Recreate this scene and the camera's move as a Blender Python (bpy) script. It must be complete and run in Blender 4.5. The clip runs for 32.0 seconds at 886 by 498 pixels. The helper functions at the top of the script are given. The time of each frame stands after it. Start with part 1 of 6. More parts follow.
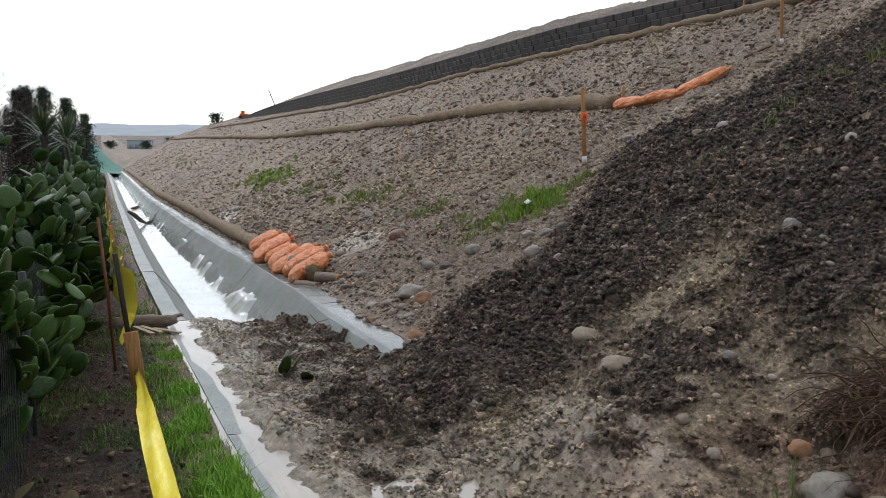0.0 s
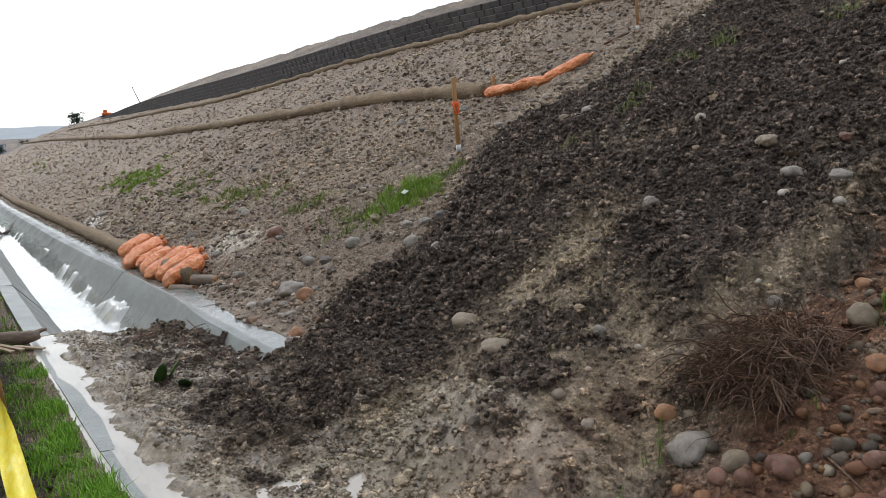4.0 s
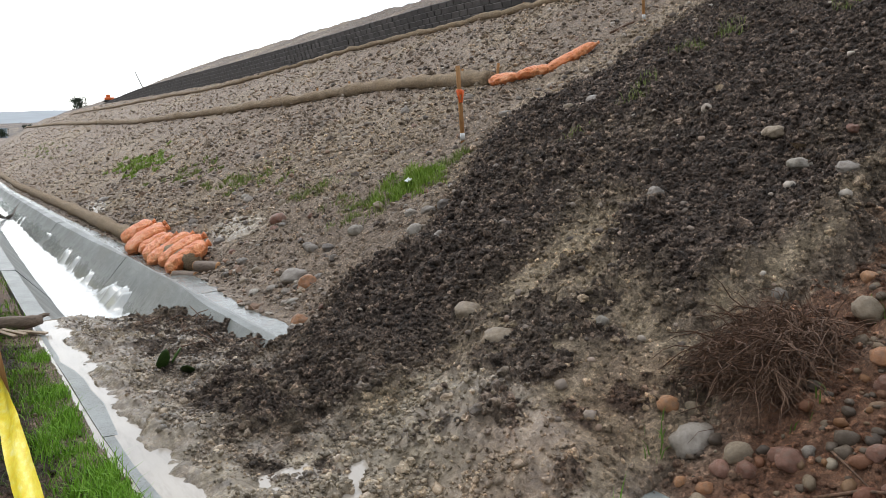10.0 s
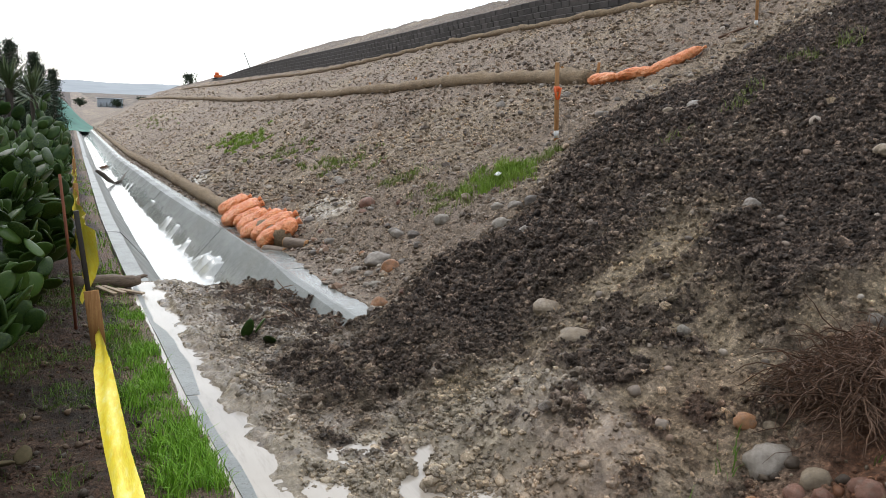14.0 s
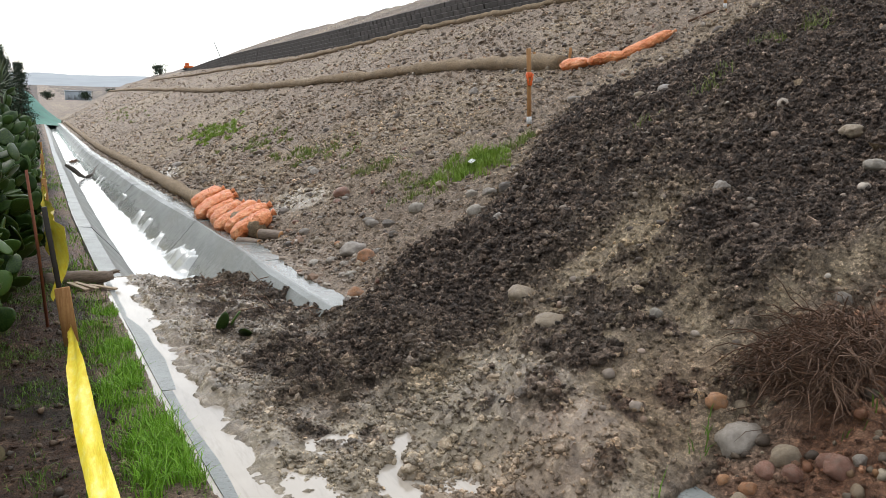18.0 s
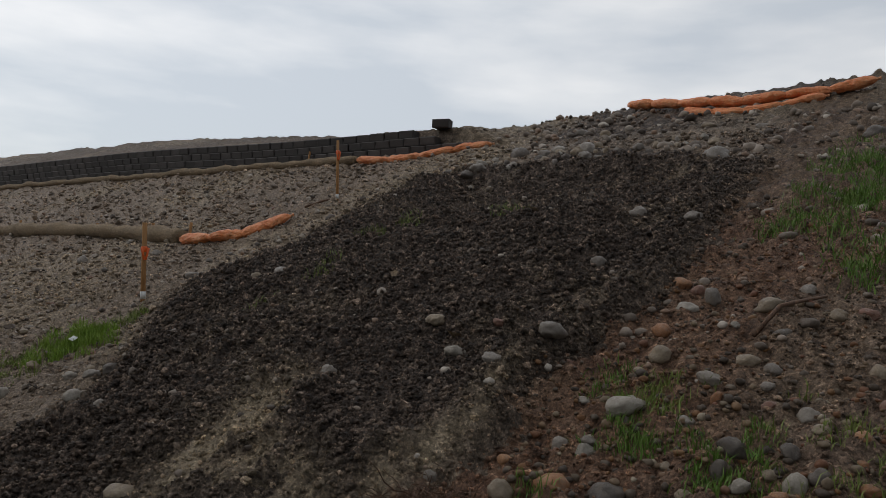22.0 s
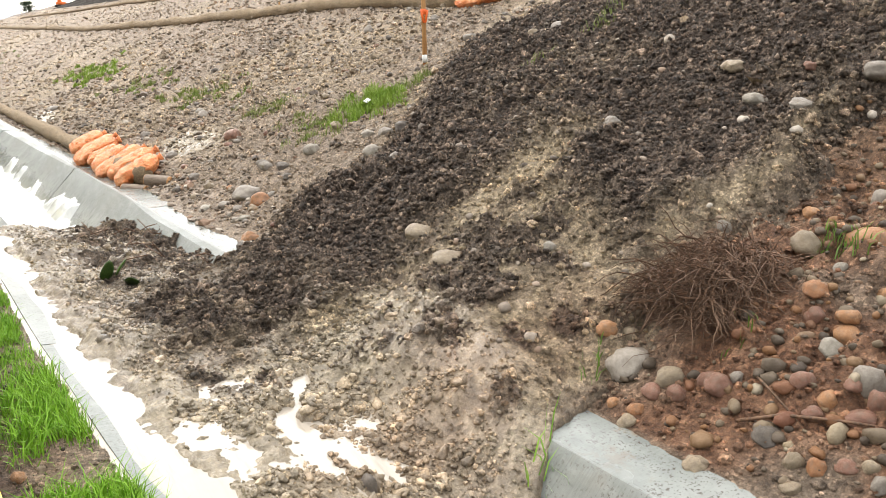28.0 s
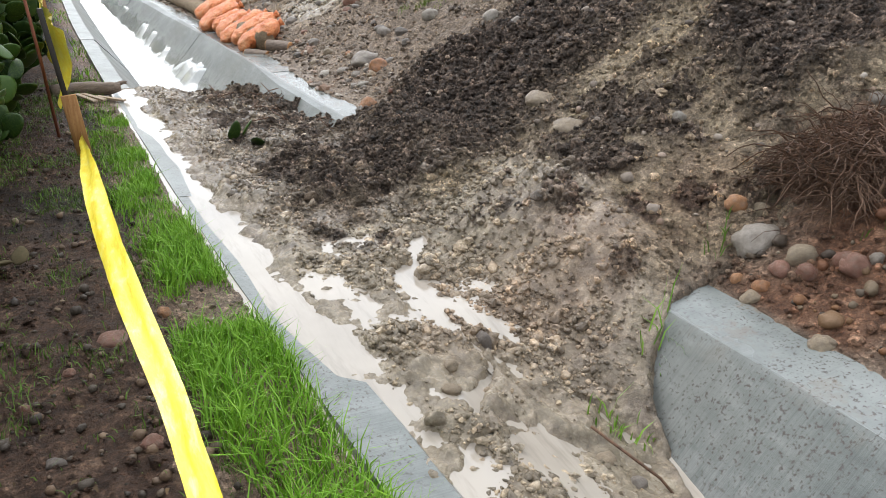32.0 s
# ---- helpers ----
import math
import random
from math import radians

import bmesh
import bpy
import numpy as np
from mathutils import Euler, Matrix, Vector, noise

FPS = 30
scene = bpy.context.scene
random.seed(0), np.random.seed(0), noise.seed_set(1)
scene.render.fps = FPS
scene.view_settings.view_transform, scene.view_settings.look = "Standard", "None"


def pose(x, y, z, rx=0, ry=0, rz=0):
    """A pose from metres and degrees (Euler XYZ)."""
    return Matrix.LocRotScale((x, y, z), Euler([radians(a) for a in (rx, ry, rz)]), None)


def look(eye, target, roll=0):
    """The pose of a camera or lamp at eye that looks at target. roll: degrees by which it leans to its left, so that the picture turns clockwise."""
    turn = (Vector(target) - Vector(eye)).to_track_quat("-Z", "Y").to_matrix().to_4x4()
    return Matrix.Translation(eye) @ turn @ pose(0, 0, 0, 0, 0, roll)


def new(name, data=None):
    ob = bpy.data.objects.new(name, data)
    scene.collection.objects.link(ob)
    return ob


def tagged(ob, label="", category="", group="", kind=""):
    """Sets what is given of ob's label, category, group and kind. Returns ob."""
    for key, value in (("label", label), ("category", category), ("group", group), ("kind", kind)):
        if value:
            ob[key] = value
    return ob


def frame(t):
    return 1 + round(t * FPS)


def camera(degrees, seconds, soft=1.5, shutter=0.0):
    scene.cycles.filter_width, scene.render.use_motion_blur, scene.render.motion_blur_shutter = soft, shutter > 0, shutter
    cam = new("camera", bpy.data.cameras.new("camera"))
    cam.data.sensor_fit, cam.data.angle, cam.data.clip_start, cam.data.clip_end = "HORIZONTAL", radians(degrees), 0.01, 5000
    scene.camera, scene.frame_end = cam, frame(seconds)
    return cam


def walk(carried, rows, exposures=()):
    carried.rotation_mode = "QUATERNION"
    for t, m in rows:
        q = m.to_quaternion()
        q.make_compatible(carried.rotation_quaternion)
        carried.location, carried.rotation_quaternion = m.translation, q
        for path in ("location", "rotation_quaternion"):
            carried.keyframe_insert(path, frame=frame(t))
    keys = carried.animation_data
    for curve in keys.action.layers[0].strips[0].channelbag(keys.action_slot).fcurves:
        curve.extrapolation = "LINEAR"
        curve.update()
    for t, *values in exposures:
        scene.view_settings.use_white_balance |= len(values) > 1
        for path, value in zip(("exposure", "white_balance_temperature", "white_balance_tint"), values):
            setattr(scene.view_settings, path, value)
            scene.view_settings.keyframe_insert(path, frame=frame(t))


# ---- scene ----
cam = camera(60.37, 32.0, soft=0.7)


def aim(x, y, z, yaw, pitch, roll):
    """A pose from the eye and the turn: yaw from +y, pitch up, roll to the left."""
    return Matrix.Translation((x, y, z)) @ pose(0, 0, 0, 0, 0, yaw) @ pose(0, 0, 0, 90 + pitch) @ pose(0, 0, 0, 0, 0, roll)


PATH = [
    (0.0, 0.000, 0.000, 1.600, -24.07, -8.48, 0.50),
    (0.5, -0.009, -0.017, 1.595, -24.50, -9.88, 0.19),
    (1.0, 0.004, -0.002, 1.592, -24.71, -10.53, 0.35),
    (1.5, 0.007, -0.002, 1.596, -24.87, -10.48, 0.27),
    (2.0, -0.012, -0.035, 1.603, -25.75, -10.18, 0.36),
    (2.5, 0.001, -0.053, 1.606, -28.06, -9.43, 0.28),
    (3.0, 0.020, -0.061, 1.608, -30.80, -9.27, 0.30),
    (3.5, 0.049, -0.059, 1.605, -32.61, -8.76, -1.29),
    (4.0, 0.047, -0.041, 1.604, -32.76, -9.22, -1.46),
    (4.5, 0.056, -0.027, 1.602, -32.28, -9.66, -2.04),
    (6.5, 0.056, -0.026, 1.606, -32.18, -10.05, -1.89),
    (7.0, 0.050, -0.026, 1.606, -32.07, -10.13, -1.82),
    (7.5, 0.051, -0.023, 1.607, -31.95, -10.27, -1.69),
    (8.0, 0.039, -0.026, 1.604, -32.09, -10.28, -1.02),
    (8.5, 0.047, -0.025, 1.603, -32.20, -10.21, -0.97),
    (9.0, 0.047, -0.026, 1.606, -32.28, -10.16, -1.01),
    (9.5, 0.047, -0.026, 1.609, -32.39, -10.19, -1.03),
    (10.0, 0.046, -0.024, 1.606, -32.59, -10.10, -0.94),
    (10.5, 0.043, -0.024, 1.606, -32.68, -10.27, -0.70),
    (11.0, 0.047, -0.025, 1.605, -32.71, -10.30, -0.55),
    (11.5, 0.046, -0.018, 1.605, -32.51, -10.15, -0.10),
    (12.0, 0.053, -0.013, 1.599, -31.50, -10.18, 1.18),
    (12.5, 0.065, -0.010, 1.594, -30.56, -10.62, 0.73),
    (13.0, 0.064, -0.018, 1.586, -29.71, -11.07, 2.36),
    (13.5, 0.080, -0.013, 1.589, -25.86, -10.87, 1.98),
    (14.0, 0.044, -0.049, 1.590, -26.15, -10.60, 2.66),
    (14.5, 0.047, -0.044, 1.590, -27.61, -10.99, 2.13),
    (15.0, 0.062, -0.038, 1.588, -27.33, -10.97, 2.22),
    (15.5, 0.056, -0.045, 1.591, -26.82, -11.40, 1.87),
    (17.5, 0.071, -0.050, 1.592, -26.74, -11.97, 0.97),
    (18.0, 0.060, -0.063, 1.598, -27.92, -11.47, 1.75),
    (18.5, 0.050, -0.072, 1.602, -28.45, -11.44, 1.63),
    (19.0, 0.064, -0.062, 1.602, -29.29, -11.87, 1.20),
    (19.5, 0.058, -0.103, 1.617, -32.13, -11.87, 0.70),
    (20.0, 0.101, -0.099, 1.616, -34.14, -11.86, 0.58),
    (20.5, 0.076, -0.126, 1.630, -35.28, -11.95, 0.59),
    (21.0, 0.111, -0.171, 1.709, -43.21, -4.13, 2.81),
    (21.5, 0.082, -0.185, 1.734, -49.57, 0.85, 3.33),
    (22.0, 0.063, -0.194, 1.742, -54.75, 2.52, 4.32),
    (22.5, 0.042, -0.216, 1.760, -57.41, 2.99, 4.27),
    (23.0, 0.042, -0.227, 1.766, -57.61, 2.64, 3.80),
    (23.5, 0.049, -0.222, 1.765, -57.16, 2.25, 3.50),
    (24.0, 0.064, -0.216, 1.756, -56.16, 1.70, 2.94),
    (24.5, 0.086, -0.200, 1.739, -54.46, 0.34, 2.71),
    (25.0, 0.135, -0.160, 1.708, -50.94, -2.29, 2.27),
    (25.5, 0.167, -0.130, 1.662, -47.52, -5.15, 1.63),
    (27.5, 0.124, -0.062, 1.573, -38.43, -13.71, 1.99),
    (28.0, 0.118, -0.047, 1.555, -35.58, -15.44, 1.97),
    (28.5, 0.113, -0.034, 1.537, -32.36, -17.22, 1.90),
    (29.0, 0.090, -0.031, 1.501, -29.47, -18.57, 2.32),
    (29.5, 0.071, -0.031, 1.457, -29.40, -22.93, 2.88),
    (30.0, 0.085, -0.018, 1.462, -30.14, -26.69, 2.92),
    (30.5, 0.097, -0.008, 1.464, -28.69, -27.10, 1.89),
    (31.0, 0.084, -0.017, 1.481, -27.06, -26.42, 1.29),
    (31.5, 0.076, -0.026, 1.488, -26.89, -25.48, 1.11),
    (32.0, 0.082, -0.020, 1.479, -27.15, -24.79, 1.41),
]
EXPOSURES = [(0, -0.42, 6350, 10), (4, -0.28, 6450, 10), (13, -0.08, 6550, 10), (19, 0.08, 6750, 10), (20.5, 0.5, 6900, 10), (21.0, 0.65, 6900, 10), (21.5, 0.05, 6800, 10), (21.8, -0.95, 6700, 10), (22.2, -1.6, 6600, 10),
             (24.3, -1.6, 6700, 10), (24.8, -1.05, 7300, 10), (25.2, -0.85, 7700, 10), (25.6, -0.8, 7700, 10), (26.6, 0.15, 7500, 10), (27.5, 0.93, 7300, 10), (28.5, 0.8, 7100, 10), (29.2, 0.5, 6750, 10), (29.8, 0.36, 6600, 10), (32, 0.36, 6550, 10)]
walk(cam, [(row[0], aim(*row[1:])) for row in PATH], EXPOSURES)

# ---- sky and light ----
world = bpy.data.worlds.new("overcast_sky")
scene.world = world
world.use_nodes = True
wt = world.node_tree
wt.nodes.clear()


def wnode(kind):
    return wt.nodes.new(kind)


sky = wnode("ShaderNodeTexSky")
sky.sky_type, sky.sun_disc, sky.sun_elevation, sky.sun_rotation = "NISHITA", False, radians(38), radians(-20)
coord = wnode("ShaderNodeTexCoord")
stretch = wnode("ShaderNodeMapping")
stretch.inputs["Scale"].default_value = (1.6, 1.6, 6.5)
cloud = wnode("ShaderNodeTexNoise")
cloud.inputs["Scale"].default_value = 1.5
cloud.inputs["Detail"].default_value = 6
cloud.inputs["Roughness"].default_value = 0.5
ramp = wnode("ShaderNodeValToRGB")
ramp.color_ramp.elements[0].position = 0.42
ramp.color_ramp.elements[0].color = (0.77, 0.83, 0.90, 1)
ramp.color_ramp.elements[1].position = 0.68
ramp.color_ramp.elements[1].color = (1.20, 1.205, 1.21, 1)
bg_sky = wnode("ShaderNodeBackground")
bg_sky.inputs["Strength"].default_value = 0.05
bg_cloud = wnode("ShaderNodeBackground")
both = wnode("ShaderNodeAddShader")
wout = wnode("ShaderNodeOutputWorld")
wt.links.new(coord.outputs["Generated"], stretch.inputs["Vector"])
wt.links.new(stretch.outputs["Vector"], cloud.inputs["Vector"])
wt.links.new(cloud.outputs["Fac"], ramp.inputs["Fac"])
# thin cloud: brightest round the hidden sun, dull on the far side
toward = wnode("ShaderNodeVectorMath")
toward.operation = "DOT_PRODUCT"
toward.inputs[1].default_value = Vector((0.48, 0.68, 0.55)).normalized()
glow = wnode("ShaderNodeMapRange")
glow.inputs[1].default_value, glow.inputs[2].default_value, glow.inputs[3].default_value, glow.inputs[4].default_value = -0.7, 1.0, 0.38, 1.92
wt.links.new(coord.outputs["Generated"], toward.inputs[0])
wt.links.new(toward.outputs["Value"], glow.inputs[0])
wt.links.new(glow.outputs[0], bg_cloud.inputs["Strength"])
wt.links.new(ramp.outputs["Color"], bg_cloud.inputs["Color"])
wt.links.new(sky.outputs["Color"], bg_sky.inputs["Color"])
wt.links.new(bg_sky.outputs[0], both.inputs[0])
wt.links.new(bg_cloud.outputs[0], both.inputs[1])
wt.links.new(both.outputs[0], wout.inputs["Surface"])

sun = new("sun", bpy.data.lights.new("sun", "SUN"))
sun.data.energy, sun.data.angle, sun.data.color = 0.9, radians(22), (1.0, 0.97, 0.92)
sun.matrix_world = look((-8, 22, 24), (0, 0, 0))

# ---- materials ----


class Nodes:
    """A small builder for node materials."""

    def __init__(self, name):
        self.mat = bpy.data.materials.new(name)
        self.mat.use_nodes = True
        self.tree = self.mat.node_tree
        self.tree.nodes.clear()
        self.out = self.tree.nodes.new("ShaderNodeOutputMaterial")
        self.bsdf = self.tree.nodes.new("ShaderNodeBsdfPrincipled")
        self.link(self.bsdf.outputs[0], self.out.inputs[0])

    def link(self, a, b):
        self.tree.links.new(a, b)

    def add(self, kind):
        return self.tree.nodes.new(kind)

    def put(self, value, socket):
        if hasattr(value, "is_linked"):
            self.link(value, socket)
        else:
            socket.default_value = value

    def where(self, stretch=(1, 1, 1), generated=False):
        c = self.add("ShaderNodeTexCoord")
        m = self.add("ShaderNodeMapping")
        m.inputs["Scale"].default_value = stretch
        self.link(c.outputs["Object"], m.inputs["Vector"])
        return m.outputs[0]

    def noise(self, scale, detail=4, rough=0.55, vector=None):
        n = self.add("ShaderNodeTexNoise")
        n.inputs["Scale"].default_value, n.inputs["Detail"].default_value, n.inputs["Roughness"].default_value = scale, detail, rough
        self.link(vector or self.where(), n.inputs["Vector"])
        return n.outputs["Fac"]

    def cells(self, scale, vector=None, feature="F1", output="Distance"):
        n = self.add("ShaderNodeTexVoronoi")
        n.feature = feature
        n.inputs["Scale"].default_value = scale
        self.link(vector or self.where(), n.inputs["Vector"])
        return n.outputs[output]

    def ramp(self, fac, *stops):
        n = self.add("ShaderNodeValToRGB")
        e = n.color_ramp.elements
        while len(e) < len(stops):
            e.new(0.5)
        for k, (at, col) in zip(e, stops):
            k.position = at
            k.color = (*col, 1) if len(col) == 3 else col
        self.link(fac, n.inputs["Fac"])
        return n.outputs["Color"]

    def span(self, fac, lo, hi, to0=0.0, to1=1.0):
        n = self.add("ShaderNodeMapRange")
        n.inputs[1].default_value, n.inputs[2].default_value, n.inputs[3].default_value, n.inputs[4].default_value = lo, hi, to0, to1
        self.link(fac, n.inputs[0])
        return n.outputs[0]

    def mix(self, fac, a, b, mode="MIX"):
        n = self.add("ShaderNodeMix")
        n.data_type, n.blend_type = "RGBA", mode
        self.put(fac, n.inputs[0])
        for v, s in ((a, n.inputs[6]), (b, n.inputs[7])):
            self.put((*v, 1) if isinstance(v, tuple) and len(v) == 3 else v, s)
        return n.outputs[2]

    def math(self, op, a, b=0.0):
        n = self.add("ShaderNodeMath")
        n.operation = op
        self.put(a, n.inputs[0])
        self.put(b, n.inputs[1])
        return n.outputs[0]

    def attr(self, name):
        n = self.add("ShaderNodeAttribute")
        n.attribute_name = name
        s = self.add("ShaderNodeSeparateColor")
        self.link(n.outputs["Color"], s.inputs[0])
        return s.outputs[0], s.outputs[1], s.outputs[2], n.outputs["Alpha"]

    def chance(self):
        return self.add("ShaderNodeObjectInfo").outputs["Random"]

    def island(self):
        return self.add("ShaderNodeNewGeometry").outputs["Random Per Island"]

    def bump(self, height, strength=0.5, distance=0.01, after=None):
        n = self.add("ShaderNodeBump")
        n.inputs["Distance"].default_value = distance
        self.put(strength, n.inputs["Strength"])
        self.link(height, n.inputs["Height"])
        if after:
            self.link(after, n.inputs["Normal"])
        return n.outputs[0]

    def done(self, color, rough=0.8, normal=None, metal=0.0, spec=0.5, **more):
        self.put((*color, 1) if isinstance(color, tuple) and len(color) == 3 else color, self.bsdf.inputs["Base Color"])
        self.put(rough, self.bsdf.inputs["Roughness"])
        self.put(metal, self.bsdf.inputs["Metallic"])
        self.put(spec, self.bsdf.inputs["Specular IOR Level"])
        if normal:
            self.link(normal, self.bsdf.inputs["Normal"])
        for key, value in more.items():
            self.put(value, self.bsdf.inputs[key.replace("_", " ")])
        return self.mat


def soil_material(loose=False):
    """Ground: grey-brown gravelly fill, with dark humus, tan sand, red clay and wet mud by zone."""
    n = Nodes("loose_soil" if loose else "soil")
    dark, tan, wet, red = n.attr("zone")
    big, mid, fine, grit = n.noise(0.55, 5), n.noise(9, 7, 0.68), n.noise(60, 5, 0.72), n.noise(170, 3, 0.7)
    stone = n.cells(30)
    grey = n.ramp(mid, (0.3, (0.115, 0.086, 0.063)), (0.52, (0.24, 0.185, 0.138)), (0.72, (0.37, 0.294, 0.222)))
    grey = n.mix(n.span(big, 0.35, 0.7), grey, n.mix(0.5, grey, (0.34, 0.262, 0.195)))
    humus = n.ramp(mid, (0.32, (0.021, 0.0155, 0.0125)), (0.52, (0.104, 0.078, 0.062)), (0.68, (0.31, 0.24, 0.19)))
    sand = n.ramp(mid, (0.32, (0.13, 0.097, 0.062)), (0.52, (0.37, 0.292, 0.196)), (0.70, (0.55, 0.45, 0.325)))
    silt = n.ramp(mid, (0.32, (0.12, 0.094, 0.062)), (0.52, (0.26, 0.212, 0.148)), (0.70, (0.40, 0.336, 0.245)))
    clay = n.ramp(mid, (0.3, (0.075, 0.031, 0.017)), (0.55, (0.24, 0.122, 0.072)), (0.75, (0.42, 0.255, 0.165)))
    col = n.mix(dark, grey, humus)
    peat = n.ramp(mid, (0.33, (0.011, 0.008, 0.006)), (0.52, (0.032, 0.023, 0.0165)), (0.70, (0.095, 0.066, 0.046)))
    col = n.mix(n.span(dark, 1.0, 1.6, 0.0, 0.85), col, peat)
    col = n.mix(tan, col, n.mix(n.span(wet, 0.25, 0.7), sand, silt))
    col = n.mix(red, col, clay)
    speck = n.add("ShaderNodeSeparateColor")
    n.link(n.cells(48, None, "F1", "Color"), speck.inputs[0])
    grain = n.add("ShaderNodeSeparateColor")
    n.link(n.cells(120, None, "F1", "Color"), grain.inputs[0])
    calm = n.math("SUBTRACT", 1.0, n.math("MULTIPLY", wet, 0.7))
    # shaded hollows and bright glints between crumbs, put into the colour
    col = n.mix(n.math("MULTIPLY", n.span(fine, 0.56, 0.36, 0.0, 0.75), calm), col, n.mix(1.0, col, (0.30, 0.28, 0.27), "MULTIPLY"))
    col = n.mix(n.math("MULTIPLY", n.span(speck.outputs[0], 0.62, 1.0, 0.0, 0.8), calm), col, n.mix(1.0, col, (1.9, 1.85, 1.8), "MULTIPLY"))
    col = n.mix(n.math("MULTIPLY", n.span(speck.outputs[1], 0.7, 1.0, 0.0, 0.8), calm), col, n.mix(1.0, col, (0.4, 0.38, 0.36), "MULTIPLY"))
    col = n.mix(n.math("MULTIPLY", n.span(grain.outputs[0], 0.72, 1.0, 0.0, 0.8), calm), col, n.mix(1.0, col, (1.9, 1.85, 1.8), "MULTIPLY"))
    if loose:
        tone = n.island()
        col = n.mix(n.math("MULTIPLY", n.span(tone, 0.0, 0.5, 0.6, 0.0), n.span(dark, 0.0, 0.6, 0.35, 1.0)), col, n.mix(1.0, col, (0.34, 0.32, 0.31), "MULTIPLY"))
        col = n.mix(n.span(tone, 0.55, 1.0, 0.0, 0.85), col, n.mix(1.0, col, (2.3, 2.2, 2.1), "MULTIPLY"))
    film = n.span(n.math("ADD", n.math("MULTIPLY", wet, 0.65), n.math("MULTIPLY", n.noise(4.5, 5, 0.65), 0.6)), 0.56, 0.78)
    rough = n.math("SUBTRACT", n.span(mid, 0.3, 0.7, 0.46, 0.80), n.math("MULTIPLY", film, 0.42))
    dry = n.span(film, 0.0, 1.0, 1.0, 0.42)
    nor = n.bump(mid, n.math("MULTIPLY", dry, 1.0), 0.05)
    nor = n.bump(stone, n.math("MULTIPLY", dry, 0.5), 0.015, nor)
    nor = n.bump(fine, n.math("MULTIPLY", dry, 1.0), 0.02, nor)
    nor = n.bump(grit, n.math("MULTIPLY", dry, 0.9), 0.010, nor)
    return n.done(col, rough, nor, spec=n.math("ADD", 0.16, n.math("MULTIPLY", film, 0.34)))


def concrete_material():
    n = Nodes("wet_concrete")
    big, mid, fine = n.noise(1.1, 5), n.noise(6, 6, 0.6, n.where((1, 1, 3))), n.noise(120, 3)
    streak = n.noise(22, 4, 0.6, n.where((0.12, 5, 0.12)))
    splash = n.noise(62, 4, 0.65)
    col = n.ramp(mid, (0.3, (0.10, 0.112, 0.104)), (0.55, (0.145, 0.158, 0.147)), (0.75, (0.20, 0.212, 0.198)))
    col = n.mix(n.span(streak, 0.45, 0.68, 0, 0.6), col, (0.075, 0.084, 0.077))
    col = n.mix(n.span(big, 0.45, 0.75, 0, 0.25), col, (0.34, 0.32, 0.28))
    split = n.add("ShaderNodeSeparateXYZ")
    n.link(n.where(), split.inputs[0])
    # lips painted paler than the face: silt plus sky sheen on their flat tops
    lip = n.math("MAXIMUM", n.span(split.outputs[0], 2.20, 2.24), n.span(split.outputs[0], 1.1, 0.9, 0.0, 0.45))
    col = n.mix(n.math("MULTIPLY", lip, n.span(big, 0.3, 0.6, 0.5, 0.95)), col, n.mix(n.span(mid, 0.35, 0.7), (0.17, 0.182, 0.172), (0.25, 0.262, 0.246)))
    dirt = n.noise(2.4, 4, 0.6)
    col = n.mix(n.math("MULTIPLY", n.span(splash, 0.555, 0.62, 0, 0.9), n.span(dirt, 0.34, 0.52)), col, (0.062, 0.050, 0.040))
    col = n.mix(n.math("MULTIPLY", n.span(n.noise(5, 6, 0.75), 0.54, 0.62, 0, 0.7), n.span(split.outputs[0], 2.1, 2.5, 0.0, 1.0)), col, (0.17, 0.135, 0.10))
    rill = n.noise(9, 5, 0.7, n.where((0.5, 2.2, 0.5)))
    wet = n.math("MULTIPLY", n.math("MULTIPLY", n.span(n.math("ADD", split.outputs[0], n.math("MULTIPLY", rill, 0.75)), 2.38, 2.10), n.span(split.outputs[0], 1.45, 1.6)), n.span(rill, 0.36, 0.46))
    col = n.mix(n.math("MULTIPLY", wet, 0.6), col, (0.36, 0.36, 0.34))
    rough = n.math("SUBTRACT", n.span(big, 0.3, 0.7, 0.36, 0.62), n.math("MULTIPLY", lip, 0.25))
    rough = n.math("MULTIPLY", rough, n.span(wet, 0.0, 1.0, 1.0, 0.25))
    nor = n.bump(streak, 0.25, 0.006)
    nor = n.bump(fine, 0.2, 0.002, nor)
    return n.done(col, rough, nor)


def water_material(name, tint, bump_scale):
    n = Nodes(name)
    a, b = n.noise(bump_scale, 3, 0.5, n.where((2.2, 0.7, 1))), n.noise(1.3, 4)
    col = n.mix(n.span(b, 0.35, 0.7), tint, tuple(0.78 * c for c in tint))
    streak = n.noise(5, 5, 0.65, n.where((3.5, 0.5, 1)))
    col = n.mix(n.span(streak, 0.5, 0.7, 0, 0.5), col, tuple(0.5 * c for c in tint))
    return n.done(col, n.span(streak, 0.4, 0.7, 0.05, 0.2), n.bump(a, 0.3, 0.01), spec=0.5)


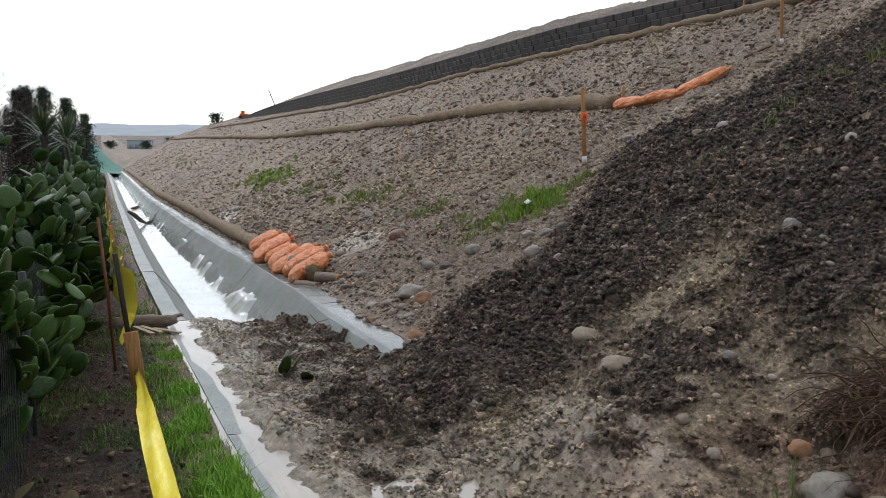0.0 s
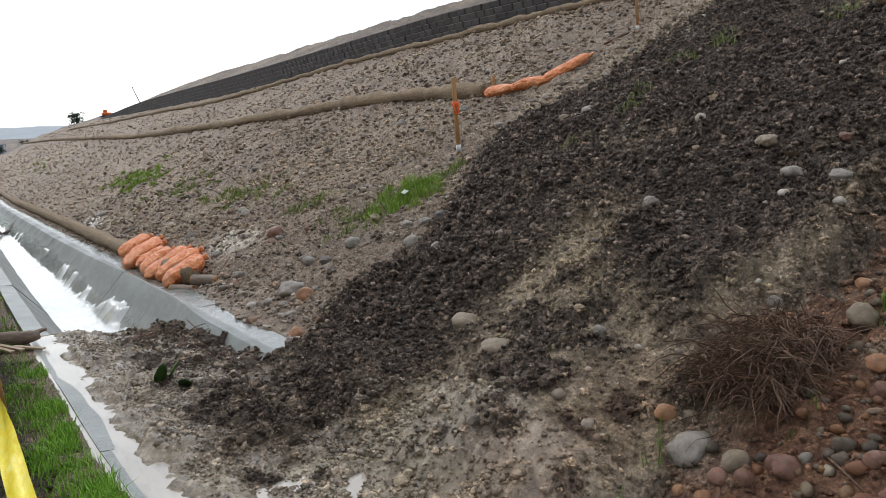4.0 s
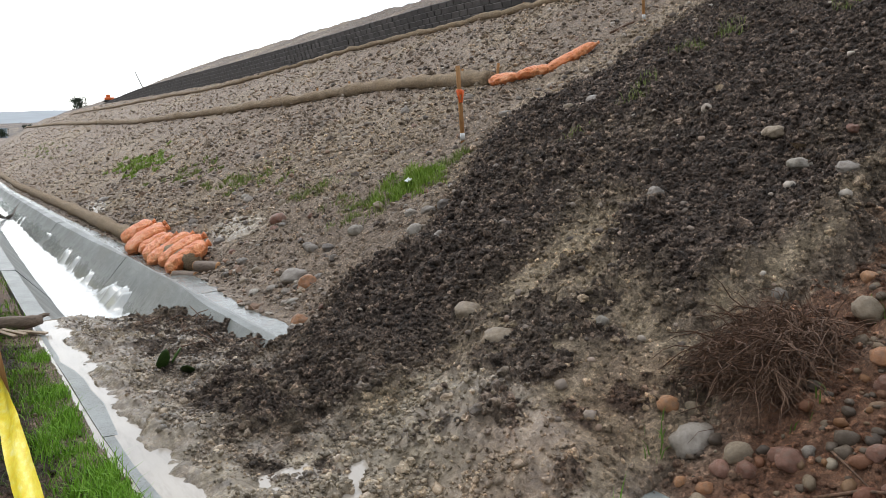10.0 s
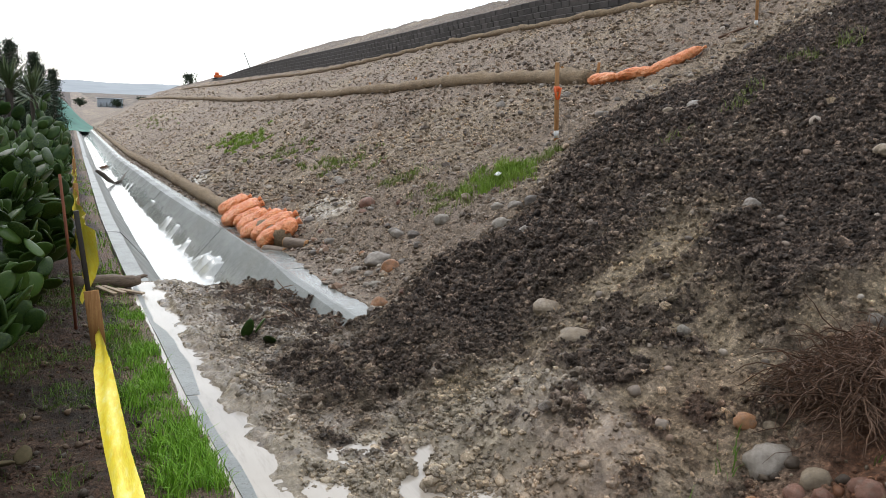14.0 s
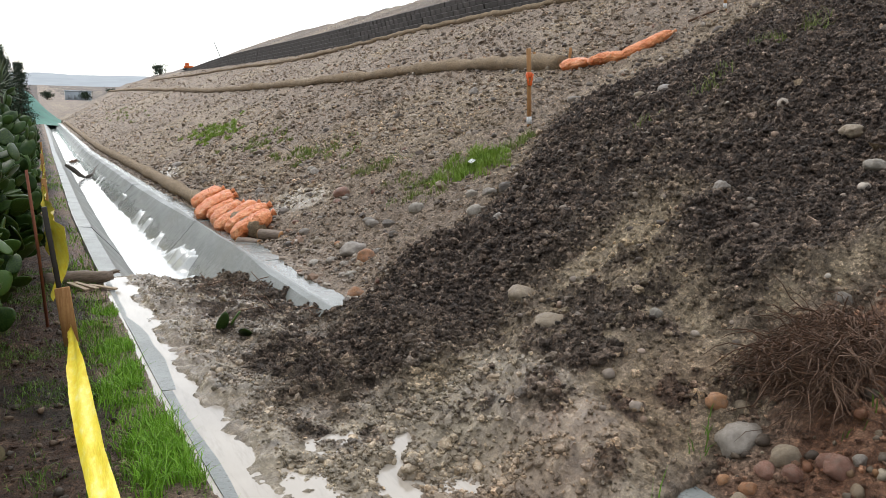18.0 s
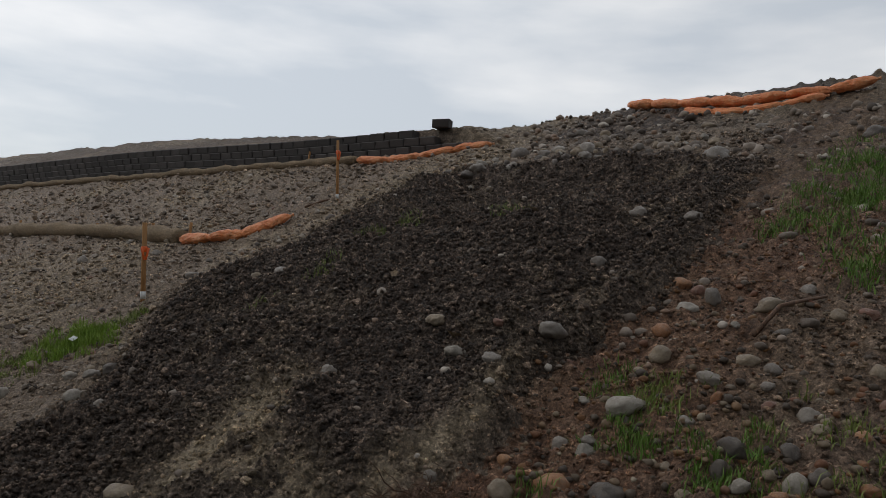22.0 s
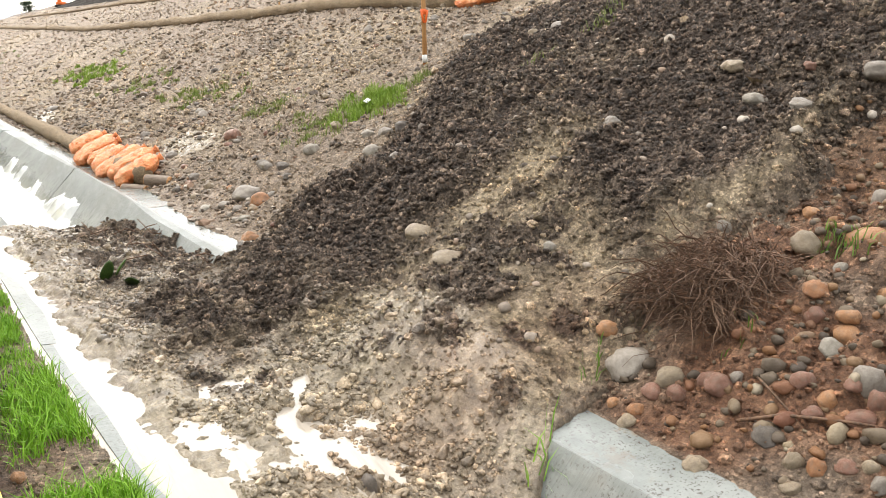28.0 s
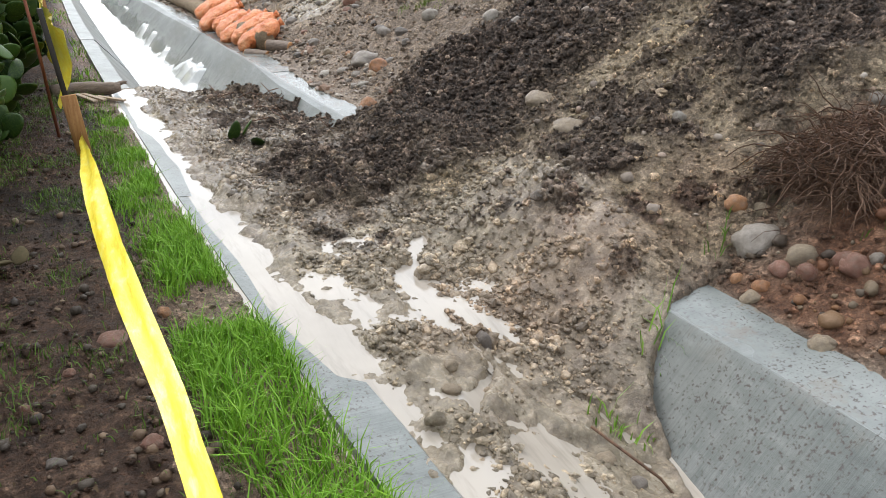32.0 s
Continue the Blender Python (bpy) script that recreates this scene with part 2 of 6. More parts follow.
def stone_material(name, c0, c1):
    n = Nodes(name)
    r = n.chance()
    mid, fine = n.noise(9, 5, 0.6), n.noise(70, 4, 0.7)
    col = n.mix(r, c0, c1)
    col = n.mix(n.span(mid, 0.35, 0.7, 0, 0.6), col, n.mix(1.0, col, (0.6, 0.56, 0.52), "MULTIPLY"))
    col = n.mix(n.span(fine, 0.5, 0.8, 0, 0.3), col, (0.33, 0.28, 0.22))
    coat = n.noise(3.2, 5, 0.7)
    col = n.mix(n.span(coat, 0.45, 0.65, 0, 0.55), col, (0.15, 0.115, 0.085))
    return n.done(col, n.span(mid, 0.3, 0.7, 0.32, 0.65), n.bump(n.noise(22, 4, 0.65), 0.4, 0.015, n.bump(fine, 0.6, 0.005)), spec=0.4)


def gravel_material(name, dark, stops=None):
    n = Nodes(name)
    r = n.island()
    fine = n.noise(70, 4, 0.7)
    if stops:
        col = n.ramp(r, *stops)
    elif dark:
        col = n.ramp(r, (0.0, (0.017, 0.0135, 0.0115)), (0.6, (0.036, 0.029, 0.024)), (0.9, (0.062, 0.05, 0.04)), (1.0, (0.12, 0.10, 0.08)))
    else:
        col = n.ramp(r, (0.0, (0.075, 0.057, 0.044)), (0.35, (0.18, 0.142, 0.112)), (0.7, (0.30, 0.244, 0.194)), (0.82, (0.25, 0.145, 0.09)), (0.9, (0.37, 0.31, 0.25)), (1.0, (0.50, 0.44, 0.37)))
    col = n.mix(n.span(fine, 0.35, 0.75, 0, 0.5), col, n.mix(1.0, col, (0.55, 0.52, 0.5), "MULTIPLY"))
    return n.done(col, n.span(fine, 0.3, 0.7, 0.38, 0.8), n.bump(fine, 0.7, 0.006), spec=0.3)


def fibre_material():
    """Straw in netting: the wattles."""
    n = Nodes("straw_wattle")
    v = n.where((1, 1, 1))
    a, b = n.noise(55, 4, 0.7), n.noise(5, 4)
    net = n.cells(34, v, "DISTANCE_TO_EDGE")
    col = n.ramp(a, (0.3, (0.19, 0.13, 0.075)), (0.55, (0.37, 0.265, 0.16)), (0.75, (0.52, 0.40, 0.26)))
    col = n.mix(n.span(b, 0.45, 0.75, 0, 0.5), col, (0.13, 0.10, 0.07))
    col = n.mix(n.span(net, 0.0, 0.06, 0.6, 0.0), col, (0.07, 0.05, 0.03))
    strands = n.noise(30, 4, 0.7, n.where((2.5, 0.6, 2.5)))
    col = n.mix(n.span(strands, 0.35, 0.6, 0.6, 0.0), col, (0.06, 0.042, 0.026))
    return n.done(col, 0.9, n.bump(strands, 0.9, 0.02, n.bump(a, 0.8, 0.012)))


def bag_material():
    n = Nodes("orange_bag_fabric")
    a, b, weave = n.noise(7, 4), n.noise(26, 4, 0.6), n.noise(220, 2)
    col = n.ramp(a, (0.3, (0.82, 0.20, 0.055)), (0.6, (0.91, 0.33, 0.125)), (0.8, (0.93, 0.50, 0.27)))
    col = n.mix(n.span(b, 0.55, 0.8, 0, 0.55), col, (0.42, 0.22, 0.12))
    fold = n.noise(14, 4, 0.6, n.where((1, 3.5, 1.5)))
    # highlights on the fold ridges and shade in the creases are painted in
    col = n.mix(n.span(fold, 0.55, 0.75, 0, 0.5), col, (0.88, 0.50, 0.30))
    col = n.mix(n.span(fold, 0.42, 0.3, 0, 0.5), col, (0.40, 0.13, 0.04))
    nor = n.bump(fold, 1.0, 0.05, n.bump(b, 0.8, 0.02))
    return n.done(col, 0.42, n.bump(weave, 0.2, 0.002, nor))


def wood_material(name, c0, c1, rough=0.75, spin=(12, 12, 1.2)):
    n = Nodes(name)
    g, f = n.noise(5, 5, 0.6, n.where(spin)), n.noise(60, 3)
    col = n.ramp(g, (0.3, c0), (0.7, c1))
    col = n.mix(n.span(f, 0.5, 0.8, 0, 0.4), col, tuple(0.6 * c for c in c0))
    return n.done(col, rough, n.bump(g, 0.5, 0.004))


def leaf_material(name, c0, c1, c2, rough=0.45, scale=9, random_by="island", spec=0.3):
    n = Nodes(name)
    r = n.island() if random_by == "island" else n.chance()
    a = n.noise(scale, 4)
    col = n.mix(r, c0, c1)
    col = n.mix(n.span(a, 0.4, 0.7, 0, 0.6), col, c2)
    return n.done(col, rough, n.bump(a, 0.25, 0.004), spec=spec)


def plain_material(name, c, rough=0.6, metal=0.0, vary=0.25, scale=14):
    n = Nodes(name)
    a = n.noise(scale, 5, 0.6)
    col = n.mix(n.span(a, 0.35, 0.7, 0, 1), c, tuple(v * (1 - vary) for v in c))
    return n.done(col, rough, n.bump(a, 0.2, 0.003), metal)


def block_material():
    n = Nodes("split_face_block")
    r = n.chance()
    a, f = n.noise(9, 5, 0.65), n.noise(60, 4, 0.7)
    col = n.mix(r, (0.046, 0.040, 0.037), (0.085, 0.074, 0.068))
    col = n.mix(n.span(a, 0.4, 0.7, 0, 0.6), col, (0.05, 0.043, 0.04))
    return n.done(col, 0.85, n.bump(f, 0.8, 0.01))


def tape_material():
    n = Nodes("yellow_tape")
    a, b = n.noise(7, 5, 0.65, n.where((6, 0.8, 6))), n.noise(30, 4, 0.6, n.where((3, 0.6, 3)))
    col = n.ramp(a, (0.3, (0.80, 0.56, 0.008)), (0.52, (0.88, 0.72, 0.05)), (0.75, (0.92, 0.84, 0.36)))
    return n.done(col, 0.32, n.bump(b, 0.35, 0.004), Transmission_Weight=0.0)


SOIL = soil_material()
LOOSE_SOIL = soil_material(True)
CONCRETE = concrete_material()
STREAM = water_material("muddy_stream", (0.56, 0.57, 0.55), 9)
POOL = water_material("muddy_pool", (0.42, 0.37, 0.31), 6)
STONES = {"grey": stone_material("grey_stone", (0.17, 0.145, 0.122), (0.30, 0.262, 0.222)), "tan": stone_material("tan_stone", (0.24, 0.185, 0.125), (0.32, 0.25, 0.17)),
          "orange": stone_material("orange_stone", (0.33, 0.145, 0.062), (0.42, 0.215, 0.10)), "red": stone_material("red_stone", (0.19, 0.085, 0.055), (0.27, 0.135, 0.095)),
          "white": stone_material("pale_stone", (0.27, 0.245, 0.205), (0.37, 0.33, 0.275)), "dark": stone_material("dark_stone", (0.085, 0.069, 0.058), (0.135, 0.112, 0.094))}
GRAVEL = gravel_material("gravel", False)
COBBLES = gravel_material("mixed_cobbles", False, ((0.0, (0.05, 0.036, 0.026)), (0.3, (0.105, 0.078, 0.055)), (0.5, (0.17, 0.125, 0.08)), (0.68, (0.20, 0.10, 0.042)), (0.86, (0.15, 0.062, 0.035)), (0.95, (0.25, 0.19, 0.12)), (1.0, (0.31, 0.26, 0.19))))
PATH_GRAVEL = gravel_material("path_gravel", False, ((0.0, (0.04, 0.030, 0.022)), (0.6, (0.08, 0.062, 0.045)), (0.85, (0.16, 0.10, 0.06)), (1.0, (0.26, 0.20, 0.13))))
BOARD = wood_material("pale_board", (0.30, 0.22, 0.15), (0.48, 0.38, 0.28))
DEAD_LEAF = leaf_material("dead_leaf", (0.035, 0.024, 0.014), (0.13, 0.085, 0.045), (0.06, 0.042, 0.026), 0.8, 20, "island", 0.1)
STRAW = fibre_material()
BAG = bag_material()
STAKE_WOOD = wood_material("stake_wood", (0.30, 0.135, 0.04), (0.46, 0.24, 0.09))
LOG_WOOD = wood_material("weathered_log", (0.10, 0.07, 0.05), (0.25, 0.185, 0.14), 0.7, (3, 14, 14))
RUST = plain_material("rusty_rod", (0.22, 0.07, 0.035), 0.8, 0.2)
DARK_STEEL = plain_material("dark_post", (0.035, 0.028, 0.022), 0.6, 0.3)
FLAG = plain_material("orange_flagging", (0.95, 0.16, 0.03), 0.4)
WHITE = plain_material("white_paint", (0.78, 0.78, 0.76), 0.55, vary=0.15)
TAPE = tape_material()
PAD = leaf_material("cactus_pad", (0.006, 0.021, 0.005), (0.040, 0.085, 0.013), (0.07, 0.105, 0.02), 0.42, 14, "object", 0.2)
PADS = leaf_material("cactus_pads", (0.010, 0.030, 0.007), (0.036, 0.08, 0.014), (0.065, 0.10, 0.022), 0.55, 14, "island", 0.2)
GRASS = leaf_material("grass_blades", (0.13, 0.30, 0.022), (0.24, 0.42, 0.045), (0.19, 0.37, 0.032), 0.4, 3)
TUFT = leaf_material("yellow_green_grass", (0.15, 0.26, 0.03), (0.27, 0.38, 0.06), (0.24, 0.30, 0.06), 0.5, 3)
BANK_GRASS = leaf_material("bank_grass_blades", (0.07, 0.15, 0.02), (0.15, 0.26, 0.04), (0.13, 0.18, 0.04), 0.5, 3)
DRY_GRASS = leaf_material("weedy_grass", (0.12, 0.18, 0.035), (0.23, 0.28, 0.065), (0.20, 0.20, 0.07), 0.55, 3)
NEEDLE = leaf_material("conifer_foliage", (0.014, 0.030, 0.014), (0.032, 0.055, 0.026), (0.03, 0.045, 0.02), 0.7, 4)
BRONZE = leaf_material("bronze_foliage", (0.028, 0.022, 0.018), (0.05, 0.035, 0.028), (0.03, 0.03, 0.02), 0.7, 4)
SPEAR = leaf_material("yucca_leaves", (0.05, 0.085, 0.035), (0.10, 0.14, 0.06), (0.12, 0.13, 0.06), 0.5, 3)
BARK = wood_material("bark", (0.045, 0.035, 0.028), (0.11, 0.09, 0.07))
TWIG = wood_material("dead_twigs", (0.034, 0.018, 0.010), (0.20, 0.105, 0.058))
BLOCK = block_material()
WIRE = plain_material("galvanised_wire", (0.035, 0.036, 0.037), 0.7, 0.2)
TARP = plain_material("green_netting", (0.05, 0.20, 0.15), 0.7, vary=0.4, scale=0.6)
# distance haze is mixed into this pale colour; far shed's roof and doors share it
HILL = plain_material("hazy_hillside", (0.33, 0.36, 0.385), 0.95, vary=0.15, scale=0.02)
PALE = plain_material("pale_cladding", (0.42, 0.47, 0.52), 0.6, vary=0.1)
MACHINE = plain_material("orange_machine_paint", (0.85, 0.17, 0.03), 0.45)
TYRE = plain_material("black_rubber", (0.02, 0.02, 0.02), 0.8)
DEAD_PAD = leaf_material("dead_pad", (0.09, 0.07, 0.04), (0.13, 0.10, 0.055), (0.06, 0.06, 0.03), 0.85, 12, "object", 0.1)
CUT_WOOD = plain_material("cut_wood", (0.50, 0.25, 0.10), 0.75, vary=0.35)

# ---- shape of the land ----
FALL = 0.042  # the land falls along +y
RNG = np.random.default_rng(7)


def hashed(i, j, seed):
    h = (i.astype(np.int64) * 374761393 + j.astype(np.int64) * 668265263 + seed * 1442695041) & 0xFFFFFFFF
    h = ((h ^ (h >> 13)) * 1274126177) & 0xFFFFFFFF
    return ((h ^ (h >> 16)) & 0xFFFFFF) / float(0xFFFFFF)


def lattice(x, y, seed=0):
    """Smooth value noise, 0 to 1."""
    i, j = np.floor(x), np.floor(y)
    u, v = x - i, y - j
    u, v = u * u * (3 - 2 * u), v * v * (3 - 2 * v)
    a, b, c, d = hashed(i, j, seed), hashed(i + 1, j, seed), hashed(i, j + 1, seed), hashed(i + 1, j + 1, seed)
    return (a * (1 - u) + b * u) * (1 - v) + (c * (1 - u) + d * u) * v


def rough_noise(x, y, scale, octaves=4, seed=0, gain=0.5):
    total, amp, weight = 0.0, 1.0, 0.0
    for k in range(octaves):
        total = total + amp * lattice(x * scale + 17.3 * k, y * scale - 9.1 * k, seed + k)
        weight += amp
        amp, scale = amp * gain, scale * 2.03
    return total / weight


def lumps(x, y, size, seed=0):
    """Rounded clods: 1 at a clod's middle, 0 between clods; each with its own height."""
    x, y = x / size, y / size
    i, j = np.floor(x), np.floor(y)
    best = np.zeros_like(x)
    for di in (-1, 0, 1):
        for dj in (-1, 0, 1):
            a, b = i + di, j + dj
            px, py = a + hashed(a, b, seed), b + hashed(a, b, seed + 5)
            r = 0.45 + 0.4 * hashed(a, b, seed + 9)
            q = 1 - ((x - px) ** 2 + (y - py) ** 2) / r ** 2
            best = np.maximum(best, np.sqrt(np.clip(q, 0, 1)) * r * hashed(a, b, seed + 13))
    return best


def ease(v, lo, hi):
    t = np.clip((v - lo) / (hi - lo), 0, 1)
    return t * t * (3 - 2 * t)


def steep(y):
    return 0.445 + 0.00115 * np.clip(y, 0, 90)


TOE, CREST, WALL_X = 2.55, 2.22, 13.2
CHANNEL_X = (0.71, 0.90, 1.36, 1.68, 2.22, 2.55)
CHANNEL_Z = (0.0, -0.016, -0.60, -0.60, 0.0, 0.015)


def drift(x, y):
    """How far the channel's sides stray from a straight line: the left lip bears away from the path, the right one wavers."""
    left = np.interp(y, (1.2, 3.0, 5.0, 7.6, 9.0, 12.0, 15.0, 30.0, 60.0), (0.02, -0.05, -0.12, -0.16, -0.20, -0.24, -0.26, -0.22, -0.15))
    right = np.interp(y, (2.5, 5.0, 8.45, 8.55, 12.0, 15.0, 21.0, 45.0), (0.0, -0.10, -0.10, -0.02, -0.03, -0.12, -0.18, -0.12))
    return left + (right - left) * ease(x, 1.2, 1.9)


def wall_base(y):
    return steep(y) * (WALL_X - TOE)


def wall_top(y):
    return 5.36 + 0.0145 * np.clip(y, 0, 44) + 0.002 * np.clip(y - 44, 0, 86) + 0.2 * ease(y, 12, 22) + 0.1 * ease(y, 30, 55) - 0.7 * ease(y, 60, 95)


def base_land(x, y):
    """Height over the falling reference plane, without roughness."""
    k = steep(y)
    near = 1 - ease(y, 7.6, 9.2)
    scarp = 0.30 * ease(x, 8.0, 9.6) * (1 - ease(x, 10.7, 11.3)) * ease(y, 2.3, 3.3) * (1 - ease(y, 6.6, 7.8))
    slope = -scarp + k * np.maximum(x - TOE, 0)
    # uphill by the slide the bank runs on to its crest; further along it ends at a block wall with a bank behind it
    open_bank = np.minimum(slope, 6.0 + 0.12 * np.clip(7 - y, 0, 6) + 0.03 * np.maximum(x - 17.0, 0))
    behind = np.minimum(wall_top(y) - 0.06 + (0.19 + 0.25 * ease(y, 10, 30)) * np.maximum(x - WALL_X - 0.35, 0), 6.32 + 0.034 * np.clip(y, 0, 38) + 0.012 * np.clip(y - 38, 0, 6) - 0.002 * np.clip(y - 44, 0, 90) - 0.6 * ease(y, 55, 95) + 0.7 * (rough_noise(x, y, 0.16, 3, 41) - 0.5) + 0.35 * (rough_noise(x, y, 0.9, 3, 43) - 0.5))
    walled = np.where(x > WALL_X + 0.3, behind, np.minimum(slope, k * (WALL_X - TOE)))
    up = open_bank * near + walled * (1 - near)
    return up * (1 - ease(y, 135, 185))


def drop_of(y):
    return -FALL * np.clip(y, -25, 44) - 0.024 * np.clip(y - 44, 0, 91)


def trench(x, y):
    """The bed dug for the channel; soil spills over its lips."""
    x = x - drift(x, y)
    e = x + ease(x, 2.2, 2.45) * 0.16 * (rough_noise(x, y, 2.6, 4, 501) - 0.35) * (y < 14)
    e = e + (1 - ease(x, 0.78, 0.84)) * ease(x, 0.5, 0.6) * 0.07 * (rough_noise(x, y, 3.1, 3, 511) - 0.35) * (y < 14)
    return np.interp(e, (0.69, 0.72, 0.90, 1.34, 1.68, 2.22, 2.49, 2.55), (0.0, -0.10, -0.16, -0.75, -0.75, -0.14, -0.12, 0.02))


def ground_height(x, y):
    z = base_land(x, y) + trench(x, y) * (y < 124)
    bank = ease(x, 2.6, 3.2)
    fade = 1 - ease(np.hypot(x, y), 40, 120)
    r = 0.10 * (rough_noise(x, y, 1.1, 3, 3) - 0.5) * bank + 0.05 * (rough_noise(x, y, 6, 3, 8) - 0.5) * bank
    r = r + (0.10 * lumps(x, y, 0.19, 21) + 0.07 * lumps(x, y, 0.10, 31)) * bank
    path = (1 - ease(x - drift(x, y), 0.45, 0.6)) * (1 - ease(-x, 4, 10))
    r = r + path * (0.07 * (rough_noise(x, y, 1.4, 4, 12) - 0.55) + 0.03 * lumps(x, y, 0.1, 55) + 0.02 * lumps(x, y, 0.045, 57) + 0.02 * (rough_noise(x, y, 20, 3, 58) - 0.5))
    far = 6 * (rough_noise(x, y, 0.006, 3, 77) - 0.5) * ease(np.hypot(x, y), 200, 500)
    near_right = bank * (1 - ease(y, 2.4, 3.2))
    r = r + near_right * (0.08 * lumps(x, y, 0.12, 401) + 0.06 * np.abs(rough_noise(x, y, 9, 4, 421, 0.6) - 0.5) + 0.04 * (rough_noise(x, y, 14, 3, 411) - 0.5))
    return z + r * fade + far + drop_of(y)


# the slide: its two edges in plan, from the channel up to the scarp
EDGE_X = (0.6, 1.3, 1.7, 2.0, 2.3, 2.6, 3.5, 4.3, 5.3, 6.2, 7.9, 9.4, 10.7, 11.6, 12.4)
EDGE_FAR = (8.1, 8.4, 8.9, 8.9, 6.0, 6.15, 6.35, 6.75, 7.65, 8.3, 8.0, 8.4, 8.6, 7.6, 5.5)
EDGE_NEAR = (-0.6, 0.2, 1.15, 1.88, 2.08, 2.15, 2.5, 2.35, 2.3, 1.95, 2.05, 2.1, 2.15, 3.2, 5.4)


def slide_depth_in(x, y):
    """Metres inside the slide's outline, below 0 outside."""
    wob = 0.35 * (rough_noise(x, y, 1.7, 3, 61) - 0.5)
    far, near = np.interp(x, EDGE_X, EDGE_FAR), np.interp(x, EDGE_X, EDGE_NEAR)
    inside = np.minimum(far - y, y - near)
    return np.minimum(np.minimum(inside, (12.2 - x) * 1.2), (x - drift(x, y) - 0.87) * 2.5) + wob * ease(x, 1.2, 3)


def pool_level(x, y):
    """Water over the buried part of the channel, lying on the mud and over the low lip."""
    left = np.interp(y, (0.2, 1.0, 1.5, 2.2, 2.9, 8.3, 9.4), (-0.24, -0.10, -0.045, -0.012, -0.006, -0.007, -0.45))
    right = np.interp(y, (0.2, 1.45, 1.75, 2.1, 2.6, 3.4, 5.0, 5.85, 7.4, 8.7, 9.4), (-0.52, -0.38, -0.34, -0.25, -0.12, -0.04, -0.05, -0.07, -0.13, -0.22, -0.47))
    return left + (right - left) * ease(x - drift(x, y), 0.95, 1.9)


THREADS = (((1.62, 3.45), (1.47, 2.85), (1.40, 2.35), (1.22, 2.02), (1.0, 1.55), (0.98, 1.0)), ((1.50, 2.9), (1.62, 2.3), (1.80, 1.95), (1.84, 1.4), (1.74, 1.0)))


def threads(x, y):
    """1 in the small runnels that wind through the mud."""
    near = np.zeros_like(x)
    wx = x + 0.42 * (rough_noise(x, y, 2.8, 4, 601) - 0.5)
    for line in THREADS:
        ys, xs = [p[1] for p in line][::-1], [p[0] for p in line][::-1]
        wide = 0.008 + 0.075 * rough_noise(x, y, 3.6, 3, 611) ** 2
        near = np.maximum(near, np.exp(-((wx - np.interp(y, ys, xs)) / wide) ** 2) * (y > ys[0]) * (y < ys[-1]))
    return near


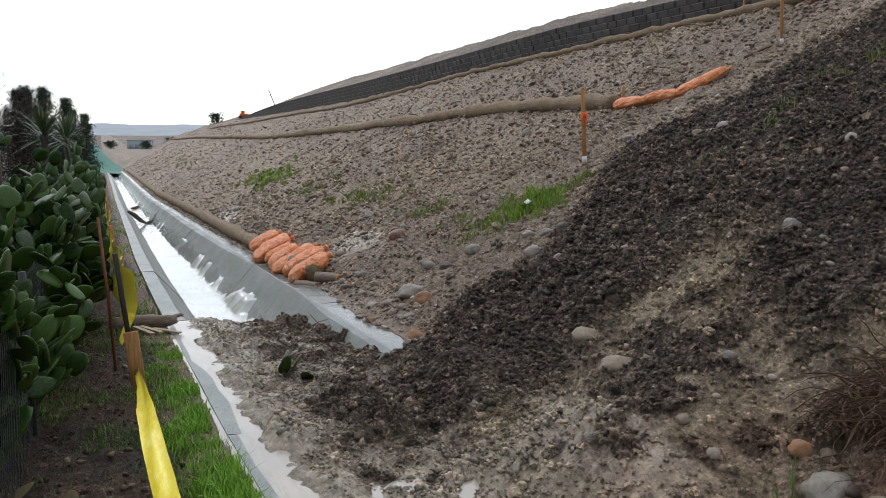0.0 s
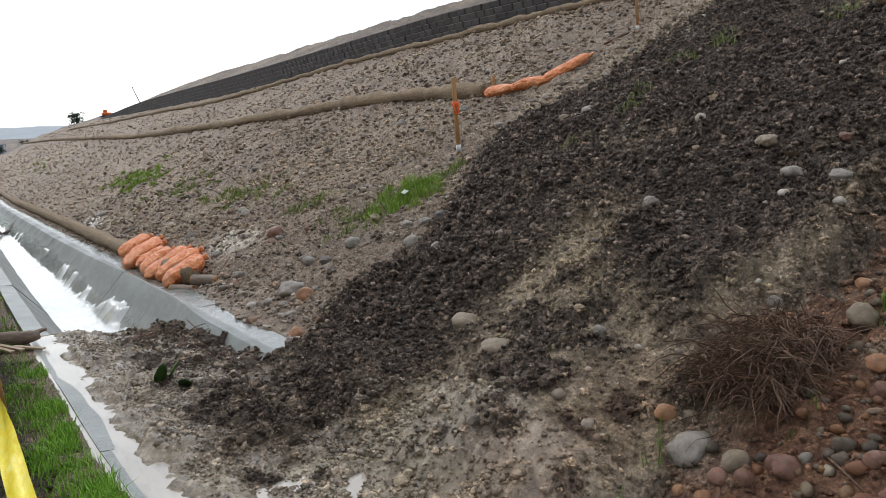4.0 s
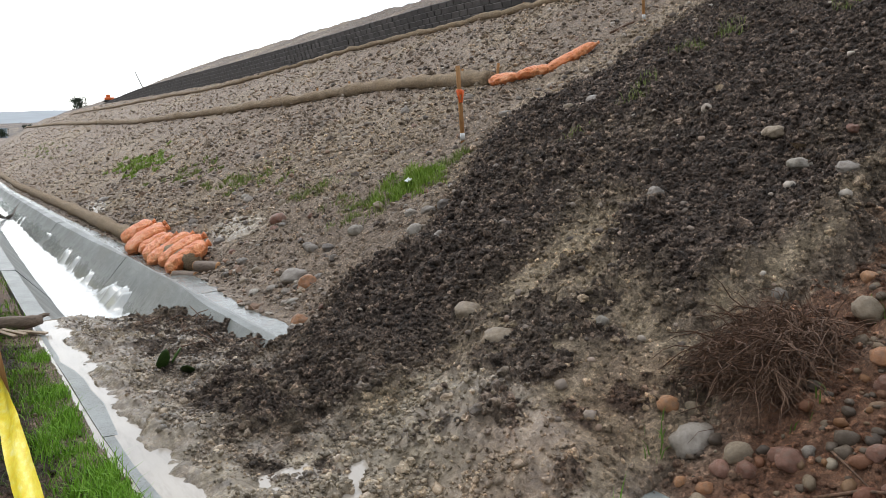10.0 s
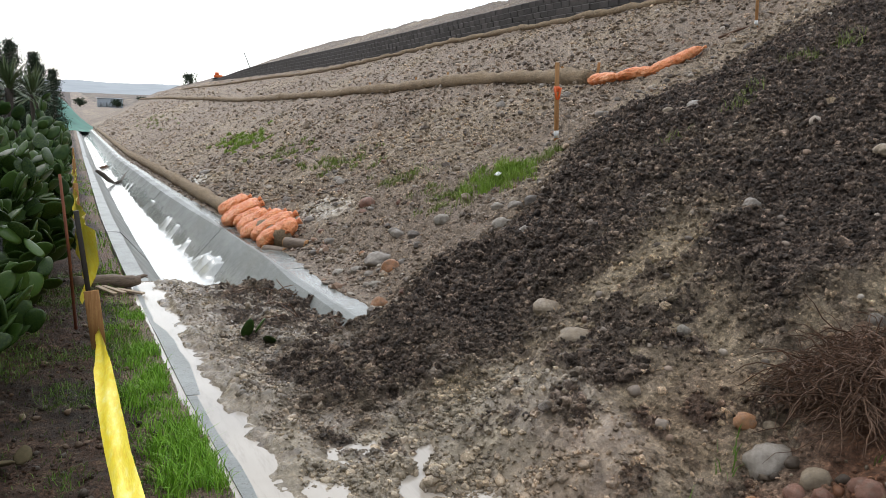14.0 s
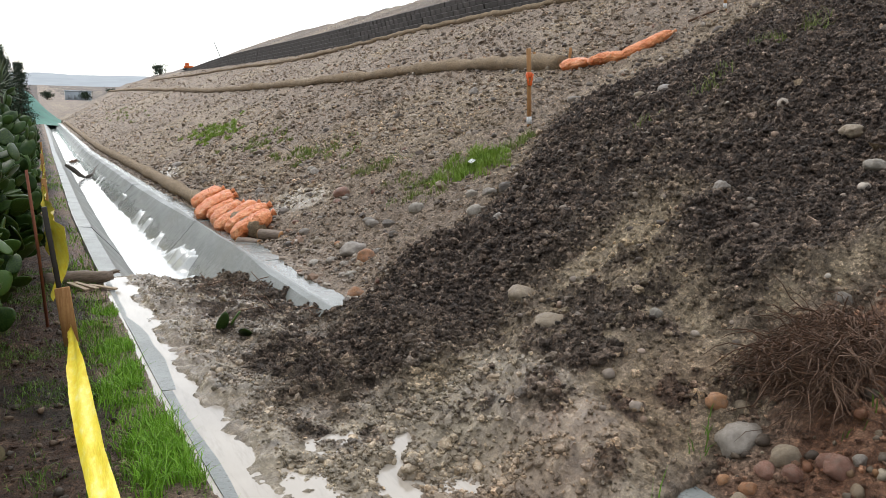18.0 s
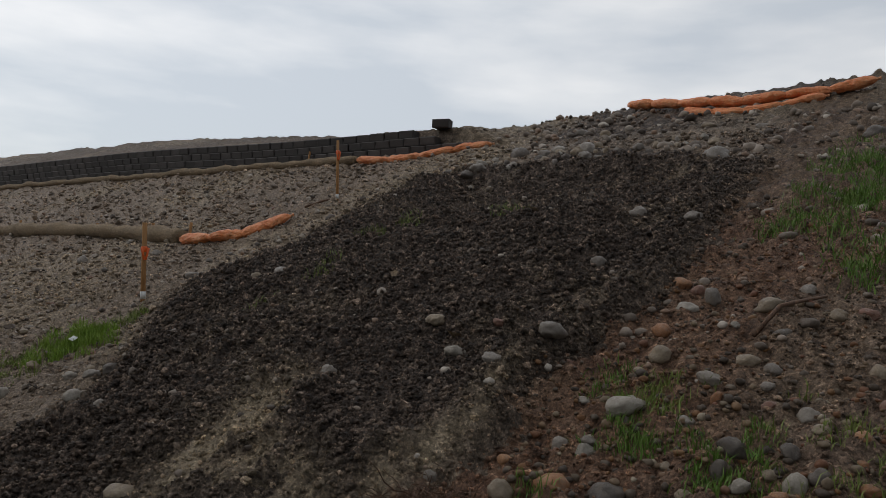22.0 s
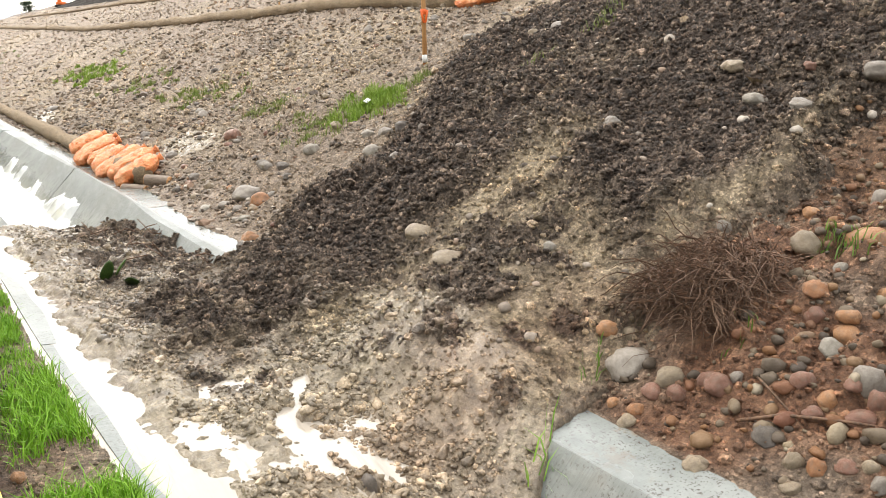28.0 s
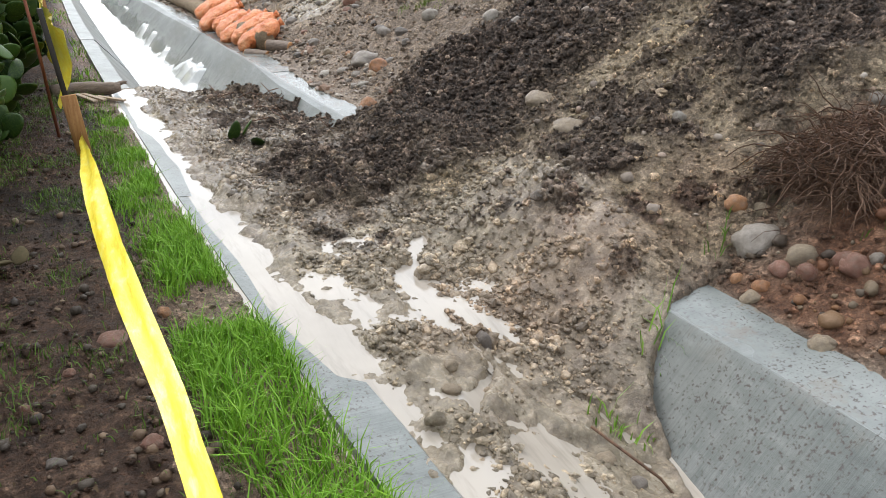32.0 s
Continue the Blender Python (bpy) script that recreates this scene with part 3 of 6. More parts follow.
def slide_height(x, y):
    d = slide_depth_in(x, y)
    t = 1 - np.exp(-np.maximum(d, 0) / 0.45)
    bank = ease(x, 1.75, 2.4) * (1 - ease(y, 5.3, 6.0) * (1 - ease(x, 2.45, 2.8)))
    body = base_land(x, y) + 0.26 * t * (1 - 0.65 * ease(x, 8.5, 11.5)) + np.where(d < 0, (0.35 + 3.0 * (1 - ease(x, 2.5, 2.7)) * (1 - ease(y, 3.0, 3.6))) * d, 0)
    heap = ease(x, 1.0, 1.5) * ease(y, 3.3, 4.3)
    low = (1 - ease(x - drift(x, y) + 0.16 * (rough_noise(x, y, 3.0, 3, 621) - 0.5), 0.89, 0.98)) * ease(y, 1.6, 2.4)
    mud = pool_level(x, y) + 0.013 + 0.05 * (rough_noise(x, y, 1.6, 3, 91) - 0.5) + 0.11 * (rough_noise(x, y, 5.0, 5, 95, 0.6) - 0.5) - 0.05 * threads(x, y) - 0.026 * low + 0.05 * (np.abs(rough_noise(x, y, 11, 4, 97, 0.6) - 0.5) - 0.1) - 0.012 * (1 - ease(y, 2.8, 3.4))
    mud = mud + (0.045 * (1 - ease(y, 5.4, 6.6)) + 0.005) * heap * (1 - ease(y, 4.3, 5.2) * ease(x, 1.5, 1.9)) + 0.10 * ease(x, 1.6, 2.3) * ease(y, 2.6, 3.8) * (1 - ease(y, 4.9, 5.9)) + np.where(d < 0, 0.5 * d, 0)
    z = mud * (1 - bank) + body * bank
    heaped = ease(rough_noise(x, y, 2.6, 3, 951), 0.46, 0.58)
    pale = slide_zones(x, y)[:, 1]
    clod = bank * (1 - 0.6 * pale) + (1 - bank) * np.clip(0.05 + 0.30 * heaped + 0.75 * heap * (1 - ease(y, 4.4, 5.2) * (1 - 0.3 * heaped)), 0, 0.8) * (1 - 0.8 * low) * (1 - 0.8 * threads(x, y))
    middle = 0.5 * (np.interp(x, EDGE_X, EDGE_FAR) + np.interp(x, EDGE_X, EDGE_NEAR))
    r = 0.16 * (rough_noise(x, y, 1.3, 3, 33) - 0.5) * bank + 0.16 * np.exp(-((d - 0.22) / 0.18) ** 2) * ease(x, 3.4, 4.2) * (1 - ease(x, 6.2, 7.5)) * (y < middle) * (0.4 + rough_noise(x, y, 3, 3, 37))
    warp_x, warp_y = x + 0.05 * (rough_noise(x, y, 9, 2, 301) - 0.5), y + 0.05 * (rough_noise(x, y, 9, 2, 311) - 0.5)
    dry = 0.45 + 0.55 * ease(rough_noise(x, y, 2.2, 3, 321), 0.38, 0.56)
    r = r + clod * dry * (0.07 * lumps(warp_x, warp_y, 0.16, 71) + 0.07 * lumps(warp_x, warp_y, 0.085, 81) + 0.05 * lumps(x, y, 0.045, 85) + 0.15 * np.abs(rough_noise(x, y, 7, 4, 181, 0.6) - 0.5) + 0.12 * np.abs(rough_noise(x, y, 17, 3, 191, 0.65) - 0.5) + 0.03 * lumps(x, y, 0.03, 87) + 0.045 * (rough_noise(x, y, 26, 3, 44, 0.7) - 0.5))
    return z + r + drop_of(y)


def top_height(x, y):
    x, y = np.asarray(x, float), np.asarray(y, float)
    g = ground_height(x, y)
    s = np.where((x > 0.45) & (x < 12.3) & (y > -0.6) & (y < 10), slide_height(x, y), -99)
    return np.maximum(g, s)


def spot(x, y, lift=0.0):
    """A place on the surface of the land."""
    return Vector((x, y, float(top_height(np.array([x]), np.array([y]))[0]) + lift))


# ---- building helpers ----


def link_mesh(name, verts, faces, material, smooth=True):
    me = bpy.data.meshes.new(name)
    if isinstance(verts, np.ndarray) and isinstance(faces, np.ndarray):
        me.vertices.add(len(verts))
        me.vertices.foreach_set("co", np.ascontiguousarray(verts, np.float32).ravel())
        n = faces.shape[1]
        me.loops.add(faces.size)
        me.loops.foreach_set("vertex_index", np.ascontiguousarray(faces, np.int32).ravel())
        me.polygons.add(len(faces))
        me.polygons.foreach_set("loop_start", np.arange(0, faces.size, n, dtype=np.int32))
        me.update(calc_edges=True)
    else:
        me.from_pydata([tuple(v) for v in verts], [], [tuple(f) for f in faces])
        me.update()
    me.polygons.foreach_set("use_smooth", np.full(len(me.polygons), smooth))
    me.materials.append(material)
    return me


def thing(name, label, category, group="", kind="", at=(0, 0, 0)):
    ob = new(name)
    ob.location = at
    ob.empty_display_size = 0.1
    return tagged(ob, label, category, group, kind)


def part(name, bm, material, parent, label="", smooth=True):
    """Links a bmesh, or a ready mesh, as one mesh object under a thing or a part."""
    if isinstance(bm, bpy.types.Mesh):
        me = bm
    else:
        me = bpy.data.meshes.new(name)
        bm.to_mesh(me)
        bm.free()
        me.polygons.foreach_set("use_smooth", np.full(len(me.polygons), smooth))
        me.materials.append(material)
    ob = new(name, me)
    ob.parent = parent
    if label:
        ob["label"] = label
    return ob


def solo(name, me, label, category, group="", kind="", at=(0, 0, 0)):
    ob = new(name, me)
    ob.location = at
    return tagged(ob, label, category, group, kind)


def box(bm, size, m=Matrix(), bevel=0.0):
    made = bmesh.ops.create_cube(bm, size=1, matrix=m @ Matrix.Diagonal((*size, 1)))
    if bevel:
        edges = {e for v in made["verts"] for e in v.link_edges}
        bmesh.ops.bevel(bm, geom=list(edges), offset=bevel, segments=1, affect="EDGES")
    return bm


def tube_arrays(points, radii, sides=10, seed=0, lumpy=0.0, caps=True):
    """Vertices and faces of a tube along points, with its own radius at each."""
    pts = [Vector(p) for p in points]
    rng = random.Random(seed)
    verts, faces = [], []
    for k, p in enumerate(pts):
        ahead = (pts[min(k + 1, len(pts) - 1)] - pts[max(k - 1, 0)]).normalized()
        side = ahead.cross(Vector((0, 0, 1)))
        side = side.normalized() if side.length > 1e-3 else Vector((1, 0, 0))
        up = side.cross(ahead)
        for s in range(sides):
            a = 2 * math.pi * s / sides
            r = radii[k] * (1 + lumpy * (rng.random() - 0.5))
            verts.append(p + side * (r * math.cos(a)) + up * (r * math.sin(a)))
    for k in range(len(pts) - 1):
        for s in range(sides):
            a, b = k * sides + s, k * sides + (s + 1) % sides
            faces.append((a, b, b + sides, a + sides))
    if caps:
        faces.append(tuple(range(sides - 1, -1, -1)))
        faces.append(tuple(range((len(pts) - 1) * sides, len(pts) * sides)))
    return verts, faces


def tube(name, points, radii, material, sides=10, seed=0, lumpy=0.0):
    v, f = tube_arrays(points, radii, sides, seed, lumpy)
    return link_mesh(name, v, f, material)


def smooth_line(points, step):
    """Points along a smooth line through plan points, at about the given step."""
    p = np.array(points, float)
    seg = np.r_[0, np.cumsum(np.linalg.norm(np.diff(p, axis=0), axis=1))]
    out = []
    for s in np.linspace(0, seg[-1], max(2, int(seg[-1] / step) + 1)):
        out.append([np.interp(s, seg, p[:, k]) for k in range(p.shape[1])])
    out = np.array(out)
    for _ in range(3):
        out[1:-1] = 0.25 * out[:-2] + 0.5 * out[1:-1] + 0.25 * out[2:]
    return out


def grid_sheet(name, xs, ys, height, material, zones=None, keep=None):
    gx, gy = np.meshgrid(xs, ys)
    x, y = gx.ravel(), gy.ravel()
    z = height(x, y)
    nx, ny = len(xs), len(ys)
    i = (np.arange(ny - 1)[:, None] * nx + np.arange(nx - 1)[None]).ravel()
    quads = np.stack([i, i + 1, i + nx + 1, i + nx], 1)
    verts = np.stack([x, y, z], 1)
    if keep is not None:
        good = keep(x, y)
        quads = quads[good[quads].any(1)]
        used = np.unique(quads)
        where = np.zeros(len(verts), int)
        where[used] = np.arange(len(used))
        verts, quads = verts[used], where[quads]
    me = link_mesh(name, verts, quads, material)
    if zones:
        layer = me.color_attributes.new("zone", "FLOAT_COLOR", "POINT")
        layer.data.foreach_set("color", np.ascontiguousarray(zones(verts[:, 0], verts[:, 1], verts[:, 2]), np.float32).ravel())
    return me


# ---- the ground sheet ----


def steps(lo, hi, first, grow, most=1e9):
    out, s = [lo], first
    while out[-1] < hi:
        out.append(out[-1] + s)
        s = min(s * grow, most)
    return out


ground_x = np.array(sorted(set(np.round(np.concatenate([
    -np.array(steps(2.0, 1500, 0.12, 1.12)), np.arange(-2.0, 0.40, 0.035), np.arange(0.40, 0.78, 0.015), (0.84, 1.10, 1.32, 1.68), np.arange(2.0, 2.6, 0.02),
    np.arange(2.6, 5.2, 0.032), np.arange(5.2, 9.0, 0.05), np.arange(9.0, 13.2, 0.085), (13.2, 13.49, 13.52), np.arange(13.6, 18.0, 0.16), steps(18.0, 1500, 0.2, 1.11)]), 3))))
ground_y = np.array(sorted(set(np.round(np.concatenate([-np.array(steps(0.06, 600, 0.1, 1.14)), np.arange(0.0, 3.0, 0.032), np.arange(3.0, 10, 0.05), steps(10, 30, 0.06, 1.012), steps(30.2, 3500, 0.30, 1.03)]), 3))))


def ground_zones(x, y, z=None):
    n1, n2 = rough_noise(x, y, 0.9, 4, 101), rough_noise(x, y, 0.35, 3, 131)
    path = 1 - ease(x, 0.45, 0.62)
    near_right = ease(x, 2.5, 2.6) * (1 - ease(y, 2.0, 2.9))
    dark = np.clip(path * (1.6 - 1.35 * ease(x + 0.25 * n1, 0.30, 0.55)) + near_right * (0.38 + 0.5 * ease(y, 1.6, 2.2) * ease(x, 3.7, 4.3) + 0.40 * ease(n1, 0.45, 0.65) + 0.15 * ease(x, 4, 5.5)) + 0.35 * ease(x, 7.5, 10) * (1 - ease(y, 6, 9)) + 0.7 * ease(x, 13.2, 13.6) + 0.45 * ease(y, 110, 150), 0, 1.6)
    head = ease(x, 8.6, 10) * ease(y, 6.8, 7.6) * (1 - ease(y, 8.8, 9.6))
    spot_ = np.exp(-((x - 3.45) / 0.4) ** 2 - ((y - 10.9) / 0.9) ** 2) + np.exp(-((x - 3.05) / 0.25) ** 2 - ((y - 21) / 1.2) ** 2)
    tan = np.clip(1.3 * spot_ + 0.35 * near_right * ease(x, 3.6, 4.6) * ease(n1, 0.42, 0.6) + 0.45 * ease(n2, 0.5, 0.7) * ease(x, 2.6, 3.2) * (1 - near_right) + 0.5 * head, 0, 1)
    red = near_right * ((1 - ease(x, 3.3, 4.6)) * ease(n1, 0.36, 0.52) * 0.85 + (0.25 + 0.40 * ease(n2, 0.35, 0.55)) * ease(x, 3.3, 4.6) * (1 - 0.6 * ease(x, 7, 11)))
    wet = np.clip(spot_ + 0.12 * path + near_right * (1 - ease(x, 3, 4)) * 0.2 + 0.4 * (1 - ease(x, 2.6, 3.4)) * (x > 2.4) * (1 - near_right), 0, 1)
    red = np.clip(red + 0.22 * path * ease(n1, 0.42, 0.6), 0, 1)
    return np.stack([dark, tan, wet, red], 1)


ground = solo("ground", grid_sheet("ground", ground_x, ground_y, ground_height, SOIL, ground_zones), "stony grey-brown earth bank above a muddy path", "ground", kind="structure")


# ---- the slide ----


def slide_zones(x, y, z=None):
    n1, n2, n3, n4 = rough_noise(x, y, 1.1, 4, 201), rough_noise(x, y, 3.0, 4, 231), rough_noise(x, y, 8.0, 3, 251), rough_noise(x, y, 21.0, 3, 261)
    d = slide_depth_in(x, y)
    mud = 1 - ease(x + 0.6 * (n2 - 0.5) + 0.10 * (y - 4), 1.8, 2.6)
    heap = ease(x + 0.5 * (n2 - 0.5), 1.05, 1.45) * ease(y + 0.8 * (n2 - 0.5), 3.2, 4.0)
    # pale sandy run-off down the lower middle of the slide, in lanes that wind down the slope
    down = y - (3.55 + 0.40 * (x - 2.3)) + 0.9 * (n1 - 0.5)
    lane = (np.exp(-(down / 0.34) ** 2) * (1 - ease(x, 4.1, 4.7)) + 0.9 * np.exp(-((down + 0.85) / 0.40) ** 2) * (1 - ease(x, 3.2, 3.7)) + 0.7 * np.exp(-((down + 0.35) / 0.5) ** 2) * (1 - ease(x, 2.7, 3.4)))
    lane = np.clip(lane, 0, 1)
    fan = np.exp(-((x - 2.25) / 0.45) ** 2 - ((y - 2.75) / 0.4) ** 2)
    patchy = ease(0.5 * n2 + 0.3 * n3 + 0.2 * n4, 0.42, 0.56)
    outcrop = np.exp(-(np.maximum(np.abs(x - 3.58) - 0.25, 0) / 0.12) ** 2 - ((y - 3.95 + 0.25 * (n2 - 0.5)) / 0.15) ** 2)
    levee = np.exp(-((d - 0.16) / 0.09) ** 2) * ease(x, 3.3, 3.6) * (1 - ease(x, 4.7, 5.2)) * (y < 3.2)
    tan = np.clip(lane * (0.35 + 0.65 * patchy) + 1.3 * outcrop + levee * (0.3 + 0.7 * patchy) + 0.45 * fan * (0.4 + 0.6 * patchy) + mud * (1 - 0.62 * heap * (1 - 0.75 * ease(y, 4.8, 5.6))) * (0.55 - 0.25 * ease(y, 2.9, 3.6) + 0.45 * ease(0.6 * n3 + 0.4 * n2, 0.40, 0.56)) * (1 - 0.5 * ease(x, 1.7, 2.1) * (1 - patchy)), 0, 1)
    # the tan silty field between the lanes, broken by clumps of dark soil
    field = ease(x, 1.95, 2.3) * (1 - ease(x - 0.35 * (y - 2.7) + 0.6 * (n2 - 0.5), 3.1, 3.6)) * (1 - ease(y - 3.5 - 0.35 * (x - 2.2) + 0.7 * (n2 - 0.5), 0.0, 0.25)) * ease(y, 2.1, 2.3)
    tan = np.maximum(tan, field * (0.55 + 0.45 * patchy))
    rim = ease(x, 7.2, 9) * (1 - ease(d, 0.2, 0.9)) * ease(y, 5, 7)
    tan = np.clip(tan + rim * 0.6 * ease(n1, 0.3, 0.5) + 0.22 * ease(n1, 0.58, 0.70) * ease(n3, 0.45, 0.6), 0, 1)
    dark = np.clip(1 - 0.75 * outcrop - (0.85 - 0.35 * ease(y, 2.9, 3.6)) * mud * (1 - 0.65 * heap * (1 - 0.6 * ease(y, 4.8, 5.6))) - 0.8 * (1 - ease(d, 0.0, 0.35)) * ease(x, 2.4, 3) * (1 - 0.7 * ease(x, 4, 4.6) * (y < 5)) - 0.1 * lane * (1 - patchy) - 0.5 * fan - 0.4 * field, 0, 1)
    clump = ease(rough_noise(x, y, 4.2, 4, 271, 0.6) - 0.03 * field, 0.50, 0.55) * np.clip(ease(x, 1.5, 1.9) + ease(y, 3.0, 3.5) * ease(x, 1.0, 1.25), 0, 1) * (1 - ease(x, 4.0, 5.5))
    clump = clump * (1 - outcrop) * (1 - 0.45 * ease(x, 2.2, 2.6) * (1 - field)) * np.maximum(0.35 + 0.65 * ease(y, 2.6, 3.3), field)
    tan, dark = tan * (1 - 0.92 * clump), np.maximum(dark, 0.95 * clump)
    mud = mud * (1 - 0.8 * clump)
    wet = np.clip(mud * (1 - 0.75 * heap * (1 - 0.7 * ease(y, 4.8, 5.6))) + lane * 0.25 * (1 - mud) + 0.10, 0, 1)
    red = 0.3 * np.exp(-((y - 2.55) / 0.35) ** 2) * (1 - ease(x, 3.0, 4.2)) * ease(n1, 0.4, 0.6)
    return np.stack([dark, tan, wet, red], 1)


slide_x = np.concatenate([np.arange(0.58, 4.6, 0.0145), np.arange(4.6, 8.2, 0.022), np.arange(8.2, 12.4, 0.04)])
slide_y = np.concatenate([np.arange(-0.5, 1.2, 0.05), np.arange(1.2, 6.4, 0.0145), np.arange(6.4, 10.0, 0.026)])
slide = solo("slide_debris", grid_sheet("slide_debris", slide_x, slide_y, slide_height, SOIL, slide_zones, lambda x, y: slide_depth_in(x, y) > -0.3),
             "dark clodded soil slumped off the bank into the channel", "landslide", kind="structure")


stream = solo("stream_water", grid_sheet("stream_water", np.concatenate([np.linspace(0.90, 1.5, 8), np.linspace(1.54, 2.0, 20)]), np.concatenate([np.arange(7.2, 20, 0.07), np.arange(20, 124, 0.6)]),
              lambda x, y: -0.515 + 0.10 * (1 - ease(y, 8, 10.5)) + 0.03 * (rough_noise(0 * x, y, 0.8, 3, 641) - 0.5) + 0.26 * ease(x, 1.56, 1.84) * np.maximum(rough_noise(x * 0.5, y, 2.1, 4, 651, 0.65) - 0.36, 0) / 0.4 + drop_of(y), STREAM), "pale muddy water running along the channel bed", "water", kind="structure")
pool = solo("pool_water", grid_sheet("pool_water", np.arange(0.46, 2.24, 0.04), np.arange(-8.0, 9.3, 0.1), lambda x, y: pool_level(x, y) + drop_of(y), POOL),
            "milky brown water standing on the slumped mud", "water", kind="structure")

# ---- the concrete channel ----
channel = thing("drainage_channel", "wet grey concrete drainage channel with sloping sides", "drain channel", kind="structure")


def channel_panel(length, seed, y0):
    outer = list(zip(CHANNEL_X[:3], CHANNEL_Z[:3])) + [(1.62, -0.60), (1.70, -0.575), (1.79, -0.50)] + list(zip(CHANNEL_X[4:], CHANNEL_Z[4:]))
    under = [(2.55, -0.10), (2.26, -0.115), (1.70, -0.71), (1.32, -0.71), (0.87, -0.125), (0.69, -0.11)]
    ring = outer + under
    ends = np.linspace(0.006, length - 0.006, 7)
    rng = random.Random(seed)
    verts, faces = [], []
    for k, y in enumerate(ends):
        for x, z in ring:
            verts.append((x + float(drift(np.array([x]), np.array([y0 + y]))[0]) + rng.uniform(-0.005, 0.005), y, z + float(drop_of(y0 + y) - drop_of(y0)) + rng.uniform(-0.005, 0.005)))
    n = len(ring)
    for k in range(len(ends) - 1):
        for s in range(n):
            a, b = k * n + s, k * n + (s + 1) % n
            faces.append((a, a + n, b + n, b))
    faces.append(tuple(range(n)))
    faces.append(tuple(range(len(ends) * n - 1, (len(ends) - 1) * n - 1, -1)))
    return link_mesh("panel", verts, faces, CONCRETE, smooth=False)


for k in range(33):
    y = -8.0 + 4.0 * k + (0.5 if k else 0.0)
    ob = part("panel", channel_panel(4.5 if k == 0 else 4.0, k, y), None, channel)
    ob.location = (0, y, float(drop_of(y)))

# ---- block wall along the top of the bank ----
block_wall = thing("retaining_wall", "dark split-face block retaining wall along the bank top", "retaining wall", kind="structure")
COURSE, BLOCK_W = 0.195, 0.42


def block_shape():
    w, d, h, c = 0.205, 0.30, 0.185, 0.022
    verts = [(0.02, -w + c, c), (0.02, w - c, c), (0.0, w - c, h - c), (0.0, -w + c, h - c), (0.03, -w, 0), (0.03, w, 0), (0.03, w, h), (0.03, -w, h), (d, -w * 0.8, 0), (d, w * 0.8, 0), (d, w * 0.8, h), (d, -w * 0.8, h)]
    faces = [(3, 2, 1, 0), (0, 1, 5, 4), (1, 2, 6, 5), (2, 3, 7, 6), (3, 0, 4, 7), (4, 5, 9, 8), (5, 6, 10, 9), (6, 7, 11, 10), (7, 4, 8, 11), (8, 9, 10, 11)]
    return verts, faces


def block_spots():
    """Where the blocks stand, from the near end of the wall on."""
    rng = random.Random(5)
    y = 8.7
    while y < 132:
        top = float(wall_top(np.array([y]))[0] + drop_of(np.array([y]))[0])
        foot = float(wall_base(np.array([y]))[0] + drop_of(np.array([y]))[0])
        i = 0
        while top - COURSE * (i + 1) > foot - 0.28:
            if not (i == 0 and rng.random() < 0.10 and 9 < y < 14) and not (y < 11 and i < 2 - (y - 8.7) / 0.8):
                yield y + (0.21 if i % 2 else 0.0), top - COURSE * (i + 1), WALL_X + 0.035 * (4 - i) - 0.10 + rng.uniform(-0.012, 0.012), i
            i += 1
        y += BLOCK_W


bv, bf = block_shape()
block_mesh = link_mesh("block", bv, bf, BLOCK, smooth=False)
rest_v, rest_f, count = [], [], 0
for y, z, x, i in block_spots():
    if count < 300:
        ob = part("block", block_mesh, None, block_wall)
        ob.location = (x, y, z)
        ob.rotation_euler = (0, 0, RNG.uniform(-0.05, 0.05))
        count += 1
    else:
        o = len(rest_v)
        rest_v += [(x + a, y + b, z + c) for a, b, c in bv]
        rest_f += [tuple(o + q for q in f) for f in bf]
far_blocks = part("far_blocks", link_mesh("far_blocks", rest_v, rest_f, BLOCK, smooth=False), None, block_wall)
far_blocks["kind"] = "stuff"
loose = solo("wall_block", block_mesh, "dark concrete block standing on the block wall", "concrete block", at=(13.30, 9.5, float(wall_top(np.array([9.5]))[0] - FALL * 9.5) + 0.005))
loose.rotation_euler = (0, 0, 0.15)

# ---- straw wattles ----


def wattle(points, radius, seed, label, step=0.22, sink=0.25):
    line = smooth_line(points, step)
    z = top_height(line[:, 0], line[:, 1])
    for _ in range(4):
        z[1:-1] = 0.25 * z[:-2] + 0.5 * z[1:-1] + 0.25 * z[2:]
    rng = random.Random(seed)
    pts = [(x, y, h + radius * (1 - sink)) for (x, y), h in zip(line, z)]
    radii = [radius * (1 + 0.12 * math.sin(k * 0.7 + seed) + 0.10 * math.sin(k * 1.9) + rng.uniform(-0.13, 0.13) + 0.10 * math.sin(k * 0.23 + 2 * seed)) for k in range(len(pts))]
    radii[0] *= 0.82
    radii[-1] *= 0.82
    me = tube("wattle", pts, radii, STRAW, 14, seed, 0.20)
    return solo("straw_wattle", me, label, "straw wattle", "straw wattles on the bank")


MID = [(7.92, 10.65), (8.05, 11.6), (8.25, 12.8), (8.42, 15.4), (8.5, 18), (8.4, 21.6), (8.5, 26.3), (8.6, 35), (9.1, 55), (9.6, 80), (10.2, 110), (11.0, 150)]
UPPER = [(12.62, 11.2), (12.85, 13.8), (12.95, 16.8), (12.95, 20.2), (13.0, 24.1), (12.9, 28.3), (12.15, 37), (12.25, 50), (11.9, 68), (11.9, 95)]
LOWER = [(2.60, 10.1), (2.60, 12.0), (2.60, 14.0), (2.60, 15.2), (2.66, 23), (2.7, 36), (2.75, 60), (2.8, 100)]


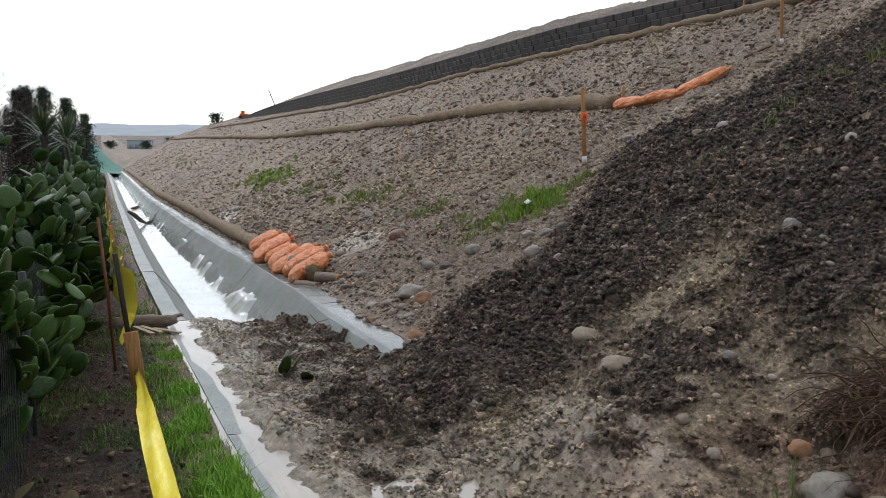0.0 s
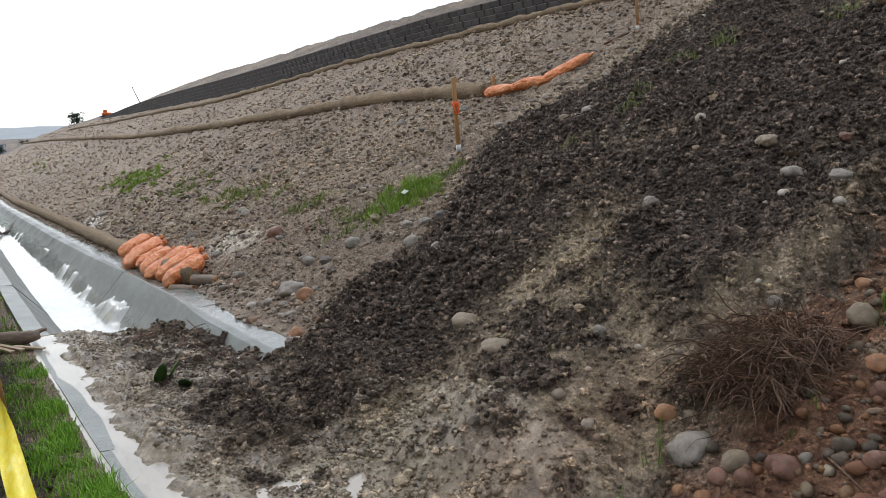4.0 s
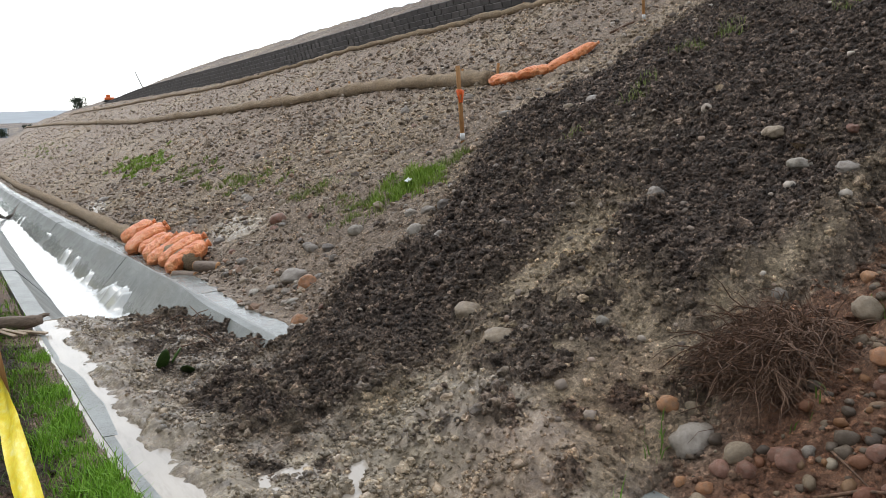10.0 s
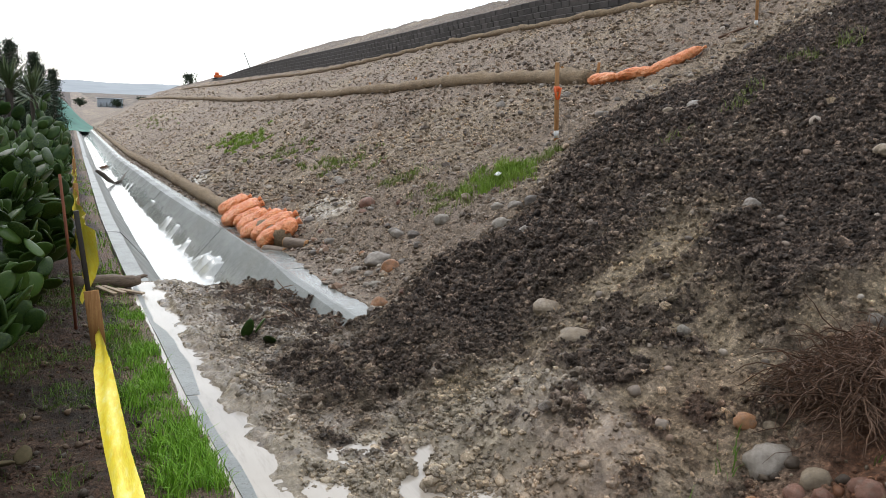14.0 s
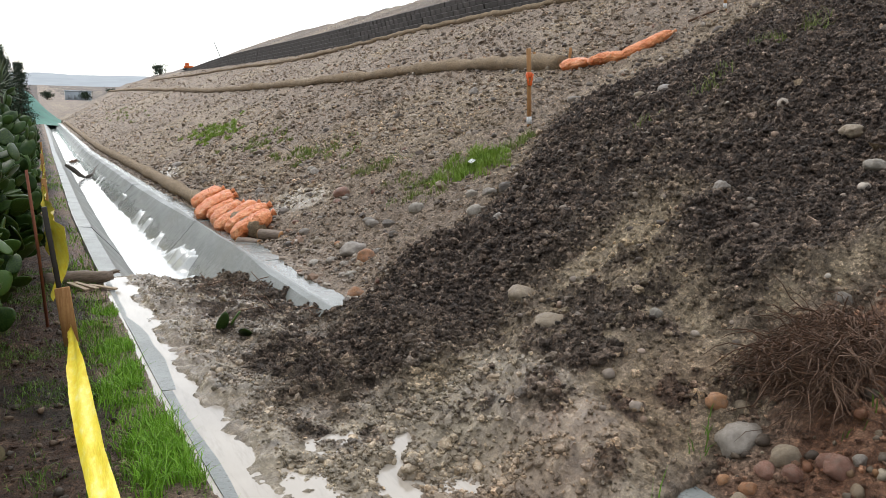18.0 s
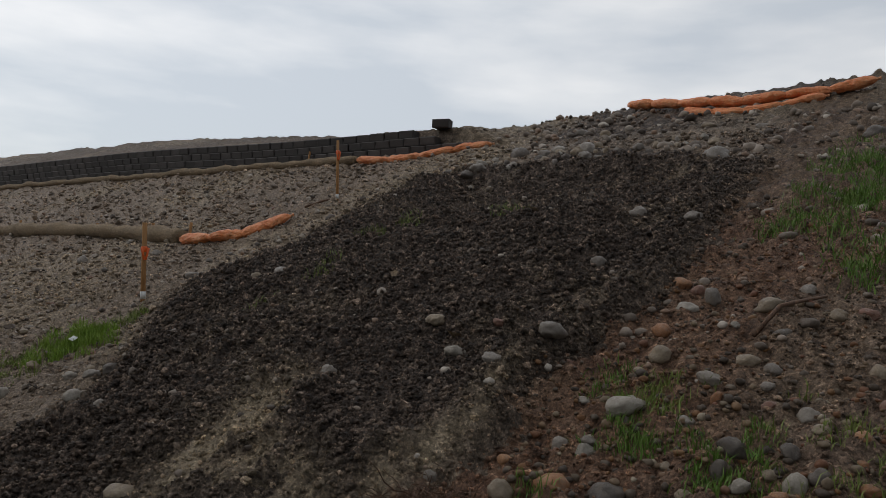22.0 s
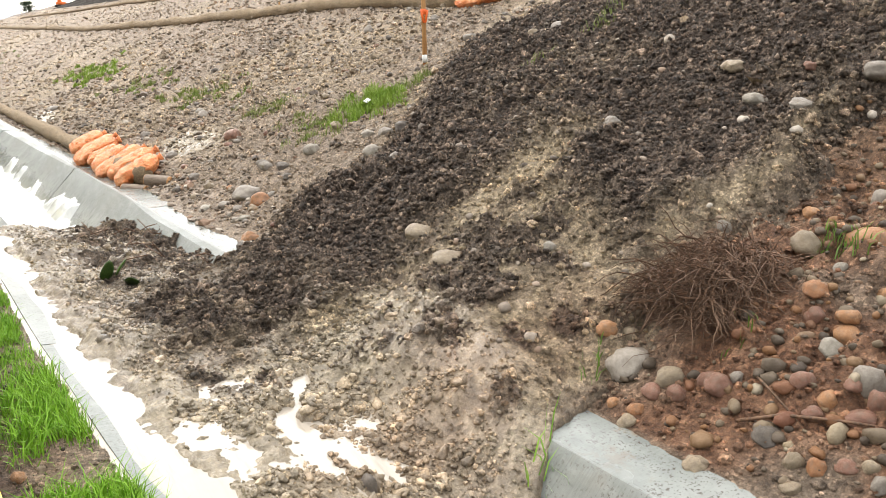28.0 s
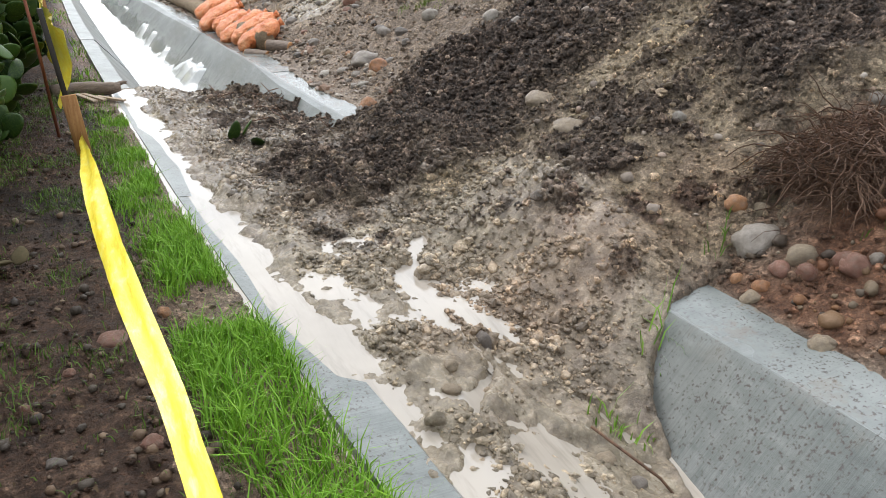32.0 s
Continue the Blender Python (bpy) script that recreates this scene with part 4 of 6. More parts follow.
def stretch_of(line, y0, y1):
    a = np.array(line)
    inner = [tuple(p) for p in line if y0 < p[1] < y1]
    return [(float(np.interp(y0, a[:, 1], a[:, 0])), y0)] + inner + [(float(np.interp(y1, a[:, 1], a[:, 0])), y1)]


for line, cuts, what, radius in ((MID, (10.65, 18.4, 26, 34, 60, 150), "straw wattle across the middle of the stony bank", 0.138),
                                 (UPPER, (11.2, 18.6, 26.2, 36, 60, 95), "straw wattle lying along the foot of the block wall", 0.092),
                                 (LOWER, (10.1, 14.1, 20.2, 28, 45, 100), "muddy straw wattle along the edge of the channel", 0.135)):
    for k in range(len(cuts) - 1):
        wattle(stretch_of(line, cuts[k], cuts[k + 1] + 0.25), radius, 10 + k, what, 0.2 if cuts[k] < 30 else 0.6)


# ---- orange gravel bags ----


def bag_mesh(length, radius, seed, flat=0.75, blunt=3.2):
    """A filled fabric bag: tied, puckered ends and soft dents."""
    rng = random.Random(seed)
    rings, sides = 33, 26
    ph = [rng.uniform(0, 6.28) for _ in range(6)]
    verts, faces = [], []
    for k in range(rings):
        t = k / (rings - 1)
        env = max(0.12, (1 - abs(2 * t - 1) ** blunt) ** 0.5)
        if k in (0, rings - 1):
            env = 0.2
        for s in range(sides):
            a = 2 * math.pi * s / sides
            pucker = 1 + 0.10 * math.sin(7 * a + ph[0]) * abs(2 * t - 1) ** 2
            dent = 1 + 0.07 * math.sin(2 * a + 5 * t + ph[1]) + 0.06 * math.sin(9 * t + ph[2] + a) + 0.03 * math.sin(17 * t + 3 * a + ph[3])
            crease = 1 + 0.10 * noise.noise(Vector((t * 9 + ph[4], math.cos(a) * 2.4, math.sin(a) * 2.4))) - 0.16 * abs(noise.noise(Vector((t * 13 + ph[5], math.cos(a) * 2.2, math.sin(a) * 2.2 + ph[4])))) + 0.05 * noise.noise(Vector((t * 26, math.cos(a) * 5, math.sin(a) * 5 + ph[5])))
            r = radius * env * pucker * dent * crease
            verts.append(((t - 0.5) * length, r * math.cos(a), flat * r * math.sin(a) + flat * radius * 0.82))
    for k in range(rings - 1):
        for s in range(sides):
            a, b = k * sides + s, k * sides + (s + 1) % sides
            faces.append((a, a + sides, b + sides, b))
    faces.append(tuple(range(sides)))
    faces.append(tuple(range(rings * sides - 1, (rings - 1) * sides - 1, -1)))
    return link_mesh("bag", verts, faces, BAG)


def gravel_bag(p, q, radius, seed, label, group, lift=0.0, flat=0.75, blunt=3.2):
    """A bag lying on the land from plan point p to q."""
    a, b = spot(*p, lift), spot(*q, lift)
    d = b - a
    ob = thing("gravel_bag", label, "gravel bag", group)
    rot = d.to_track_quat("X", "Z").to_matrix().to_4x4()
    ob.matrix_world = Matrix.Translation((a + b) / 2 - Vector((0, 0, 0.03))) @ rot
    length = d.length * 1.12
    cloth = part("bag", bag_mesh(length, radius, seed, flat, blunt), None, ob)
    tie, r = bmesh.new(), radius * 0.12
    bmesh.ops.create_cone(tie, cap_ends=True, segments=10, radius1=r, radius2=r * 1.7, depth=0.07, matrix=Matrix.Translation((length / 2 + 0.02, 0, radius * flat * 0.8)) @ Matrix.Rotation(math.pi / 2, 4, "Y"))
    part("tied_end", tie, BAG, cloth, "gathered and tied bag end")
    return ob


def bag_row(points, count, radius, seed, label, group, lift=0.0):
    line = smooth_line(points, 0.05)
    idx = np.linspace(0, len(line) - 1, count + 1).astype(int)
    for k in range(count):
        gravel_bag(line[idx[k]], line[idx[k + 1]], radius, seed + k, label, group, lift)


bag_row([(7.88, 10.62), (7.92, 9.9), (8.0, 9.45), (8.35, 9.25), (8.78, 9.08)], 3, 0.128, 3, "orange fabric gravel bag closing the end of a wattle", "bags at the middle wattle")
bag_row([(12.62, 11.15), (12.8, 10.2), (13.0, 9.3), (13.35, 8.2)], 4, 0.13, 13, "orange fabric gravel bag on the bank near the wall", "bags at the upper wattle")
bag_row([(15.75, 6.2), (15.1, 4.8), (14.62, 3.75), (14.75, 3.0), (15.15, 2.2), (15.45, 1.45)], 7, 0.14, 23, "orange fabric gravel bag high on the bank", "bags at the bank top", 0.10)
bag_row([(14.95, 4.7), (14.45, 3.7), (14.55, 3.0), (14.95, 2.2)], 4, 0.125, 33, "orange fabric gravel bag under other bags", "bags at the bank top")
for k in range(8):
    y = 10.35 + 0.48 * k
    gravel_bag((2.40 + 0.05 * math.sin(k * 2.1), y + 0.10 + 0.05 * math.sin(k * 1.7)), (2.86 + 0.08 * math.sin(k * 1.3), y - 0.06), 0.27 + 0.03 * math.sin(k * 2.9), 50 + k, "small orange gravel bag in a row beside the channel", "bags beside the channel", 0.10 + 0.012 * (k % 2), flat=0.46, blunt=4.4)

# ---- survey stakes ----


def stake(base, top, width, label, group="", flag=None, painted=0.0, thick=0.02):
    base, top = Vector(base), Vector(top)
    d = top - base
    ob = thing("wooden_stake", label, "stake", group)
    ob.matrix_world = Matrix.Translation(base) @ d.to_track_quat("Z", "X").to_matrix().to_4x4()
    h = d.length
    bm = bmesh.new()
    box(bm, (width, thick, h + 0.15), Matrix.Translation((0, 0, h / 2 - 0.075)), 0.002)
    lath = part("lath", bm, STAKE_WOOD, ob)
    if flag:
        bm = bmesh.new()
        box(bm, (width * 1.25, thick * 1.7, 0.07), Matrix.Translation((0, 0, h * flag)), 0.004)
        for s in (-1, 1):
            box(bm, (0.03, 0.006, 0.16), Matrix.Translation((s * width * 0.5, -thick, h * flag - 0.06)) @ Matrix.Rotation(0.25 * s, 4, "Y"), 0.001)
        part("flagging", bm, FLAG, lath, "orange flagging tape tied round it")
    if painted:
        bm = bmesh.new()
        box(bm, (width * 1.04, thick * 1.15, painted), Matrix.Translation((0, 0, painted / 2 + 0.02)))
        part("white_mark", bm, WHITE, lath, "white painted foot")
    return ob


s1 = spot(5.88, 8.56)
stake(s1, s1 + Vector((-0.07, 0.0, 1.0)), 0.062, "wooden survey stake with orange flagging on the bank", "survey stakes", 0.66, 0.10)
s2 = spot(9.98, 9.2)
stake(s2, s2 + Vector((-0.10, 0.0, 1.05)), 0.055, "weathered survey stake with red flagging higher on the bank", "survey stakes", 0.8, 0.08)
for x, y, h in ((8.45, 14.2, 0.26), (8.35, 12.2, 0.24), (8.1, 10.75, 0.30), (8.6, 17.6, 0.28), (8.65, 19.7, 0.26), (8.6, 23.2, 0.26), (13.1, 13.2, 0.3), (13.2, 16.4, 0.3)):
    b = spot(x, y)
    stake(b, b + Vector((0.02, 0, h)), 0.045, "short wooden peg holding a wattle", "wattle pegs", thick=0.03)
for x, y, dx in ((2.66, 9.72, 0.16), (2.44, 10.0, 0.14)):
    p = spot(x, y, 0.05)
    ob = thing("wood_offcut", "short round of fresh-cut wood on the mud", "wood")
    ob.location = p
    vv, ff = tube_arrays([(-0.16, 0, 0), (0, 0.01, 0), (0.18, 0, 0)], [0.07, 0.075, 0.07], 12, 1, 0.06, caps=False)
    part("bark", link_mesh("bark", vv, ff, LOG_WOOD), None, ob)
    for s in (-0.16, 0.18):
        bm = bmesh.new()
        bmesh.ops.create_cone(bm, cap_ends=True, segments=12, radius1=0.069, radius2=0.069, depth=0.012, matrix=Matrix.Translation((s, 0, 0)) @ Matrix.Rotation(math.pi / 2, 4, "Y"))
        part("cut_face", bm, CUT_WOOD, ob, "orange-brown cut face")
    ob.rotation_euler = (0, 0, -0.9)

# ---- path side: tape, posts, fence, cactus ----
post = spot(0.15, 5.76)
tp = thing("marker_post", "dark steel post with a wooden board tied to its foot", "post", at=post)
bm = bmesh.new()
box(bm, (0.035, 0.03, 1.1), Matrix.Translation((-0.045, 0.02, 0.45)) @ Matrix.Rotation(-0.10, 4, "Y"), 0.003)
part("steel_post", bm, DARK_STEEL, tp)
bm = bmesh.new()
box(bm, (0.10, 0.022, 0.46), Matrix.Translation((-0.005, -0.02, 0.20)) @ Matrix.Rotation(-0.09, 4, "Y"), 0.004)
part("board", bm, STAKE_WOOD, tp, "orange-brown wooden board")
rod_b = spot(0.02, 6.3)
rod = solo("rusty_rod", tube("rusty_rod", [rod_b - Vector((0, 0, 0.1)), rod_b + Vector((-0.03, 0.05, 0.6)), rod_b + Vector((-0.07, 0.12, 1.2))], [0.012, 0.012, 0.011], RUST, 8), "thin rusty steel rod leaning in the path", "rod")
for y, h in ((10.6, 0.85), (17.5, 0.9), (26, 0.9)):
    b = spot(0.10, y)
    stake(b, b + Vector((-0.04, 0, h)), 0.06, "wooden stake holding yellow tape beside the path", "tape stakes")


def ribbon(points, widths, leans, seed):
    """Tape through points; leans: how far each cross line leans from upright, in degrees towards +x."""
    n = 6
    line = np.array(points, float)
    dist = np.r_[0, np.cumsum(np.linalg.norm(np.diff(line, axis=0), axis=1))]
    rng = random.Random(seed)
    verts, faces = [], []
    rows = int(dist[-1] / 0.06)
    for r in range(rows + 1):
        s = dist[-1] * r / rows
        p = Vector([np.interp(s, dist, line[:, k]) for k in range(3)])
        w, a = float(np.interp(s, dist, widths)), radians(float(np.interp(s, dist, leans)))
        a += 0.12 * math.sin(s * 3.1 + seed) + 0.06 * math.sin(s * 9.3)
        for c in range(n):
            v = (c / (n - 1) - 0.5) * w
            fold = 0.10 * w * math.sin(s * 1.3 + seed) + 0.05 * w
            crease = fold * (1 - abs(2 * c / (n - 1) - 1)) + 0.004 * math.sin(c * 1.9 + s * 2.3 + seed) + rng.uniform(-0.002, 0.002)
            verts.append(p + Vector((math.sin(a) * v + crease * math.cos(a), 0, math.cos(a) * v - crease * math.sin(a))))
    for r in range(rows):
        for c in range(n - 1):
            o = r * n + c
            faces.append((o, o + 1, o + n + 1, o + n))
    return link_mesh("tape", verts, faces, TAPE)


g = lambda x, y, h: tuple(spot(x, y, h))
tape = thing("barrier_tape", "yellow plastic barrier tape strung loosely along the path", "tape")
part("near_run", ribbon([(0.15, 5.72, -0.10), (0.152, 5.1, 0.0), (0.145, 4.4, 0.10), (0.142, 3.25, 0.27), (0.146, 2.6, 0.36), (0.158, 2.0, 0.455), (0.178, 1.35, 0.555), (0.178, 0.95, 0.61), (0.16, -0.4, 0.8), (0.14, -2.0, 0.98)], [0.06, 0.072, 0.096, 0.096, 0.09, 0.078, 0.058, 0.052, 0.052, 0.052], [20, 40, 62, 68, 70, 68, 62, 62, 60, 55], 1), None, tape)
part("hanging_run", ribbon([(0.115, 5.79, 0.34), (0.10, 6.3, 0.34), (0.08, 7.5, 0.34), (0.05, 9.0, 0.31), (0.03, 10.5, 0.28)], [0.52, 0.48, 0.34, 0.24, 0.18], [6, 8, 8, 10, 12], 2), None, tape)
part("far_run", ribbon([(0.03, 10.5, 0.26), (0.04, 14, -0.10), (0.08, 17.5, -0.12), (0.05, 22, -0.5), (0.06, 26, -0.4)], [0.22, 0.26, 0.2, 0.2, 0.12], [8, 20, 10, 25, 10], 3), None, tape)

FENCE_X = -0.46
fence = thing("wire_fence", "chain-link fence overgrown by cactus beside the path", "fence", kind="structure")
for k in range(9):
    y = -1.0 + 3.0 * k
    b = Vector((FENCE_X, y, -FALL * y))
    part("fence_post", tube("fence_post", [b - Vector((0, 0, 0.2)), b + Vector((0, 0, 1.0))], [0.022, 0.022], WIRE, 8), None, fence)
wv, wf = [], []
for k in range(-34, 150):
    for s in (-1, 1):
        y0 = 0.0 + 0.08 * k
        a, b = [y0, 0.02], [y0 + s * 0.95, 0.97]
        if max(a[1], b[1]) < 0 or min(y0, y0 + s * 0.95) < 0.5 or max(y0, y0 + s * 0.95) > 9.5:
            continue
        p = Vector((FENCE_X + 0.003 * s, a[0], a[1] - FALL * a[0]))
        q = Vector((FENCE_X + 0.003 * s, b[0], b[1] - FALL * b[0]))
        v, f = tube_arrays([p, q], [0.0016, 0.0016], 3, caps=False)
        o = len(wv)
        wv += v
        wf += [tuple(o + i for i in t) for t in f]
mesh_part = part("wire_mesh", link_mesh("wire_mesh", wv, wf, WIRE), None, fence, "grey diamond wire mesh")


def pad_arrays(rings=7, sides=12):
    """A cactus pad standing on its foot, 1 high: egg-shaped, thick in the middle, rounded at the rim."""
    verts, faces = [(0, 0, 0)], []
    for k in range(1, rings):
        t = k / rings
        w = 0.36 * math.sin(math.pi * t ** 0.78) ** 0.62
        for s in range(sides):
            a = 2 * math.pi * s / sides
            verts.append((w * math.cos(a), 0.075 * math.sin(a) * math.sin(math.pi * t) ** 0.5, t))
    verts.append((0, 0, 1.0))
    top = len(verts) - 1
    for s in range(sides):
        faces.append((0, 1 + (s + 1) % sides, 1 + s))
        faces.append((top, top - sides + s, top - sides + (s + 1) % sides))
    for k in range(rings - 2):
        for s in range(sides):
            a, b = 1 + k * sides + s, 1 + k * sides + (s + 1) % sides
            faces.append((a, b, b + sides, a + sides))
    return np.array(verts), faces


PAD_V, PAD_F = pad_arrays(8, 14)
PAD_LOW, PAD_LOW_F = pad_arrays(4, 7)
PAD_MESHES = []
for seed in range(4):
    rs = np.random.default_rng(seed)
    v = PAD_V.copy()
    v[:, 1] += 0.10 * (v[:, 2] - 0.3) ** 2 * rs.choice([-1, 1]) + 0.05 * v[:, 0] * rs.uniform(-1, 1)
    v[:, 0] *= rs.uniform(0.85, 1.15)
    v += rs.uniform(-0.012, 0.012, v.shape)
    PAD_MESHES.append((v, link_mesh("pad", [tuple(p) for p in v], PAD_F, PAD)))


def grow_pads(rng, base, count, tall, lean, x_max):
    """Poses of pads that grow out of one another."""
    poses, tips = [], []
    for k in range(5):
        d = Vector((rng.uniform(-0.5, 0.6), rng.uniform(-0.7, 0.7), rng.uniform(0.6, 1.2))).normalized()
        tips.append((base + Vector((rng.uniform(-0.3, 0.3), rng.uniform(-0.45, 0.45), -0.04)), d, 0))
    tries = 0
    while len(poses) < count and tips and tries < 6000:
        tries += 1
        p, d, level = tips.pop(rng.randrange(len(tips)))
        size = rng.uniform(0.16, 0.28) * (1 - 0.02 * level)
        yaw = rng.uniform(0, math.pi)
        m = Matrix.Translation(p) @ d.to_track_quat("Z", "X").to_matrix().to_4x4() @ Matrix.Rotation(yaw, 4, "Z") @ Matrix.Scale(size, 4)
        tip = p + d * size
        if tip.x > x_max or tip.x < -1.7 or tip.z > base.z + tall or tip.z < base.z - 0.05:
            tips.append((p, Vector((rng.uniform(-0.7, 0.5), rng.uniform(-0.7, 0.7), rng.uniform(0.0, 1.1))).normalized(), level))
            continue
        poses.append(m)
        for c in range(rng.choice((2, 2, 3, 3, 4))):
            nd = (d + Vector((rng.uniform(-0.8, 0.95), rng.uniform(-0.9, 0.9), rng.uniform(-0.3, 0.7)))).normalized()
            side = m.to_3x3() @ Vector((rng.uniform(-0.25, 0.25), 0, rng.uniform(0.72, 0.97)))
            tips.append((p + side, nd, level + 1))
    return poses


def cactus(y, x, count, tall, seed, split, x_max):
    rng = random.Random(seed)
    base = spot(x, y)
    ob = thing("prickly_pear", "dense dark green prickly pear growing through the fence", "cactus", "cactus hedge", at=base)
    poses = grow_pads(rng, base, count, tall, 0.2, x_max)
    inv = Matrix.Translation(base).inverted()
    if split:
        for m in poses:
            p = part("pad", rng.choice(PAD_MESHES)[1], None, ob)
            p.matrix_local = inv @ m
    else:
        verts, faces = [], []
        for m in poses:
            v = PAD_LOW if y > 8.5 else rng.choice(PAD_MESHES)[0]
            m = np.array(inv @ m)
            o = len(verts)
            verts += [tuple(q) for q in v @ m[:3, :3].T + m[:3, 3]]
            faces += [tuple(o + i for i in f) for f in (PAD_LOW_F if y > 8.5 else PAD_F)]
        part("growth", link_mesh("growth", verts, faces, PADS), None, ob, "crowded overlapping pads")["kind"] = "stuff"


HEDGE = [(3.4, -0.90, 130, 1.2, True, -0.50), (4.3, -0.80, 190, 1.6, True, -0.30), (5.3, -0.68, 230, 2.0, True, -0.12), (6.2, -0.62, 230, 2.05, True, -0.05), (7.0, -0.56, 220, 2.1, True, 0.03), (7.8, -0.60, 270, 2.35, False, 0.03), (8.8, -0.6, 290, 2.4, False, 0.04), (1.6, -1.0, 100, 1.0, False, -0.58), (2.5, -1.0, 120, 1.2, False, -0.54), (8.6, -1.15, 480, 2.25, False, -0.35), (9.5, -1.2, 480, 2.3, False, -0.3), (10.6, -1.25, 480, 2.4, False, -0.3), (7.4, -1.1, 330, 1.95, False, -0.4)]
for k, row in enumerate(HEDGE):
    cactus(row[0], row[1], row[2], row[3], 300 + k, row[4], row[5])
y = 10.2
k = 0
while y < 62:
    cactus(y, -0.75, 260 if y < 25 else 150, 2.35 + 0.35 * math.sin(k * 1.7), 400 + k, False, 0.0 + 0.05 * math.sin(k * 2.3))
    y += 1.25 + 0.03 * y
    k += 1

# ---- trees behind the hedge ----


def foliage(rng, centres, size, count, spread, material, name="crown"):
    """Many small leaf blades round the given clump centres."""
    verts, faces = [], []
    for c in centres:
        for _ in range(count):
            d = Vector((rng.gauss(0, 1), rng.gauss(0, 1), rng.gauss(0, 0.8)))
            p = Vector(c) + d * spread * 0.5
            u = Vector((rng.gauss(0, 1), rng.gauss(0, 1), rng.gauss(0.4, 1))).normalized() * size * rng.uniform(0.6, 1.5)
            w = u.cross(Vector((rng.gauss(0, 1), rng.gauss(0, 1), rng.gauss(0, 1)))).normalized() * size * 0.35
            o = len(verts)
            verts += [p, p + u * 0.5 + w, p + u, p + u * 0.5 - w]
            faces.append((o, o + 1, o + 2, o + 3))
    return link_mesh(name, verts, faces, material)


def conifer(x, y, tall, wide, seed, material, label, slim=1.0):
    rng = random.Random(seed)
    base = spot(x, y)
    ob = thing("conifer", label, "tree", "trees behind the hedge", at=base)
    bole = part("trunk", tube("trunk", [(0, 0, -0.2), (0.03, 0, tall * 0.5), (0, 0.02, tall * 0.97)], [0.10 * tall / 4, 0.06 * tall / 4, 0.012], BARK, 8), None, ob)
    centres = []
    lv, lf = [], []
    levels = int(tall * 4.5)
    for k in range(levels):
        t = 0.12 + 0.88 * k / levels
        reach = wide * (1 - t) ** 0.8 * rng.uniform(0.55, 1.15) + 0.08
        for b in range(5):
            a = rng.uniform(0, 6.28)
            tip = Vector((math.cos(a) * reach, math.sin(a) * reach, tall * t + reach * 0.35))
            v, f = tube_arrays([(0, 0, tall * t), tip], [0.018, 0.006], 4, caps=False)
            o = len(lv)
            lv += v
            lf += [tuple(o + i for i in q) for q in f]
            for s in (0.35, 0.7, 1.0):
                centres.append(Vector((0, 0, tall * t)).lerp(tip, s))
    part("limbs", link_mesh("limbs", lv, lf, BARK), None, bole)["kind"] = "stuff"
    part("crown", foliage(rng, centres, 0.075 * tall / 5, 30, 0.26 * wide, material), None, ob)


conifer(-2.45, 30, 4.3, 0.8, 1, BRONZE, "dark bronze-coloured conifer behind the hedge")
conifer(-2.75, 36, 4.9, 1.1, 2, NEEDLE, "dark green slender conifer behind the hedge")
conifer(-2.2, 39, 5.2, 1.0, 3, NEEDLE, "dark green slender conifer behind the hedge")
conifer(-1.45, 42, 5.0, 0.9, 4, NEEDLE, "dark green slender conifer behind the hedge")
conifer(-0.75, 46, 4.5, 0.8, 5, NEEDLE, "low dark conifer at the end of the hedge")
conifer(-1.6, 52, 5.0, 1.2, 6, NEEDLE, "dark green bushy conifer at the end of the hedge")
conifer(-3.2, 33, 3.9, 1.3, 7, BRONZE, "dark bronze-coloured conifer behind the hedge")


def bare_tree(x, y, tall, seed):
    rng = random.Random(seed)
    base = spot(x, y)
    ob = thing("bare_tree", "leafless grey tree with fine twigs", "tree", "trees behind the hedge", at=base)
    part("trunk", tube("trunk", [(0, 0, -0.2), (0.1, 0, tall * 0.35), (0.05, 0.1, tall * 0.6)], [0.12, 0.09, 0.05], BARK, 8), None, ob)
    v, f = [], []

    def branch(p, d, length, r, level):
        q = p + d * length
        a, b = tube_arrays([p, p.lerp(q, 0.5) + Vector((rng.gauss(0, 0.03), rng.gauss(0, 0.03), 0)), q], [r, r * 0.8, r * 0.55], 4, caps=False)
        o = len(v)
        v.extend(a)
        f.extend(tuple(o + i for i in t) for t in b)
        if level:
            for _ in range(3):
                branch(p.lerp(q, rng.uniform(0.5, 1)), (d + Vector((rng.gauss(0, 0.5), rng.gauss(0, 0.5), rng.gauss(0.15, 0.3)))).normalized(), length * 0.68, r * 0.5, level - 1)

    for k in range(5):
        branch(Vector((0.05, 0.05, tall * (0.3 + 0.07 * k))), Vector((rng.gauss(0, 0.6), rng.gauss(0, 0.6), 0.9)).normalized(), tall * 0.27, 0.035, 4)
    part("branches", link_mesh("branches", v, f, BARK), None, ob)


bare_tree(-3.0, 27, 4.7, 9)


